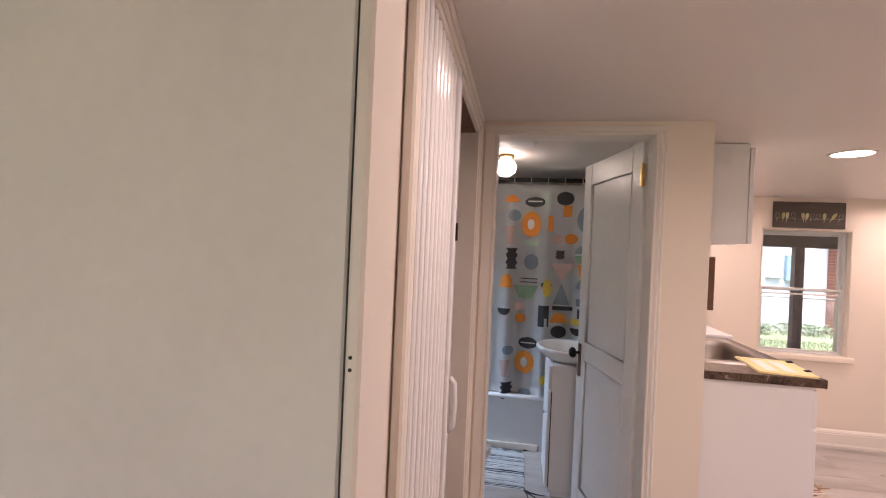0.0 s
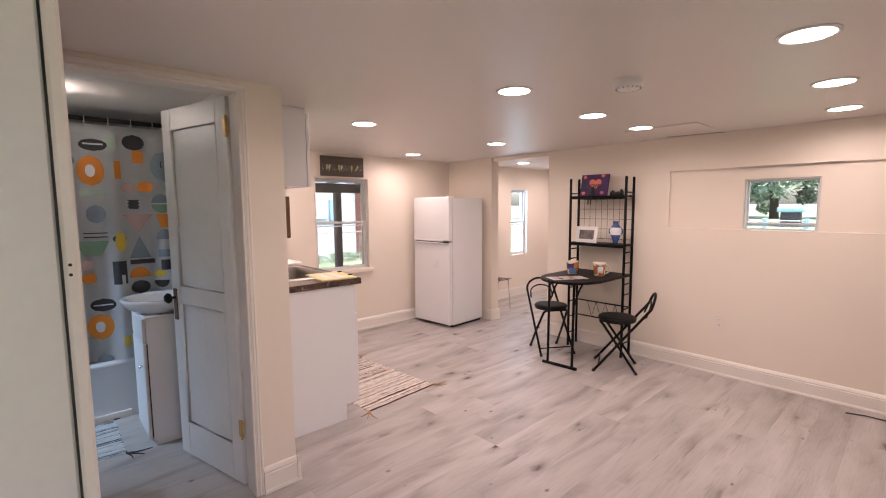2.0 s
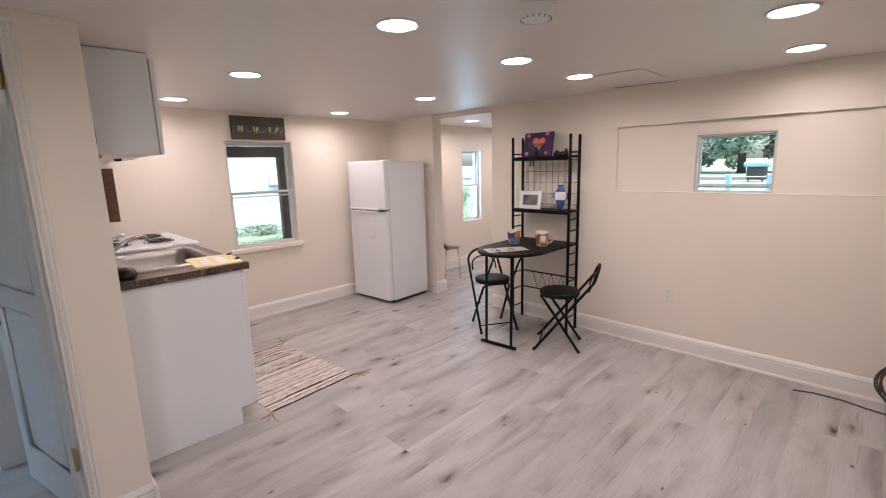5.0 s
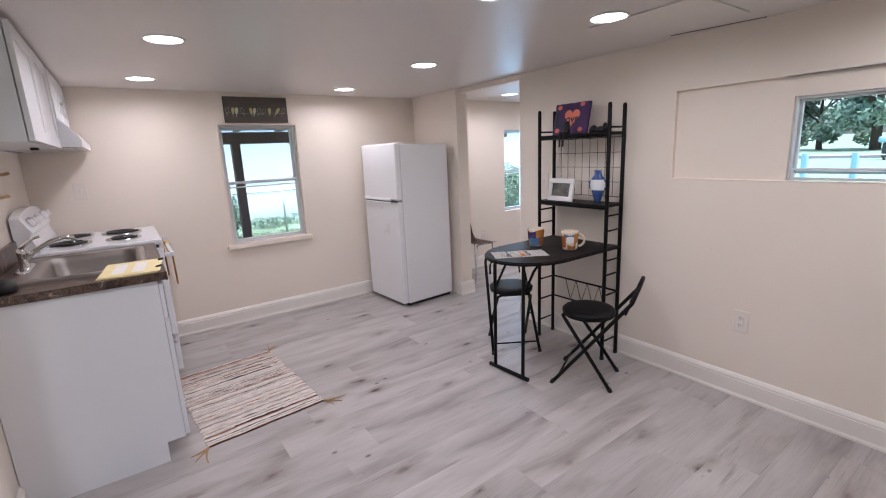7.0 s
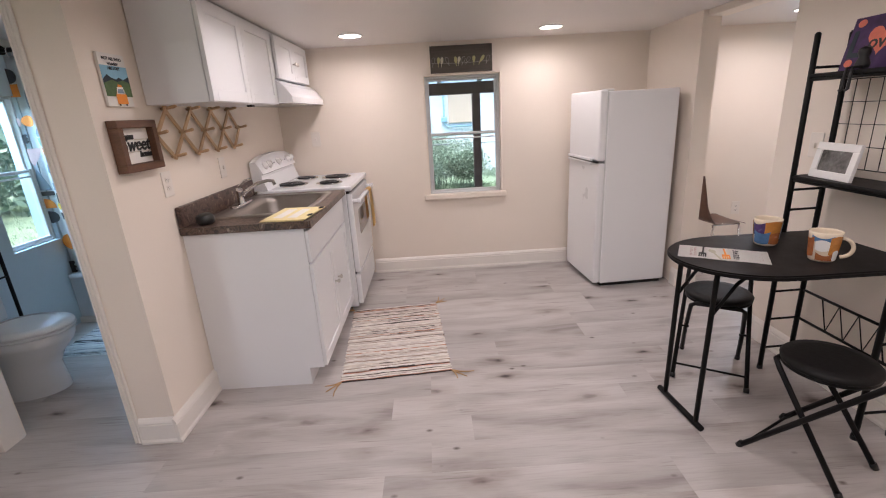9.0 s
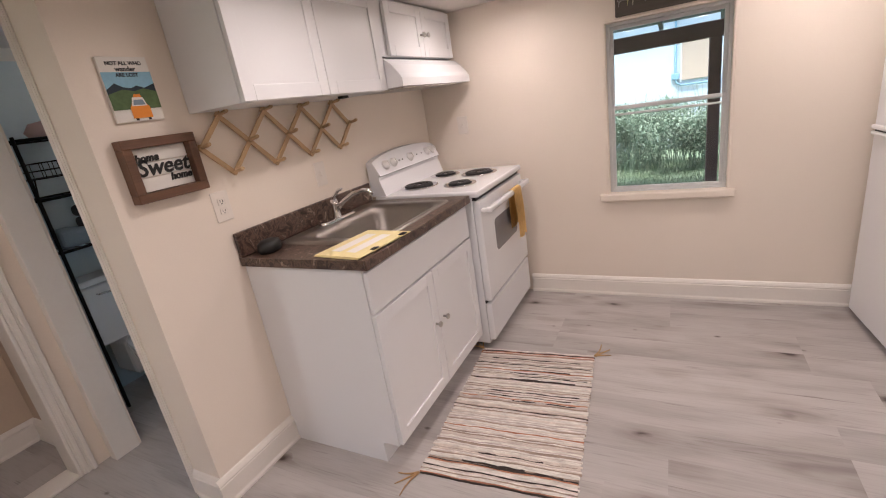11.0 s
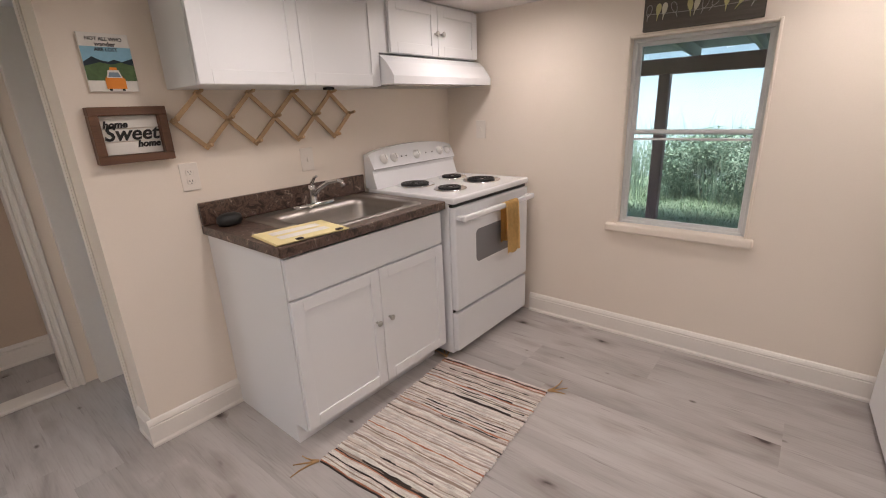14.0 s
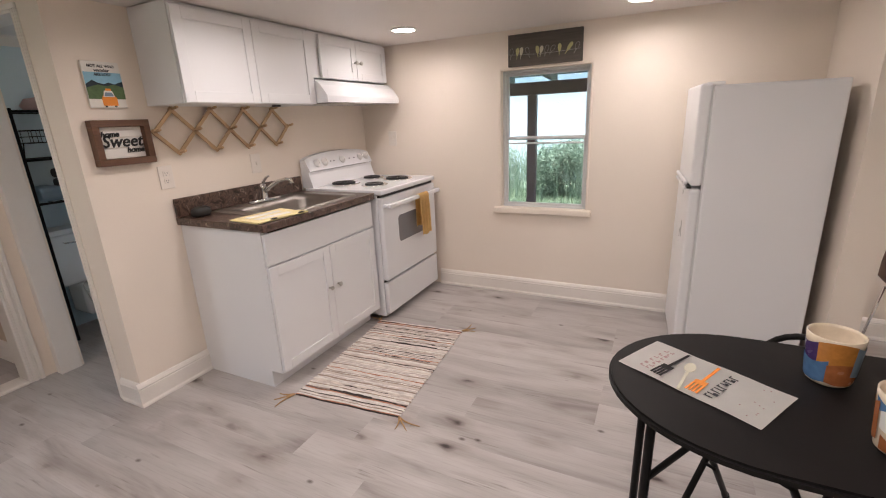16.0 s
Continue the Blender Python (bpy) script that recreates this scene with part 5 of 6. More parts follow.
def shelf_items():
    o = thing("canvas_picture", pose(4.165, 2.36, 1.534, 0, 12, 0), "purple canvas painted with a heart and lettering", "picture")
    w, h = 0.29, 0.215
    part("canvas", B(0, 0.02, -w, 0, 0, h, 0.002), M_PURPLE, o)
    heart = [(-0.155 + 0.004 * 16 * math.sin(a) ** 3, 0.12 + 0.004 * (13 * math.cos(a) - 5 * math.cos(2 * a) - 2 * math.cos(3 * a) - math.cos(4 * a))) for a in [2 * math.pi * i / 26 for i in range(26)]]
    part("heart", moved(prism(heart, 0.001, "x"), Matrix.Translation((-0.0012, 0, 0))), M_RED, o)
    part("lettering", moved(text_mesh("L", 0.15, 0.0006, 0, 0.003), Matrix.Translation((-0.002, -0.05, 0.10)) @ FACE_WEST), M_NAVY, o)
    part("lettering", moved(text_mesh("ove", 0.075, 0.0006, 0, 0.001), Matrix.Translation((-0.0026, -0.16, 0.105)) @ FACE_WEST), M_BLACK, o)
    for y, z in ((-0.04, 0.19), (-0.04, 0.03), (-0.23, 0.2), (-0.235, 0.03)):
        part("blot", moved(prism([(y + 0.02 * math.cos(a), z + 0.016 * math.sin(a)) for a in [2 * math.pi * i / 10 for i in range(10)]], 0.001, "x"), Matrix.Translation((-0.0012, 0, 0))), M_RED, o)
    f = thing("figurine", pose(4.115, 2.19, 1.534), "small black sitting figurine with dangling legs", "figurine")
    bm = lathe([(0, 0), (0.022, 0.004), (0.026, 0.02), (0.016, 0.045), (0.022, 0.06), (0.020, 0.078), (0, 0.088)], 16)
    me = bpy.data.meshes.new("tmp")
    b2 = bmesh.new()
    for y in (-0.012, 0.016):
        tube(b2, [(-0.012, y, 0.01), (-0.048, y, 0.006), (-0.052, y, -0.03), (-0.052, y, -0.075), (-0.064, y, -0.08)], 0.006, 6)
    b2.to_mesh(me)
    b2.free()
    bm.from_mesh(me)
    bpy.data.meshes.remove(me)
    part("body", bm, M_BLACK, f)
    for y, s, hh in ((2.02, 0.028, 0.05), (1.97, 0.034, 0.04), (1.935, 0.02, 0.062)):
        b = thing("small_figure", pose(4.165, y - 0.012, 1.534), "small dark carved shelf figure", "figurine")
        part("body", lathe([(0, 0), (s, 0), (s, hh * 0.5), (s * 0.6, hh * 0.8), (0, hh)], 12), M_BLACK, b)
    p = thing("photo_frame", pose(4.13, 2.375, 1.074, 0, 10, -4), "white photo frame with a landscape photograph", "photo frame")
    w, h, b = 0.235, 0.16, 0.034
    bm = bmesh.new()
    for y0, y1, z0, z1 in ((-w, 0, 0, b), (-w, 0, h - b, h), (-w, -w + b, b, h - b), (-b, 0, b, h - b)):
        box(bm, 0, 0.016, y0, y1, z0, z1, 0.002)
    part("frame", bm, M_WHITE, p)
    part("photograph", B(0.006, 0.010, -w + b, -b, b, h - b), mat("landscape_photo", (0.14, 0.13, 0.12), 0.25, vary=0.7, scale=12), p)
    v = thing("ceramic_jug", pose(4.18, 1.975, 1.074), "blue and white painted slim ceramic jug", "jug")
    part("body", moved(lathe([(0, 0), (0.018, 0.0), (0.022, 0.01), (0.05, 0.09), (0.058, 0.125), (0.048, 0.16), (0.026, 0.185), (0.024, 0.205), (0.03, 0.215), (0.022, 0.213), (0.02, 0.19), (0, 0.18)], 28, 0.6, 1.0), pose(0, 0, 0)), M_BLUE, v)
    part("painted_band", lathe([(0.0505, 0.085), (0.0585, 0.12), (0.0505, 0.155)], 28, 0.62, 1.01), M_PORCELAIN, v)
    for s in (1, -1):
        part("handle", T([(0, s * 0.048, 0.15), (0, s * 0.066, 0.135), (0, s * 0.064, 0.105), (0, s * 0.052, 0.09)], 0.006, 8), M_BLUE, v)


shelf_items()


def smoke_alarm():
    o = thing("smoke_alarm", pose(2.21, 0.955, TOP), "round white smoke alarm on the ceiling", "smoke alarm")
    part("base", lathe([(0.07, 0.0), (0.07, -0.012), (0.066, -0.014), (0.066, -0.02)], 32), M_WHITE, o)
    part("cover", lathe([(0.066, -0.018), (0.064, -0.034), (0.05, -0.042), (0.012, -0.044), (0, -0.044)], 32), M_WHITE, o)
    for i in range(16):
        a = 2 * math.pi * i / 16
        part("vent_slot", T([(0.058 * math.cos(a), 0.058 * math.sin(a), -0.0385), (0.05 * math.cos(a), 0.05 * math.sin(a), -0.0425)], 0.0025, 5), M_SLATE, o)
    part("test_button", lathe([(0.010, -0.043), (0.009, -0.047), (0, -0.047)], 14), M_WHITE, o)


smoke_alarm()
# the seam's shade is a dark strip laid under the unbroken ceiling
setting("ceiling_seam", B(0, 0.007, 0, 0.44, TOP - 0.003, TOP - 0.0005), M_SEAM_SHADE, "dark strip painted as the shade of an open ceiling seam", "trim", at=pose(4.285, 1.12, 0, 0, 0, 10.5))
setting("ceiling_access_panel", B(3.62, 4.10, 1.12, 1.66, TOP - 0.007, TOP - 0.001, 0.002), M_CEIL, "flush painted ceiling access panel", "panel")
setting("ledge_trim", B(E_X - 0.006, E_X + 0.024, 0.39, 1.03, 1.737, 1.747, 0.003), M_TRIM, "thin white trim over the wall recess", "trim")
setting("ledge_trim", B(E_X - 0.002, E_X + 0.024, -0.735, 1.55, 1.231, 1.239, 0.003), M_WALL, "thin white ledge at the foot of the recess", "trim")


def wall_letters():
    o = thing("letter_ornament", pose(E_X + 0.010, -0.03, 1.241), "black cut-out word ornament standing on the ledge", "ornament")
    rng = random.Random(11)
    y = 0.0
    for w, h, lo in ((0.05, 0.035, 0.045), (0.03, 0.07, 0.0), (0.035, 0.055, 0.005), (0.05, 0.085, 0.0), (0.045, 0.095, 0.0), (0.05, 0.06, 0.0)):
        part("letter", B(-0.012, 0.012, y - w, y, lo - 0.0, lo + h, 0.008, 2), M_BLACK, o)
        y -= w - 0.004
    part("base", B(-0.012, 0.012, y, -0.05, 0.0, 0.016, 0.003), M_BLACK, o)


wall_letters()


def cable_coil():
    o = thing("cable_coil", pose(0, 0, 0), "loose coil of thin dark cable against the baseboard", "cable")
    rng = random.Random(6)
    for k in range(6):
        c = Vector((4.220 - 0.010 * k, -0.26 + rng.uniform(-0.02, 0.02), 0.17 + rng.uniform(-0.01, 0.012)))
        ry, rz = 0.13 + rng.uniform(-0.035, 0.03), 0.16 + rng.uniform(-0.035, 0.02)
        tilt = rng.uniform(-0.10, 0.02)
        part("loop", T([(c.x + tilt * 0.3 * math.sin(a), c.y + ry * math.cos(a), max(0.008, c.z + rz * math.sin(a))) for a in [2 * math.pi * i / 30 for i in range(30)]], 0.0048, 6, True), M_CABLE, o)
    part("tail", T([(4.135, 0.26, 0.005), (4.170, 0.16, 0.006), (4.170, 0.03, 0.006), (4.140, -0.08, 0.006), (4.120, -0.18, 0.008), (4.140, -0.30, 0.01)], 0.0048, 6), M_CABLE, o)
    part("riser", T([(4.250, -0.16, 0.22), (4.275, -0.14, 0.36), (4.282, -0.15, 0.46), (4.282, -0.20, 0.52), (4.282, -0.30, 0.54), (4.282, -0.5, 0.54)], 0.0045, 6), M_CABLE, o)


cable_coil()


def side_chair():
    o = thing("side_chair", pose(4.765, 4.02, 0, 0, 0, 4) @ Matrix.Diagonal((0.80, 0.88, 0.96, 1)), "brown bent plywood chair on thin metal legs", "chair")
    bm = bmesh.new()
    prof = [(-0.19, 0.86), (-0.195, 0.75), (-0.19, 0.60), (-0.17, 0.50), (-0.12, 0.455), (0.0, 0.445), (0.14, 0.455), (0.20, 0.452), (0.22, 0.44)]
    n = 8
    rows = []
    for k, (x, z) in enumerate(prof):
        half = 0.06 + 0.14 * min(1, k / 3.0) if k < 4 else 0.20
        rows.append([bm.verts.new((x - 0.012 * (1 - (2 * j / n - 1) ** 2) * (1 if k < 4 else 0), -half + 2 * half * j / n, z - 0.008 * (1 - (2 * j / n - 1) ** 2) * (1 if k >= 4 else 0))) for j in range(n + 1)])
    for a, b in zip(rows, rows[1:]):
        for j in range(n):
            bm.faces.new((a[j], a[j + 1], b[j + 1], b[j])).smooth = True
    bmesh.ops.solidify(bm, geom=bm.faces[:], thickness=0.010)
    part("shell", bm, M_CHAIRWOOD, o)
    for y in (-0.17, 0.17):
        part("leg", T([(0.20, y * 1.12, 0.0), (0.165, y, 0.438)], 0.009, 8), M_CHROME, o)
        part("leg", T([(-0.20, y * 1.12, 0.0), (-0.13, y, 0.44)], 0.009, 8), M_CHROME, o)
        part("seat_rail", T([(0.165, y, 0.438), (-0.13, y, 0.44)], 0.008, 8), M_CHROME, o)


side_chair()

# ---- bathroom ----
ROD_Y, ROD_Z = 3.69, 2.028


def bathtub():
    o = thing("bathtub", pose(0, 0, 0), "white bathtub with a plain apron", "bathtub")
    bm = bmesh.new()
    x0, x1, y0, y1, z = -0.555, 0.895, 3.635, 4.395, 0.405
    loops = [[(a, b, 0.0) for a, b in rounded(x0, x1, y0 + 0.012, y1, 0.01)], [(a, b, z - 0.035) for a, b in rounded(x0, x1, y0 + 0.012, y1, 0.01)],
             [(a, b, z - 0.03) for a, b in rounded(x0, x1, y0, y1, 0.02)], [(a, b, z) for a, b in rounded(x0, x1, y0 + 0.006, y1, 0.02)],
             [(a, b, z) for a, b in rounded(x0 + 0.08, x1 - 0.08, y0 + 0.085, y1 - 0.07, 0.12)], [(a, b, 0.16) for a, b in rounded(x0 + 0.14, x1 - 0.14, y0 + 0.13, y1 - 0.12, 0.12)]]
    part("shell", loop_faces(bm, loops), M_PORCELAIN, o)
    part("floor_trim", B(x0, 0.50, 3.627, 3.646, 0.0, 0.05, 0.006, 2), M_TRIM, o)


bathtub()


def curtain():
    rod = thing("curtain_rod", pose(0, 0, 0), "dark shower curtain rod across the bathroom", "rod")
    part("rod", T([(-0.556, ROD_Y, ROD_Z), (0.896, ROD_Y, ROD_Z)], 0.016, 12), M_ROD, rod)
    for x in (-0.552, 0.892):
        part("end_cap", T([(x - 0.006, ROD_Y, ROD_Z), (x + 0.006, ROD_Y, ROD_Z)], 0.03, 16), M_ROD, rod)
    c = thing("shower_curtain", pose(0, 0, 0), "white shower curtain printed with bold coloured shapes", "shower curtain")
    x0, x1, z0, z1 = -0.545, 0.888, 0.412, 1.99

    def y_at(x, z):
        k = 0.35 + 0.65 * (z1 - z) / (z1 - z0)
        return ROD_Y - 0.012 + k * (0.030 * math.sin(x * 21.0 + 0.7) + 0.014 * math.sin(x * 47.0) + 0.010 * math.sin(x * 9 + 2 * z))

    def cloth(bm, rows, off, nx):
        """rows of (z, x left, x right) mapped on the folds, lifted off the cloth by off."""
        rows = [(z, min(a, x1), min(b, x1)) for z, a, b in rows]
        g = [[bm.verts.new((a + (b - a) * i / nx, y_at(a + (b - a) * i / nx, z) - off, z)) for i in range(nx + 1)] for z, a, b in rows]
        for p, q in zip(g, g[1:]):
            for i in range(nx):
                bm.faces.new((p[i], q[i], q[i + 1], p[i + 1])).smooth = True
    bm = bmesh.new()
    cloth(bm, [(z0 + (z1 - z0) * j / 24, x0, x1) for j in range(25)], 0.0, 160)
    bmesh.ops.solidify(bm, geom=bm.faces[:], thickness=0.002)
    part("cloth", bm, M_CURTAIN, c)
    for i in range(12):
        x = x0 + 0.04 + (x1 - x0 - 0.06) * i / 11
        part("ring", T([(x, ROD_Y + 0.022 * math.cos(a), ROD_Z - 0.014 + 0.034 * math.sin(a)) for a in [2 * math.pi * k / 16 for k in range(16)]], 0.003, 6, True), M_WHITE, c, "white curtain ring")

    def shape(kind, mm, cx, cz, w, h):
        bm = bmesh.new()
        n = 10
        rows = []
        for j in range(n + 1):
            v = -1 + 2 * j / n
            if kind == "oval":
                s = math.sqrt(max(0, 1 - v * v))
                rows.append((cz + v * h / 2, cx - s * w / 2, cx + s * w / 2))
            elif kind == "dome":
                s = math.sqrt(max(0, 1 - ((v + 1) / 2) ** 2))
                rows.append((cz + v * h / 2, cx - s * w / 2, cx + s * w / 2))
            elif kind == "bowl":
                s = math.sqrt(max(0, 1 - ((1 - v) / 2) ** 2))
                rows.append((cz + v * h / 2, cx - s * w / 2, cx + s * w / 2))
            elif kind == "cup":
                s = 0.55 + 0.45 * (v + 1) / 2
                rows.append((cz + v * h / 2, cx - s * w / 2, cx + s * w / 2))
            elif kind == "cone":
                s = 1 - (v + 1) / 2
                rows.append((cz + v * h / 2, cx - s * w / 2, cx + s * w / 2))
            elif kind == "funnel":
                s = (v + 1) / 2
                rows.append((cz + v * h / 2, cx - s * w / 2, cx + s * w / 2))
            elif kind == "bar":
                rows.append((cz + v * h / 2, cx - w / 2, cx + w / 2))
            else:
                s = 0.82 + 0.18 * math.sin(9 * v + cx * 20)
                rows.append((cz + v * h / 2, cx - s * w / 2, cx + s * w / 2))
        if kind == "ring":
            bm.free()
            shape("oval", mm, cx, cz, w, h)
            shape("oval", M_CURTAIN, cx - w * 0.02, cz, w * 0.36, h * 0.42)
            return
        lift = 0.0018 if mm is not M_CURTAIN else 0.0030
        cloth(bm, rows, lift + 0.0004 * (len(c.children) % 2), 10)
        part("printed_shape", bm, mm, c)

    def printed(kind, mm, cx, cz, w, h):
        k = 1.054
        shape(kind, mm, 0.136 + (cx - 0.136) * k, 1.459 + (cz - 1.459) * k, w * k, h * k)

    def motif(cx, top, flip):
        s = -1 if flip else 1
        d = lambda x: cx + s * x
        printed("oval", M_CHARCOAL, d(0.05), top - 0.09, 0.14, 0.075)
        printed("bar", M_CURTAIN, d(0.05), top - 0.085, 0.10, 0.010)
        printed("dome", M_ORANGE, d(-0.11), top - 0.07, 0.10, 0.05)
        printed("bar", M_MINT, d(0.14), top - 0.07, 0.05, 0.10)
        printed("oval", M_SLATE, d(-0.09), top - 0.19, 0.09, 0.085)
        printed("ring", M_ORANGE, d(0.03), top - 0.25, 0.135, 0.19)
        printed("cup", M_PINK, d(-0.12), top - 0.33, 0.07, 0.13)
        printed("bar", M_ORANGE, d(0.165), top - 0.24, 0.035, 0.11)
        printed("bar", M_MINT, d(0.03), top - 0.385, 0.12, 0.035)
        printed("blot", M_CHARCOAL, d(-0.10), top - 0.50, 0.085, 0.15)
        printed("oval", M_SLATE, d(0.04), top - 0.52, 0.10, 0.115)
        printed("bar", M_CHARCOAL, d(0.03), top - 0.64, 0.12, 0.007)
        printed("bar", M_CHARCOAL, d(0.03), top - 0.665, 0.12, 0.007)
        printed("dome", M_ORANGE, d(-0.13), top - 0.66, 0.09, 0.10)
        printed("cup", M_SAGE, d(0.01), top - 0.735, 0.17, 0.09)
        printed("oval", M_MUSTARD, d(0.155), top - 0.70, 0.06, 0.13)
        printed("oval", M_CHARCOAL, d(0.15), top - 0.68, 0.075, 0.05)
        printed("oval", M_PINK, d(-0.03), top - 0.84, 0.08, 0.07)
        printed("bowl", M_CHARCOAL, d(-0.14), top - 0.885, 0.09, 0.05)
        printed("oval", M_ORANGE, d(-0.02), top - 0.925, 0.075, 0.07)
        printed("bar", M_CHARCOAL, d(0.14), top - 0.90, 0.075, 0.15)
        printed("bar", M_CURTAIN, d(0.155), top - 0.95, 0.02, 0.07)
        printed("oval", M_CHARCOAL, d(0.04), top - 1.10, 0.13, 0.085)
        printed("bar", M_CURTAIN, d(0.04), top - 1.10, 0.10, 0.008)
        printed("oval", M_SLATE, d(-0.10), top - 1.16, 0.08, 0.07)
        printed("ring", M_ORANGE, d(0.02), top - 1.24, 0.135, 0.17)
        printed("cup", M_PINK, d(-0.12), top - 1.29, 0.07, 0.12)
        printed("blot", M_CHARCOAL, d(-0.10), top - 1.45, 0.09, 0.12)
        printed("oval", M_SLATE, d(0.03), top - 1.47, 0.09, 0.09)
        printed("bar", M_MUSTARD, d(0.15), top - 1.35, 0.04, 0.06)

    def motif_b(cx, top):
        printed("oval", M_CHARCOAL, cx - 0.08, top - 0.06, 0.12, 0.10)
        printed("bar", M_ORANGE, cx - 0.06, top - 0.15, 0.06, 0.08)
        printed("oval", M_SLATE, cx + 0.09, top - 0.21, 0.17, 0.21)
        printed("oval", M_CHARCOAL, cx + 0.12, top - 0.19, 0.14, 0.10)
        printed("oval", M_PINK, cx - 0.12, top - 0.35, 0.09, 0.07)
        printed("oval", M_ORANGE, cx - 0.03, top - 0.345, 0.09, 0.075)
        printed("blot", M_CHARCOAL, cx - 0.10, top - 0.46, 0.07, 0.06)
        printed("dome", M_SLATE, cx + 0.05, top - 0.42, 0.10, 0.06)
        printed("bowl", M_SAGE, cx + 0.05, top - 0.49, 0.10, 0.06)
        printed("funnel", M_PINK, cx - 0.08, top - 0.585, 0.17, 0.12)
        printed("cup", M_ORANGE, cx + 0.07, top - 0.57, 0.10, 0.09)
        printed("dome", M_SLATE, cx + 0.06, top - 0.66, 0.09, 0.07)
        printed("cone", M_SLATE, cx - 0.08, top - 0.74, 0.12, 0.15)
        printed("bar", M_CHARCOAL, cx - 0.07, top - 0.84, 0.14, 0.03)
        printed("bar", M_SLATE, cx + 0.08, top - 0.79, 0.12, 0.05)
        printed("dome", M_ORANGE, cx - 0.09, top - 0.91, 0.12, 0.07)
        printed("bar", M_CHARCOAL, cx + 0.08, top - 0.87, 0.10, 0.07)
        printed("oval", M_MUSTARD, cx + 0.02, top - 0.93, 0.07, 0.05)
        printed("oval", M_CHARCOAL, cx - 0.09, top - 1.01, 0.11, 0.09)
        printed("bowl", M_CHARCOAL, cx + 0.03, top - 1.0, 0.08, 0.05)
        printed("oval", M_ORANGE, cx - 0.02, top - 1.2, 0.10, 0.12)
        printed("oval", M_SLATE, cx + 0.10, top - 1.3, 0.10, 0.10)
        printed("blot", M_CHARCOAL, cx - 0.08, top - 1.4, 0.09, 0.10)
    motif(0.34, 1.93, False)
    motif_b(0.68, 1.93)
    motif(-0.20, 1.88, True)
    motif_b(-0.45, 1.90)


curtain()


def vanity():
    o = thing("bathroom_vanity", pose(0, 0, 0), "narrow white vanity cabinet with a rounded basin", "vanity")
    part("body", B(0.53, 0.893, 3.04, 3.42, 0.03, 0.80, 0.003), M_CABINET, o)
    part("plinth", B(0.55, 0.893, 3.05, 3.41, 0.0, 0.03), M_CABINET, o)
    d = part("door", B(0.512, 0.529, 3.045, 3.415, 0.05, 0.64, 0.003), M_CABINET, o)
    part("knob", lathe([(0, 0), (0.006, 0), (0.007, 0.012), (0.012, 0.02), (0, 0.028)], 12), M_CHROME, d, "", pose(0.512, 3.08, 0.50, 0, -90, 0))
    # thin black strip draws the shaded line between door and body
    part("door_gap_shade", B(0.529, 0.5345, 3.0375, 3.0405, 0.06, 0.64), M_BLACK, o, "black strip painted as shade beside the door")
    part("apron", B(0.512, 0.529, 3.045, 3.415, 0.65, 0.79, 0.003), M_CABINET, o)
    bm = bmesh.new()
    loops = []
    for s, z in ((0.62, 0.80), (0.86, 0.83), (0.98, 0.868), (1.0, 0.885), (0.97, 0.89), (0.86, 0.888), (0.80, 0.86), (0.5, 0.80), (0.2, 0.785)):
        loops.append([(0.67 + s * 0.235 * math.cos(a), 3.23 + s * 0.215 * math.sin(a), z) for a in [2 * math.pi * i / 32 for i in range(32)]])
    part("basin", loop_faces(bm, loops), M_PORCELAIN, o)
    t = part("tap", T([(0.85, 3.23, 0.885), (0.85, 3.23, 0.96), (0.82, 3.23, 0.975), (0.76, 3.23, 0.965), (0.755, 3.23, 0.945)], [0.016, 0.014, 0.012, 0.011, 0.012], 10), M_CHROME, o)
    part("lever", T([(0.85, 3.23, 0.96), (0.86, 3.23, 0.985), (0.83, 3.23, 1.01)], 0.007, 8), M_CHROME, t)


vanity()


def toilet():
    o = thing("toilet", pose(-0.13, 2.69, 0), "white porcelain toilet with its lid closed", "toilet")

    def egg(s, z, dx=0.0, k=1.0):
        return [(dx + s * (0.27 if math.cos(a) > 0 else 0.20) * math.cos(a) * k, s * 0.185 * math.sin(a), z) for a in [2 * math.pi * i / 36 for i in range(36)]]
    bm = bmesh.new()
    part("pedestal", loop_faces(bm, [egg(0.74, 0.0, -0.02, 1.1), egg(0.72, 0.06, -0.02, 1.1), egg(0.68, 0.16, -0.01, 1.05), egg(0.74, 0.23, 0.02), egg(0.93, 0.32, 0.05), egg(0.98, 0.375, 0.05), egg(0.9, 0.378, 0.05)]), M_PORCELAIN, o)
    bm = bmesh.new()
    part("seat", loop_faces(bm, [egg(0.98, 0.379, 0.05), egg(1.02, 0.386, 0.05), egg(1.02, 0.396, 0.05), egg(0.97, 0.40, 0.05)]), M_PORCELAIN, o)
    bm = bmesh.new()
    part("lid", loop_faces(bm, [egg(1.0, 0.401, 0.05), egg(1.02, 0.408, 0.05), egg(1.0, 0.418, 0.05), egg(0.7, 0.425, 0.05)]), M_PORCELAIN, o)
    part("tank", B(-0.405, -0.215, -0.215, 0.215, 0.38, 0.755, 0.02, 3), M_PORCELAIN, o)
    part("tank_base", B(-0.38, -0.14, -0.13, 0.13, 0.14, 0.385, 0.03, 3), M_PORCELAIN, o)
    part("tank_lid", B(-0.415, -0.205, -0.225, 0.225, 0.757, 0.795, 0.012, 3), M_PORCELAIN, o)
    part("flush_lever", T([(-0.213, -0.14, 0.70), (-0.195, -0.14, 0.70), (-0.19, -0.07, 0.695)], 0.006, 8), M_CHROME, o)


toilet()


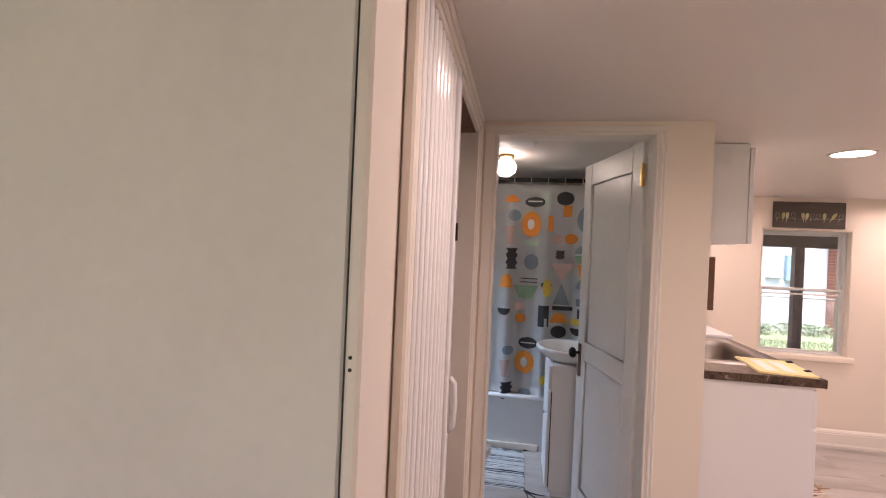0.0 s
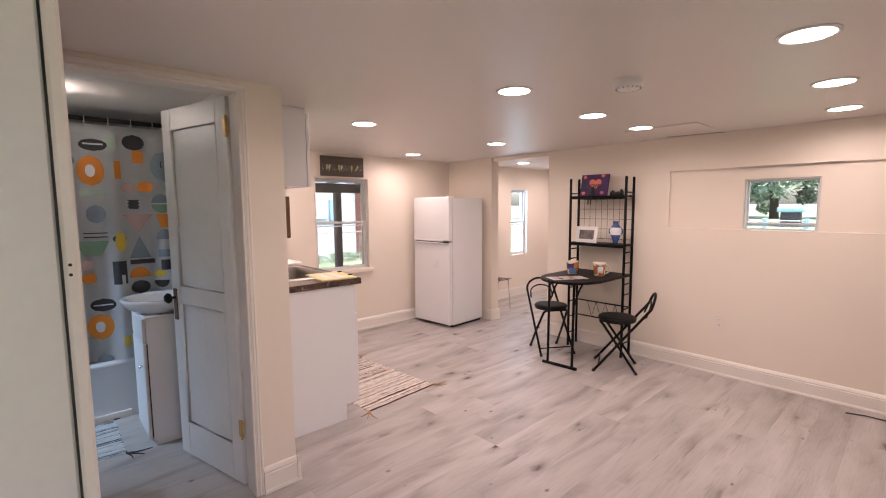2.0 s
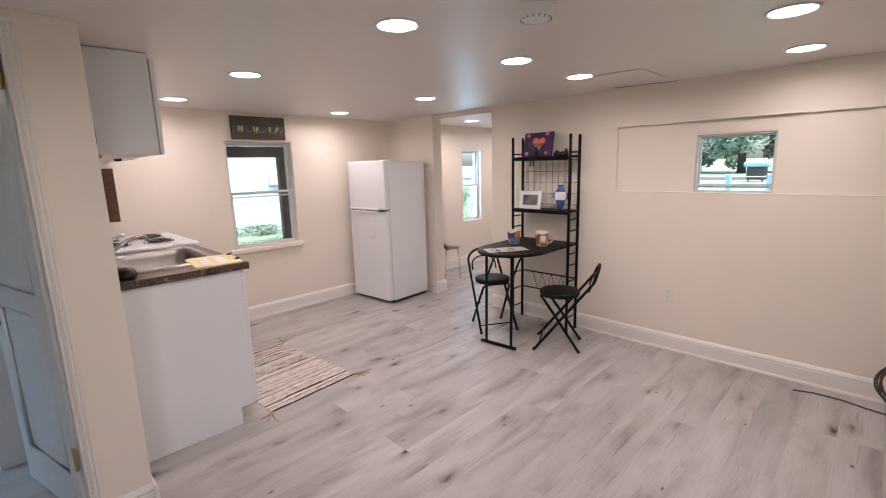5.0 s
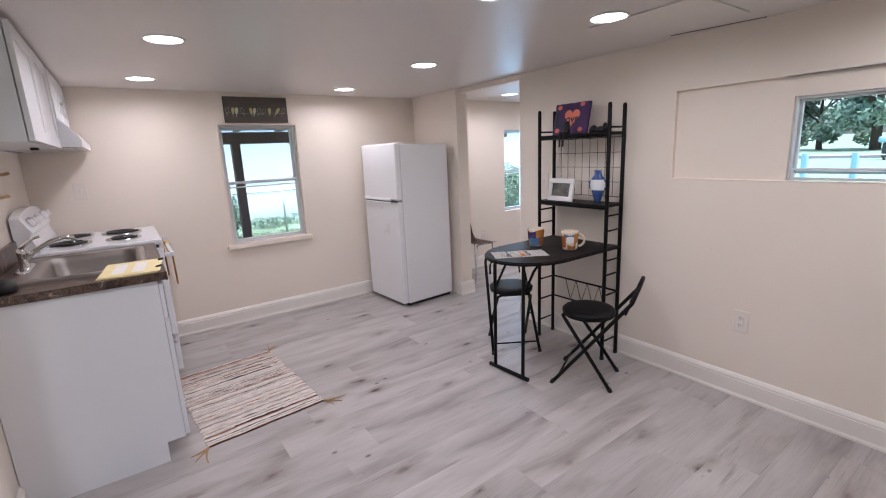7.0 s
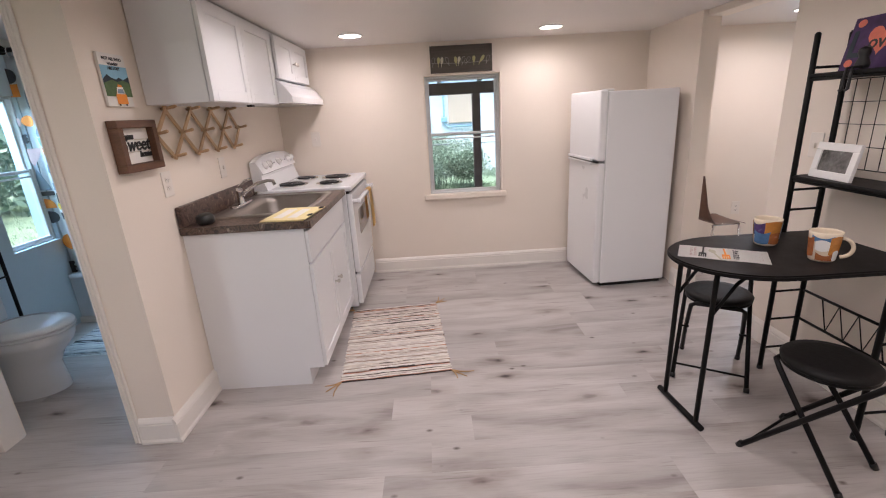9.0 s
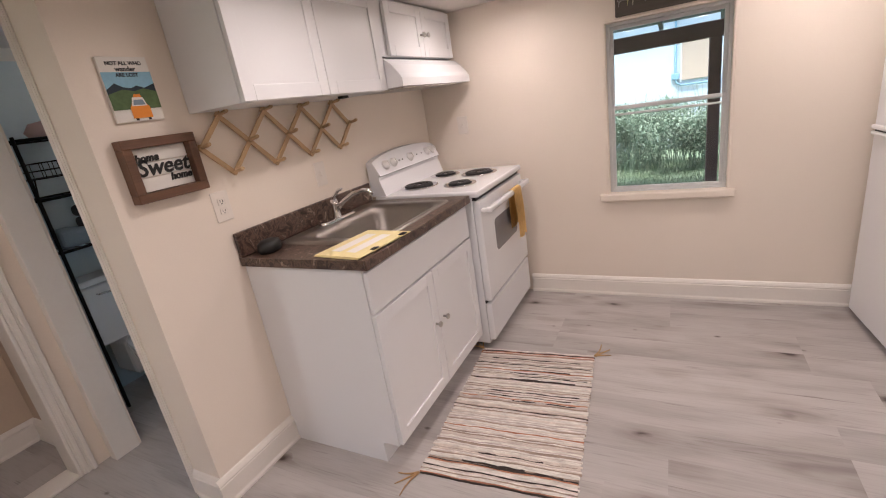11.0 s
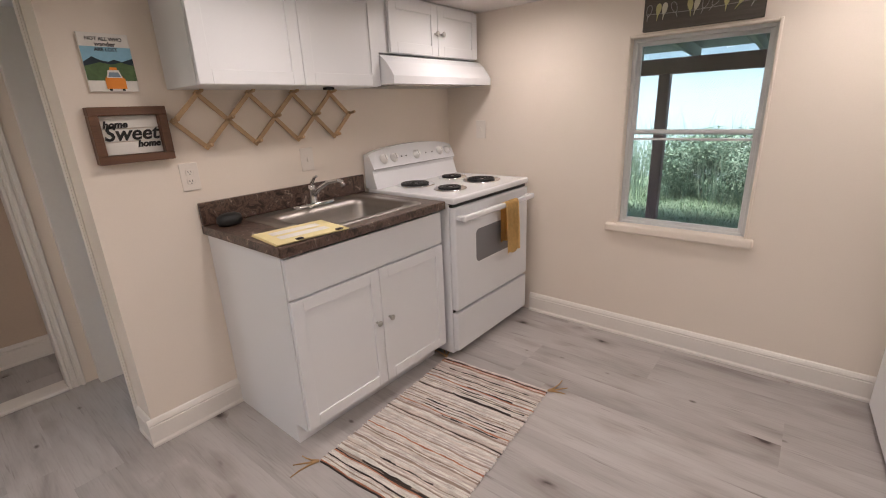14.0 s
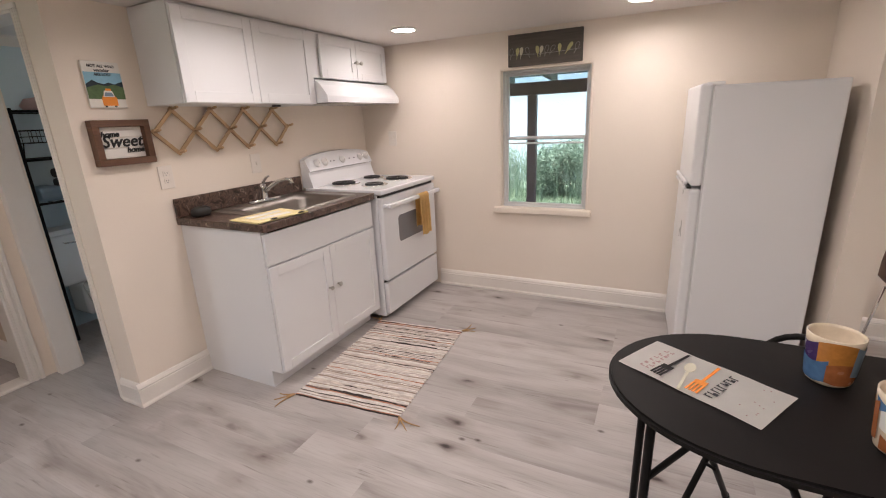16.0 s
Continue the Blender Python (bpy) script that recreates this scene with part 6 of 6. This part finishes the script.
def over_toilet_rack():
    o = thing("over_toilet_rack", pose(0, 0, 0), "black metal rack over the toilet with baskets and towels", "rack")
    for x in (-0.52, -0.26):
        for y in (2.44, 2.89):
            part("post", T([(x, y, 0.0), (x, y, 1.62)], 0.010, 8), M_BLACKMETAL, o)
    for z in (1.0, 1.29, 1.60):
        sh = part("shelf_frame", T([(-0.52, 2.44, z), (-0.26, 2.44, z), (-0.26, 2.89, z), (-0.52, 2.89, z)], 0.008, 8, True), M_BLACKMETAL, o)
        for i in range(1, 8):
            y = 2.44 + 0.45 * i / 8
            part("wire", T([(-0.52, y, z), (-0.26, y, z)], 0.0025, 5), M_BLACKMETAL, sh)
    for z in (0.66,):
        part("cross_bar", T([(-0.26, 2.80, z), (-0.26, 2.89, z)], 0.006, 6), M_BLACKMETAL, o)
    part("rail", T([(-0.52, 2.89, 0.30), (-0.26, 2.89, 0.30)], 0.007, 8), M_BLACKMETAL, o)
    b = thing("wire_basket", pose(-0.39, 2.66, 1.40), "black wire basket on the rack", "basket")
    for z in (0.0, 0.04, 0.08):
        part("hoop", T([(a, c, z) for a, c in rounded(-0.15, 0.22, -0.20, 0.215, 0.03, 3)], 0.003, 6, True), M_BLACKMETAL, b)
    for i in range(9):
        y = -0.18 + 0.045 * i
        part("upright", T([(0.22, y, 0.08), (0.22, y, 0.0), (-0.15, y, 0.0), (-0.15, y, 0.08)], 0.002, 5), M_BLACKMETAL, b)
    for y in (-0.20, 0.215):
        part("hanger", T([(0.13, y, 0.0), (0.13, y * 1.08, -0.10)], 0.004, 6), M_BLACKMETAL, b)
    t = thing("folded_towel", pose(-0.39, 2.74, 1.009), "dark folded bath towels on the rack", "towel")
    for k in range(3):
        part("fold", B(-0.11, 0.12, -0.09, 0.11, 0.07 * k, 0.07 * k + 0.068, 0.025, 3), M_CHARCOAL, t)
    t = thing("folded_towel", pose(-0.39, 2.55, 1.009), "pale grey folded towel on the rack", "towel")
    part("fold", B(-0.10, 0.11, -0.08, 0.07, 0, 0.10, 0.03, 3), M_SLATE, t)
    w = thing("wash_bag", pose(-0.39, 2.66, 1.609), "rounded pale toiletry bag on the rack", "bag")
    part("body", lathe([(0, 0), (0.07, 0.0), (0.085, 0.03), (0.06, 0.075), (0, 0.09)], 18, 1, 1.3), M_PINK, w)


over_toilet_rack()
striped_rug("bath_mat", pose(-0.34, 3.06, 0), 0.555, 0.735, "grey and black striped rag mat by the tub", False, True, 9)


def bath_light():
    o = thing("flush_light", pose(0.19, 3.14, BATH_TOP), "glass globe ceiling light with a brass collar", "ceiling light")
    part("canopy", lathe([(0.055, 0.0), (0.055, -0.012), (0.04, -0.022), (0.03, -0.03)], 24), M_BRASS, o)
    part("globe", lathe([(0.03, -0.028), (0.055, -0.045), (0.07, -0.075), (0.062, -0.11), (0.03, -0.135), (0, -0.14)], 28), M_GLOBE, o, "lit frosted glass globe")
    la = bpy.data.lights.new("globe_bulb", "POINT")
    la.energy, la.color, la.shadow_soft_size = 0.11, (1.0, 0.93, 0.82), 0.06
    b = new("globe_bulb", la)
    b.location = (0.19, 3.14, 1.93)


bath_light()
vent = thing("exhaust_fan", pose(0.25, 2.80, BATH_TOP), "round white exhaust fan grille in the ceiling", "fan")
part("grille", lathe([(0.12, 0.0), (0.12, -0.008), (0.10, -0.014), (0.09, -0.010), (0.07, -0.016), (0.05, -0.012), (0.03, -0.018), (0, -0.018)], 28), M_WHITE, vent)

# ---- outside ----
M_GRASS = blotch_mat("lawn", [(0.3, (0.11, 0.16, 0.10)), (0.5, (0.155, 0.205, 0.13)), (0.7, (0.20, 0.25, 0.165))], 1.6, 0.95, fine=25)
M_LEAF = island_mat("leaf", [(0.0, (0.11, 0.175, 0.125)), (0.5, (0.18, 0.25, 0.18)), (1.0, (0.28, 0.345, 0.265))])
M_BLADE = island_mat("grass_blade", [(0.0, (0.19, 0.265, 0.165)), (1.0, (0.30, 0.37, 0.25))])
M_BARK = mat("bark", (0.07, 0.05, 0.035), 0.9, vary=0.4, scale=8, bump=0.5)
M_POST = mat("red_brown_post_paint", (0.25, 0.14, 0.135), 0.6, vary=0.2, scale=8, bump=0.1)
M_PORCH = mat("weathered_roof_board", (0.16, 0.18, 0.18), 0.8, vary=0.3, scale=3, bump=0.2)
M_RAFTER = mat("pale_rafter_timber", (0.30, 0.32, 0.31), 0.8, vary=0.2, scale=5)
M_SIDING = mat("white_siding_paint", (0.62, 0.70, 0.75), 0.6, vary=0.04, scale=1.5, dirt=0.15)
M_PLY = mat("plywood", (0.52, 0.41, 0.32), 0.8, vary=0.15, scale=4, stretch=(1, 1, 6))
M_BRICK = island_mat("red_brick", [(0.0, (0.24, 0.085, 0.055)), (0.5, (0.32, 0.12, 0.08)), (1.0, (0.20, 0.07, 0.05))])
M_MORTAR = mat("mortar", (0.42, 0.40, 0.37), 0.95, vary=0.1)
M_GALV = mat("galvanised_wire", (0.45, 0.47, 0.48), 0.45, metal=0.8, vary=0.1)
M_METER = mat("pale_blue_box_paint", (0.24, 0.42, 0.52), 0.5, vary=0.06)
M_ROAD = mat("asphalt", (0.055, 0.055, 0.057), 0.9, vary=0.2, scale=4)
GZ = -0.15

bm = bmesh.new()
pts = [[bm.verts.new((x, y, GZ)) for y in (-1500, -60, -2.0, 4.8, 30, 1500)] for x in (-1500, -60, -1.5, 7.6, 60, 1500)]
for i in range(5):
    for j in range(5):
        bm.faces.new((pts[i][j], pts[i + 1][j], pts[i + 1][j + 1], pts[i][j + 1]))
setting("ground", bm, M_GRASS, "green mown lawn around the house", "ground")
setting("foundation", moved(prism([(-1.35, -1.75), (4.58, -1.75), (4.58, 2.46), (7.35, 2.46), (7.35, 4.6), (-1.35, 4.6)], 0.05, "z"), pose(0, 0, -0.171)), M_MORTAR, "grey concrete base of the house", "foundation")
setting("roof", moved(prism([(-1.6, -2.0), (4.7, -2.0), (4.7, 2.4), (7.6, 2.4), (7.6, 4.9), (-1.6, 4.9)], 0.12, "z"), pose(0, 0, TOP + 0.13)), M_PORCH, "weathered flat roof over the house", "roof")
setting("road", B(41.0, 46.0, -300, 300, GZ, GZ + 0.02), M_ROAD, "grey asphalt road beyond the lawn", "road")


def leaves(bm, rng, c, rad, count, size, squash=1.0):
    """Small folded leaves scattered through a lumpy volume."""
    for _ in range(count):
        a, u = rng.uniform(0, 2 * math.pi), rng.uniform(-1, 1)
        r = rng.random() ** 0.45
        s = math.sqrt(1 - u * u)
        p = Vector(c) + Vector((rad[0] * r * s * math.cos(a), rad[1] * r * s * math.sin(a), rad[2] * r * u * squash))
        d = Vector((rng.uniform(-1, 1), rng.uniform(-1, 1), rng.uniform(-0.6, 1))).normalized()
        e = d.cross(Vector((rng.uniform(-1, 1), rng.uniform(-1, 1), rng.uniform(-1, 1)))).normalized()
        k = size * rng.uniform(0.6, 1.4)
        v = [bm.verts.new(q) for q in (p - d * k, p + e * k * 0.45, p + d * k, p - e * k * 0.45)]
        bm.faces.new(v)


def tree(x, y, h, rad, seed, label):
    rng = random.Random(seed)
    o = thing("tree", pose(x, y, GZ), label, "tree", "trees beyond the lawn")
    part("trunk", T([(0, 0, 0), (rng.uniform(-0.2, 0.2), 0.1, h * 0.25), (rng.uniform(-0.3, 0.3), 0.2, h * 0.6)], [h * 0.035, h * 0.026, h * 0.012], 8), M_BARK, o)
    for k in range(5):
        a = k * 1.26 + rng.random()
        part("limb", T([(0, 0.1, h * (0.25 + 0.05 * k)), (rad * 0.4 * math.cos(a), rad * 0.4 * math.sin(a), h * (0.42 + 0.05 * k)), (rad * 0.75 * math.cos(a), rad * 0.75 * math.sin(a), h * (0.5 + 0.07 * k))], [h * 0.014, h * 0.009, h * 0.004], 6), M_BARK, o)
    bm = bmesh.new()
    for k in range(26):
        a = rng.uniform(0, 6.28)
        r = rad * rng.uniform(0.15, 0.85)
        z = h * rng.uniform(0.12, 0.95)
        cr = rad * rng.uniform(0.22, 0.42)
        leaves(bm, rng, (r * math.cos(a) * (1.15 - 0.5 * z / h), r * math.sin(a) * (1.15 - 0.5 * z / h), z), (cr, cr, cr * 0.8), 190, 0.30)
    c = part("crown", bm, M_LEAF, o)


rng0 = random.Random(21)
for k in range(9):
    tree(60 + rng0.uniform(-3, 6), -6 + k * 4.6 + rng0.uniform(-1, 1), rng0.uniform(9, 13), rng0.uniform(3.8, 5.2), 40 + k, "broad leafy green tree beyond the lawn")
for k in range(4):
    tree(-16 - rng0.uniform(0, 4), 6 + k * 4.2, rng0.uniform(7, 9), rng0.uniform(2.8, 3.8), 60 + k, "leafy green tree behind the bathroom window")


def hedge(name, x0, x1, y0, y1, h, count, size, label, seed):
    rng = random.Random(seed)
    bm = bmesh.new()
    m = max(6, int((x1 - x0) * (y1 - y0) * 5))
    for i in range(m):
        c = (rng.uniform(x0, x1), rng.uniform(y0, y1), GZ + h * rng.uniform(0.15, 0.7))
        leaves(bm, rng, c, (0.42, 0.36, h * rng.uniform(0.2, 0.34)), count // m, size)
    # tall seed stalks
    for i in range(int((x1 - x0) * 110)):
        x, y = rng.uniform(x0, x1), rng.uniform(y0, y1)
        hh = h * rng.uniform(0.6, 1.3)
        lx, ly = rng.uniform(-0.5, 0.5), rng.uniform(-0.4, 0.4)
        a = [Vector((x, y, GZ)), Vector((x + lx * 0.3, y + ly * 0.3, GZ + hh * 0.55)), Vector((x + lx, y + ly, GZ + hh))]
        w = 0.0045
        v = [bm.verts.new(a[0] - Vector((w, 0, 0))), bm.verts.new(a[0] + Vector((w, 0, 0))), bm.verts.new(a[1] + Vector((w, 0, 0))), bm.verts.new(a[1] - Vector((w, 0, 0))), bm.verts.new(a[2])]
        bm.faces.new(v[:4])
        bm.faces.new((v[3], v[2], v[4]))
    return solid(name, bm, M_LEAF, label, "shrubs", kind="stuff")


hedge("shrubs", 0.2, 3.3, 9.3, 10.6, 1.2, 40000, 0.024, "overgrown green shrubs along the fence", 31)
hedge("shrubs", 3.4, 9.5, 11.2, 11.8, 0.28, 4000, 0.035, "low green weeds below the white house", 33)
hedge("shrubs", 7.6, 11.5, 9.2, 10.2, 1.25, 12000, 0.035, "leafy shrubs outside the next room", 34)
hedge("shrubs", -9.0, -6.0, 3.0, 12.0, 2.5, 14000, 0.10, "tall wild shrubs behind the bathroom window", 32)


def lawn(name, x0, x1, y0, y1, count, seed):
    rng = random.Random(seed)
    bm = bmesh.new()
    for _ in range(count):
        x, y = rng.uniform(x0, x1), rng.uniform(y0, y1)
        h, a, w = rng.uniform(0.03, 0.09), rng.uniform(0, 6.28), 0.006
        dx, dy = math.cos(a), math.sin(a)
        v = [bm.verts.new((x - dy * w, y + dx * w, GZ)), bm.verts.new((x + dy * w, y - dx * w, GZ)), bm.verts.new((x + dx * h * 0.5, y + dy * h * 0.5, GZ + h))]
        bm.faces.new(v)
    return solid(name, bm, M_BLADE, "short green grass blades on the lawn", "grass", kind="stuff")


lawn("grass", 0.5, 8.0, 6.2, 10.5, 30000, 51)
lawn("grass", -6.0, -1.2, 2.0, 9.0, 6000, 52)


def porch():
    o = thing("porch_roof", pose(0, 0, 0), "dark open porch roof on red-brown posts", "porch")
    for x in (0.12, 1.60, 3.13, 4.575, 6.05, 7.5):
        part("post", B(x - 0.065, x + 0.065, 7.94, 8.06, GZ, 1.73, 0.006), M_POST, o)
    part("beam", B(-0.5, 9.0, 7.93, 8.07, 1.72, 1.90, 0.006), M_POST, o)
    for i in range(14):
        x = -0.2 + i * 0.68
        bm = bmesh.new()
        v = [bm.verts.new(p) for p in ((x, 4.57, 2.12), (x + 0.045, 4.57, 2.12), (x + 0.045, 8.4, 1.90), (x, 8.4, 1.90), (x, 4.57, 2.24), (x + 0.045, 4.57, 2.24), (x + 0.045, 8.4, 2.02), (x, 8.4, 2.02))]
        for q in ((0, 3, 2, 1), (4, 5, 6, 7), (0, 1, 5, 4), (1, 2, 6, 5), (2, 3, 7, 6), (3, 0, 4, 7)):
            bm.faces.new([v[j] for j in q])
        part("rafter", bm, M_RAFTER, o)
    for i in range(16):
        x = -0.6 + i * 0.6
        bm = bmesh.new()
        v = [bm.verts.new(p) for p in ((x, 4.57, 2.245), (x + 0.595, 4.57, 2.245), (x + 0.595, 8.5, 2.018), (x, 8.5, 2.018), (x, 4.57, 2.265), (x + 0.595, 4.57, 2.265), (x + 0.595, 8.5, 2.038), (x, 8.5, 2.038))]
        for q in ((0, 3, 2, 1), (4, 5, 6, 7), (0, 1, 5, 4), (1, 2, 6, 5), (2, 3, 7, 6), (3, 0, 4, 7)):
            bm.faces.new([v[j] for j in q])
        part("roof_board", bm, M_PORCH, o)


porch()


def fence():
    o = thing("chain_link_fence", pose(0, 10.0, GZ), "low galvanised chain-link fence", "fence")
    x0, x1, h = 2.0, 9.0, 0.95
    for i in range(4):
        x = x0 + (x1 - x0) * i / 3
        part("post", T([(x, 0, 0), (x, 0, h + 0.04)], 0.022, 8), M_GALV, o)
    part("top_rail", T([(x0, 0, h), (x1, 0, h)], 0.016, 8), M_GALV, o)
    bm = bmesh.new()
    s = 0.075
    k = int((x1 - x0) / s)
    for i in range(-int(h / s), k):
        for d in (1, -1):
            xa = x0 + i * s
            a, b = (Vector((xa, 0.004 * d, 0.0)), Vector((xa + h, 0.004 * d, h))) if d > 0 else (Vector((xa + h, 0.004 * d, 0.0)), Vector((xa, 0.004 * d, h)))
            if min(a.x, b.x) >= x0 and max(a.x, b.x) <= x1:
                tube(bm, [a, b], 0.002, 3)
    m = part("mesh", bm, M_GALV, o)
    m["kind"] = "stuff"


fence()


def neighbour():
    o = thing("neighbour_house", pose(0, 12.0, GZ), "white sided single-storey house with a boarded window", "house")
    w0, w1, h = -4.0, 14.0, 3.1
    part("wall", B(w0, w1, 0.02, 0.3, 0, h), M_SIDING, o)
    for i in range(12):
        z = 0.25 * i + 0.02
        bm = bmesh.new()
        v = [bm.verts.new(p) for p in ((w0, 0.018, z), (w1, 0.018, z), (w1, 0.015, z), (w0, 0.015, z), (w0, 0.018, z + 0.246), (w1, 0.018, z + 0.246))]
        for q in ((0, 1, 2, 3), (3, 2, 5, 4), (0, 3, 4), (1, 5, 2)):
            bm.faces.new([v[j] for j in q])
        bmesh.ops.recalc_face_normals(bm, faces=bm.faces)
        part("siding_board", bm, M_SIDING, o)
    part("roof", B(w0 - 0.4, w1 + 0.4, -0.5, 5.0, h, h + 0.15), M_PORCH, o)
    win = part("boarded_window", B(2.83, 3.50, -0.03, 0.0, 1.33, 2.15, 0.004), M_PLY, o, "plywood sheet over a window")
    for x in (2.80, 3.50):
        part("frame_side", B(x, x + 0.03, -0.04, 0.0, 1.30, 2.18), M_SIDING, win)
    c = part("conduit", T([(2.72, -0.03, 2.6), (2.72, -0.03, 1.42), (2.74, -0.03, 1.30), (2.82, -0.03, 1.24), (3.6, -0.03, 1.24)], 0.02, 8), M_METER, o, "pale blue conduit")
    part("junction_box", B(2.65, 2.79, -0.06, 0.0, 1.36, 1.48, 0.01), M_METER, c)
    part("meter_box", B(6.5, 6.85, -0.12, 0.0, 1.2, 1.8, 0.01), M_METER, o, "pale blue meter box")
    part("air_conditioner", B(6.1, 6.42, -0.10, 0.0, 1.25, 1.55, 0.01), M_SIDING, o)
    ch = part("chimney", B(7.42, 7.98, -0.42, 0.0, 0.0, 3.6), M_MORTAR, o, "red brick chimney stack")
    bm = bmesh.new()
    rowh = 0.075
    for r in range(int(3.6 / rowh)):
        z = r * rowh + 0.004
        off = 0.1 if r % 2 else 0.0
        for i in range(-1, 3):
            a, b = max(7.41, 7.41 + off + i * 0.2), min(7.99, 7.41 + off + i * 0.2 + 0.19)
            if b - a > 0.02:
                box(bm, a, b, -0.435, -0.40, z, z + rowh - 0.010)
        for i in range(2):
            box(bm, 7.405, 7.425, -0.40 + i * 0.2, -0.40 + i * 0.2 + 0.19, z, z + rowh - 0.010)
    s = part("brickwork", bm, M_BRICK, ch)
    s["kind"] = "stuff"
    ww = part("window", B(9.4, 10.4, -0.02, 0.02, 1.2, 2.3, 0.004), M_DARKGLASS, o)
    part("frame", B(9.34, 10.46, -0.03, -0.021, 1.14, 1.2), M_SIDING, ww)


neighbour()


def mailbox():
    o = thing("utility_cart", pose(38.0, 6.4, GZ), "pale blue bin standing on the far lawn", "bin")
    part("body", B(-0.35, 0.35, -0.55, 0.55, 0.15, 1.0, 0.06, 2), M_CHARCOAL, o)
    part("lid", B(-0.45, 0.45, -0.75, 0.75, 1.0, 1.35, 0.10, 3), M_METER, o, "pale blue lid")
    for y in (-0.4, 0.4):
        part("wheel", T([(-0.3, y - 0.04, 0.13), (-0.3, y + 0.04, 0.13)], 0.13, 14), M_BLACK, o)


mailbox()


def rail_fence():
    o = thing("rail_fence", pose(14.0, 0, GZ), "low dark post and wire yard fence", "fence")
    for i in range(5):
        y = 2.0 + i * 0.85
        part("post", B(-0.05, 0.05, y - 0.05, y + 0.05, 0, 1.22, 0.01), M_METER, o)
    part("rail", T([(0, 1.9, 1.16), (0, 5.6, 1.16)], 0.014, 6), M_GALV, o)


rail_fence()

# ---- ground outside and floor boards ----
def floor():
    fl = setting("floor", moved(prism([(-1.3, -1.7), (4.54, -1.7), (4.54, 2.5), (7.3, 2.5), (7.3, 4.56), (-1.3, 4.56)], 0.114, "z"), pose(0, 0, -0.12)), M_SUBFLOOR, "grey-washed oak plank floor", "floor")
    rng = random.Random(4)
    width, length, gap = 0.18, 1.22, 0.0003
    shapes = {}

    def plank(x0, x1, y0, y1):
        key = (round(x1 - x0, 3), round(y1 - y0, 3))
        if key not in shapes:
            lx, ly = key
            bm = bmesh.new()
            c = 0.0004
            lo = [(0, 0), (lx, 0), (lx, ly), (0, ly)]
            hi = [(c, c), (lx - c, c), (lx - c, ly - c), (c, ly - c)]
            v = [bm.verts.new((a, b, -0.008)) for a, b in lo] + [bm.verts.new((a, b, -0.0003)) for a, b in lo] + [bm.verts.new((a, b, 0)) for a, b in hi]
            bm.faces.new(v[8:])
            for k in (0, 4):
                for i in range(4):
                    j = (i + 1) % 4
                    bm.faces.new((v[k + i], v[k + j], v[k + 4 + j], v[k + 4 + i]))
            shapes[key] = mesh_of("plank", bm, M_PLANK)
        ob = new("plank", shapes[key])
        ob.parent = fl
        ob.location = (x0, y0, 0)

    y = -1.6
    while y < 4.40:
        y1 = min(y + width, 4.40)
        x = -1.2 - rng.choice([0, 0.2, 0.4, 0.6, 0.8, 1.0])
        while x < 7.2:
            a, b = max(x, -1.2), min(x + length, 7.2 if y > 2.6 else 4.54)
            if b - a > 0.05 and not (b < -0.56 and y > 0.8):
                plank(a + gap / 2, b - gap / 2, y + gap / 2, y1 - gap / 2)
            x += length
        y = y1


floor()
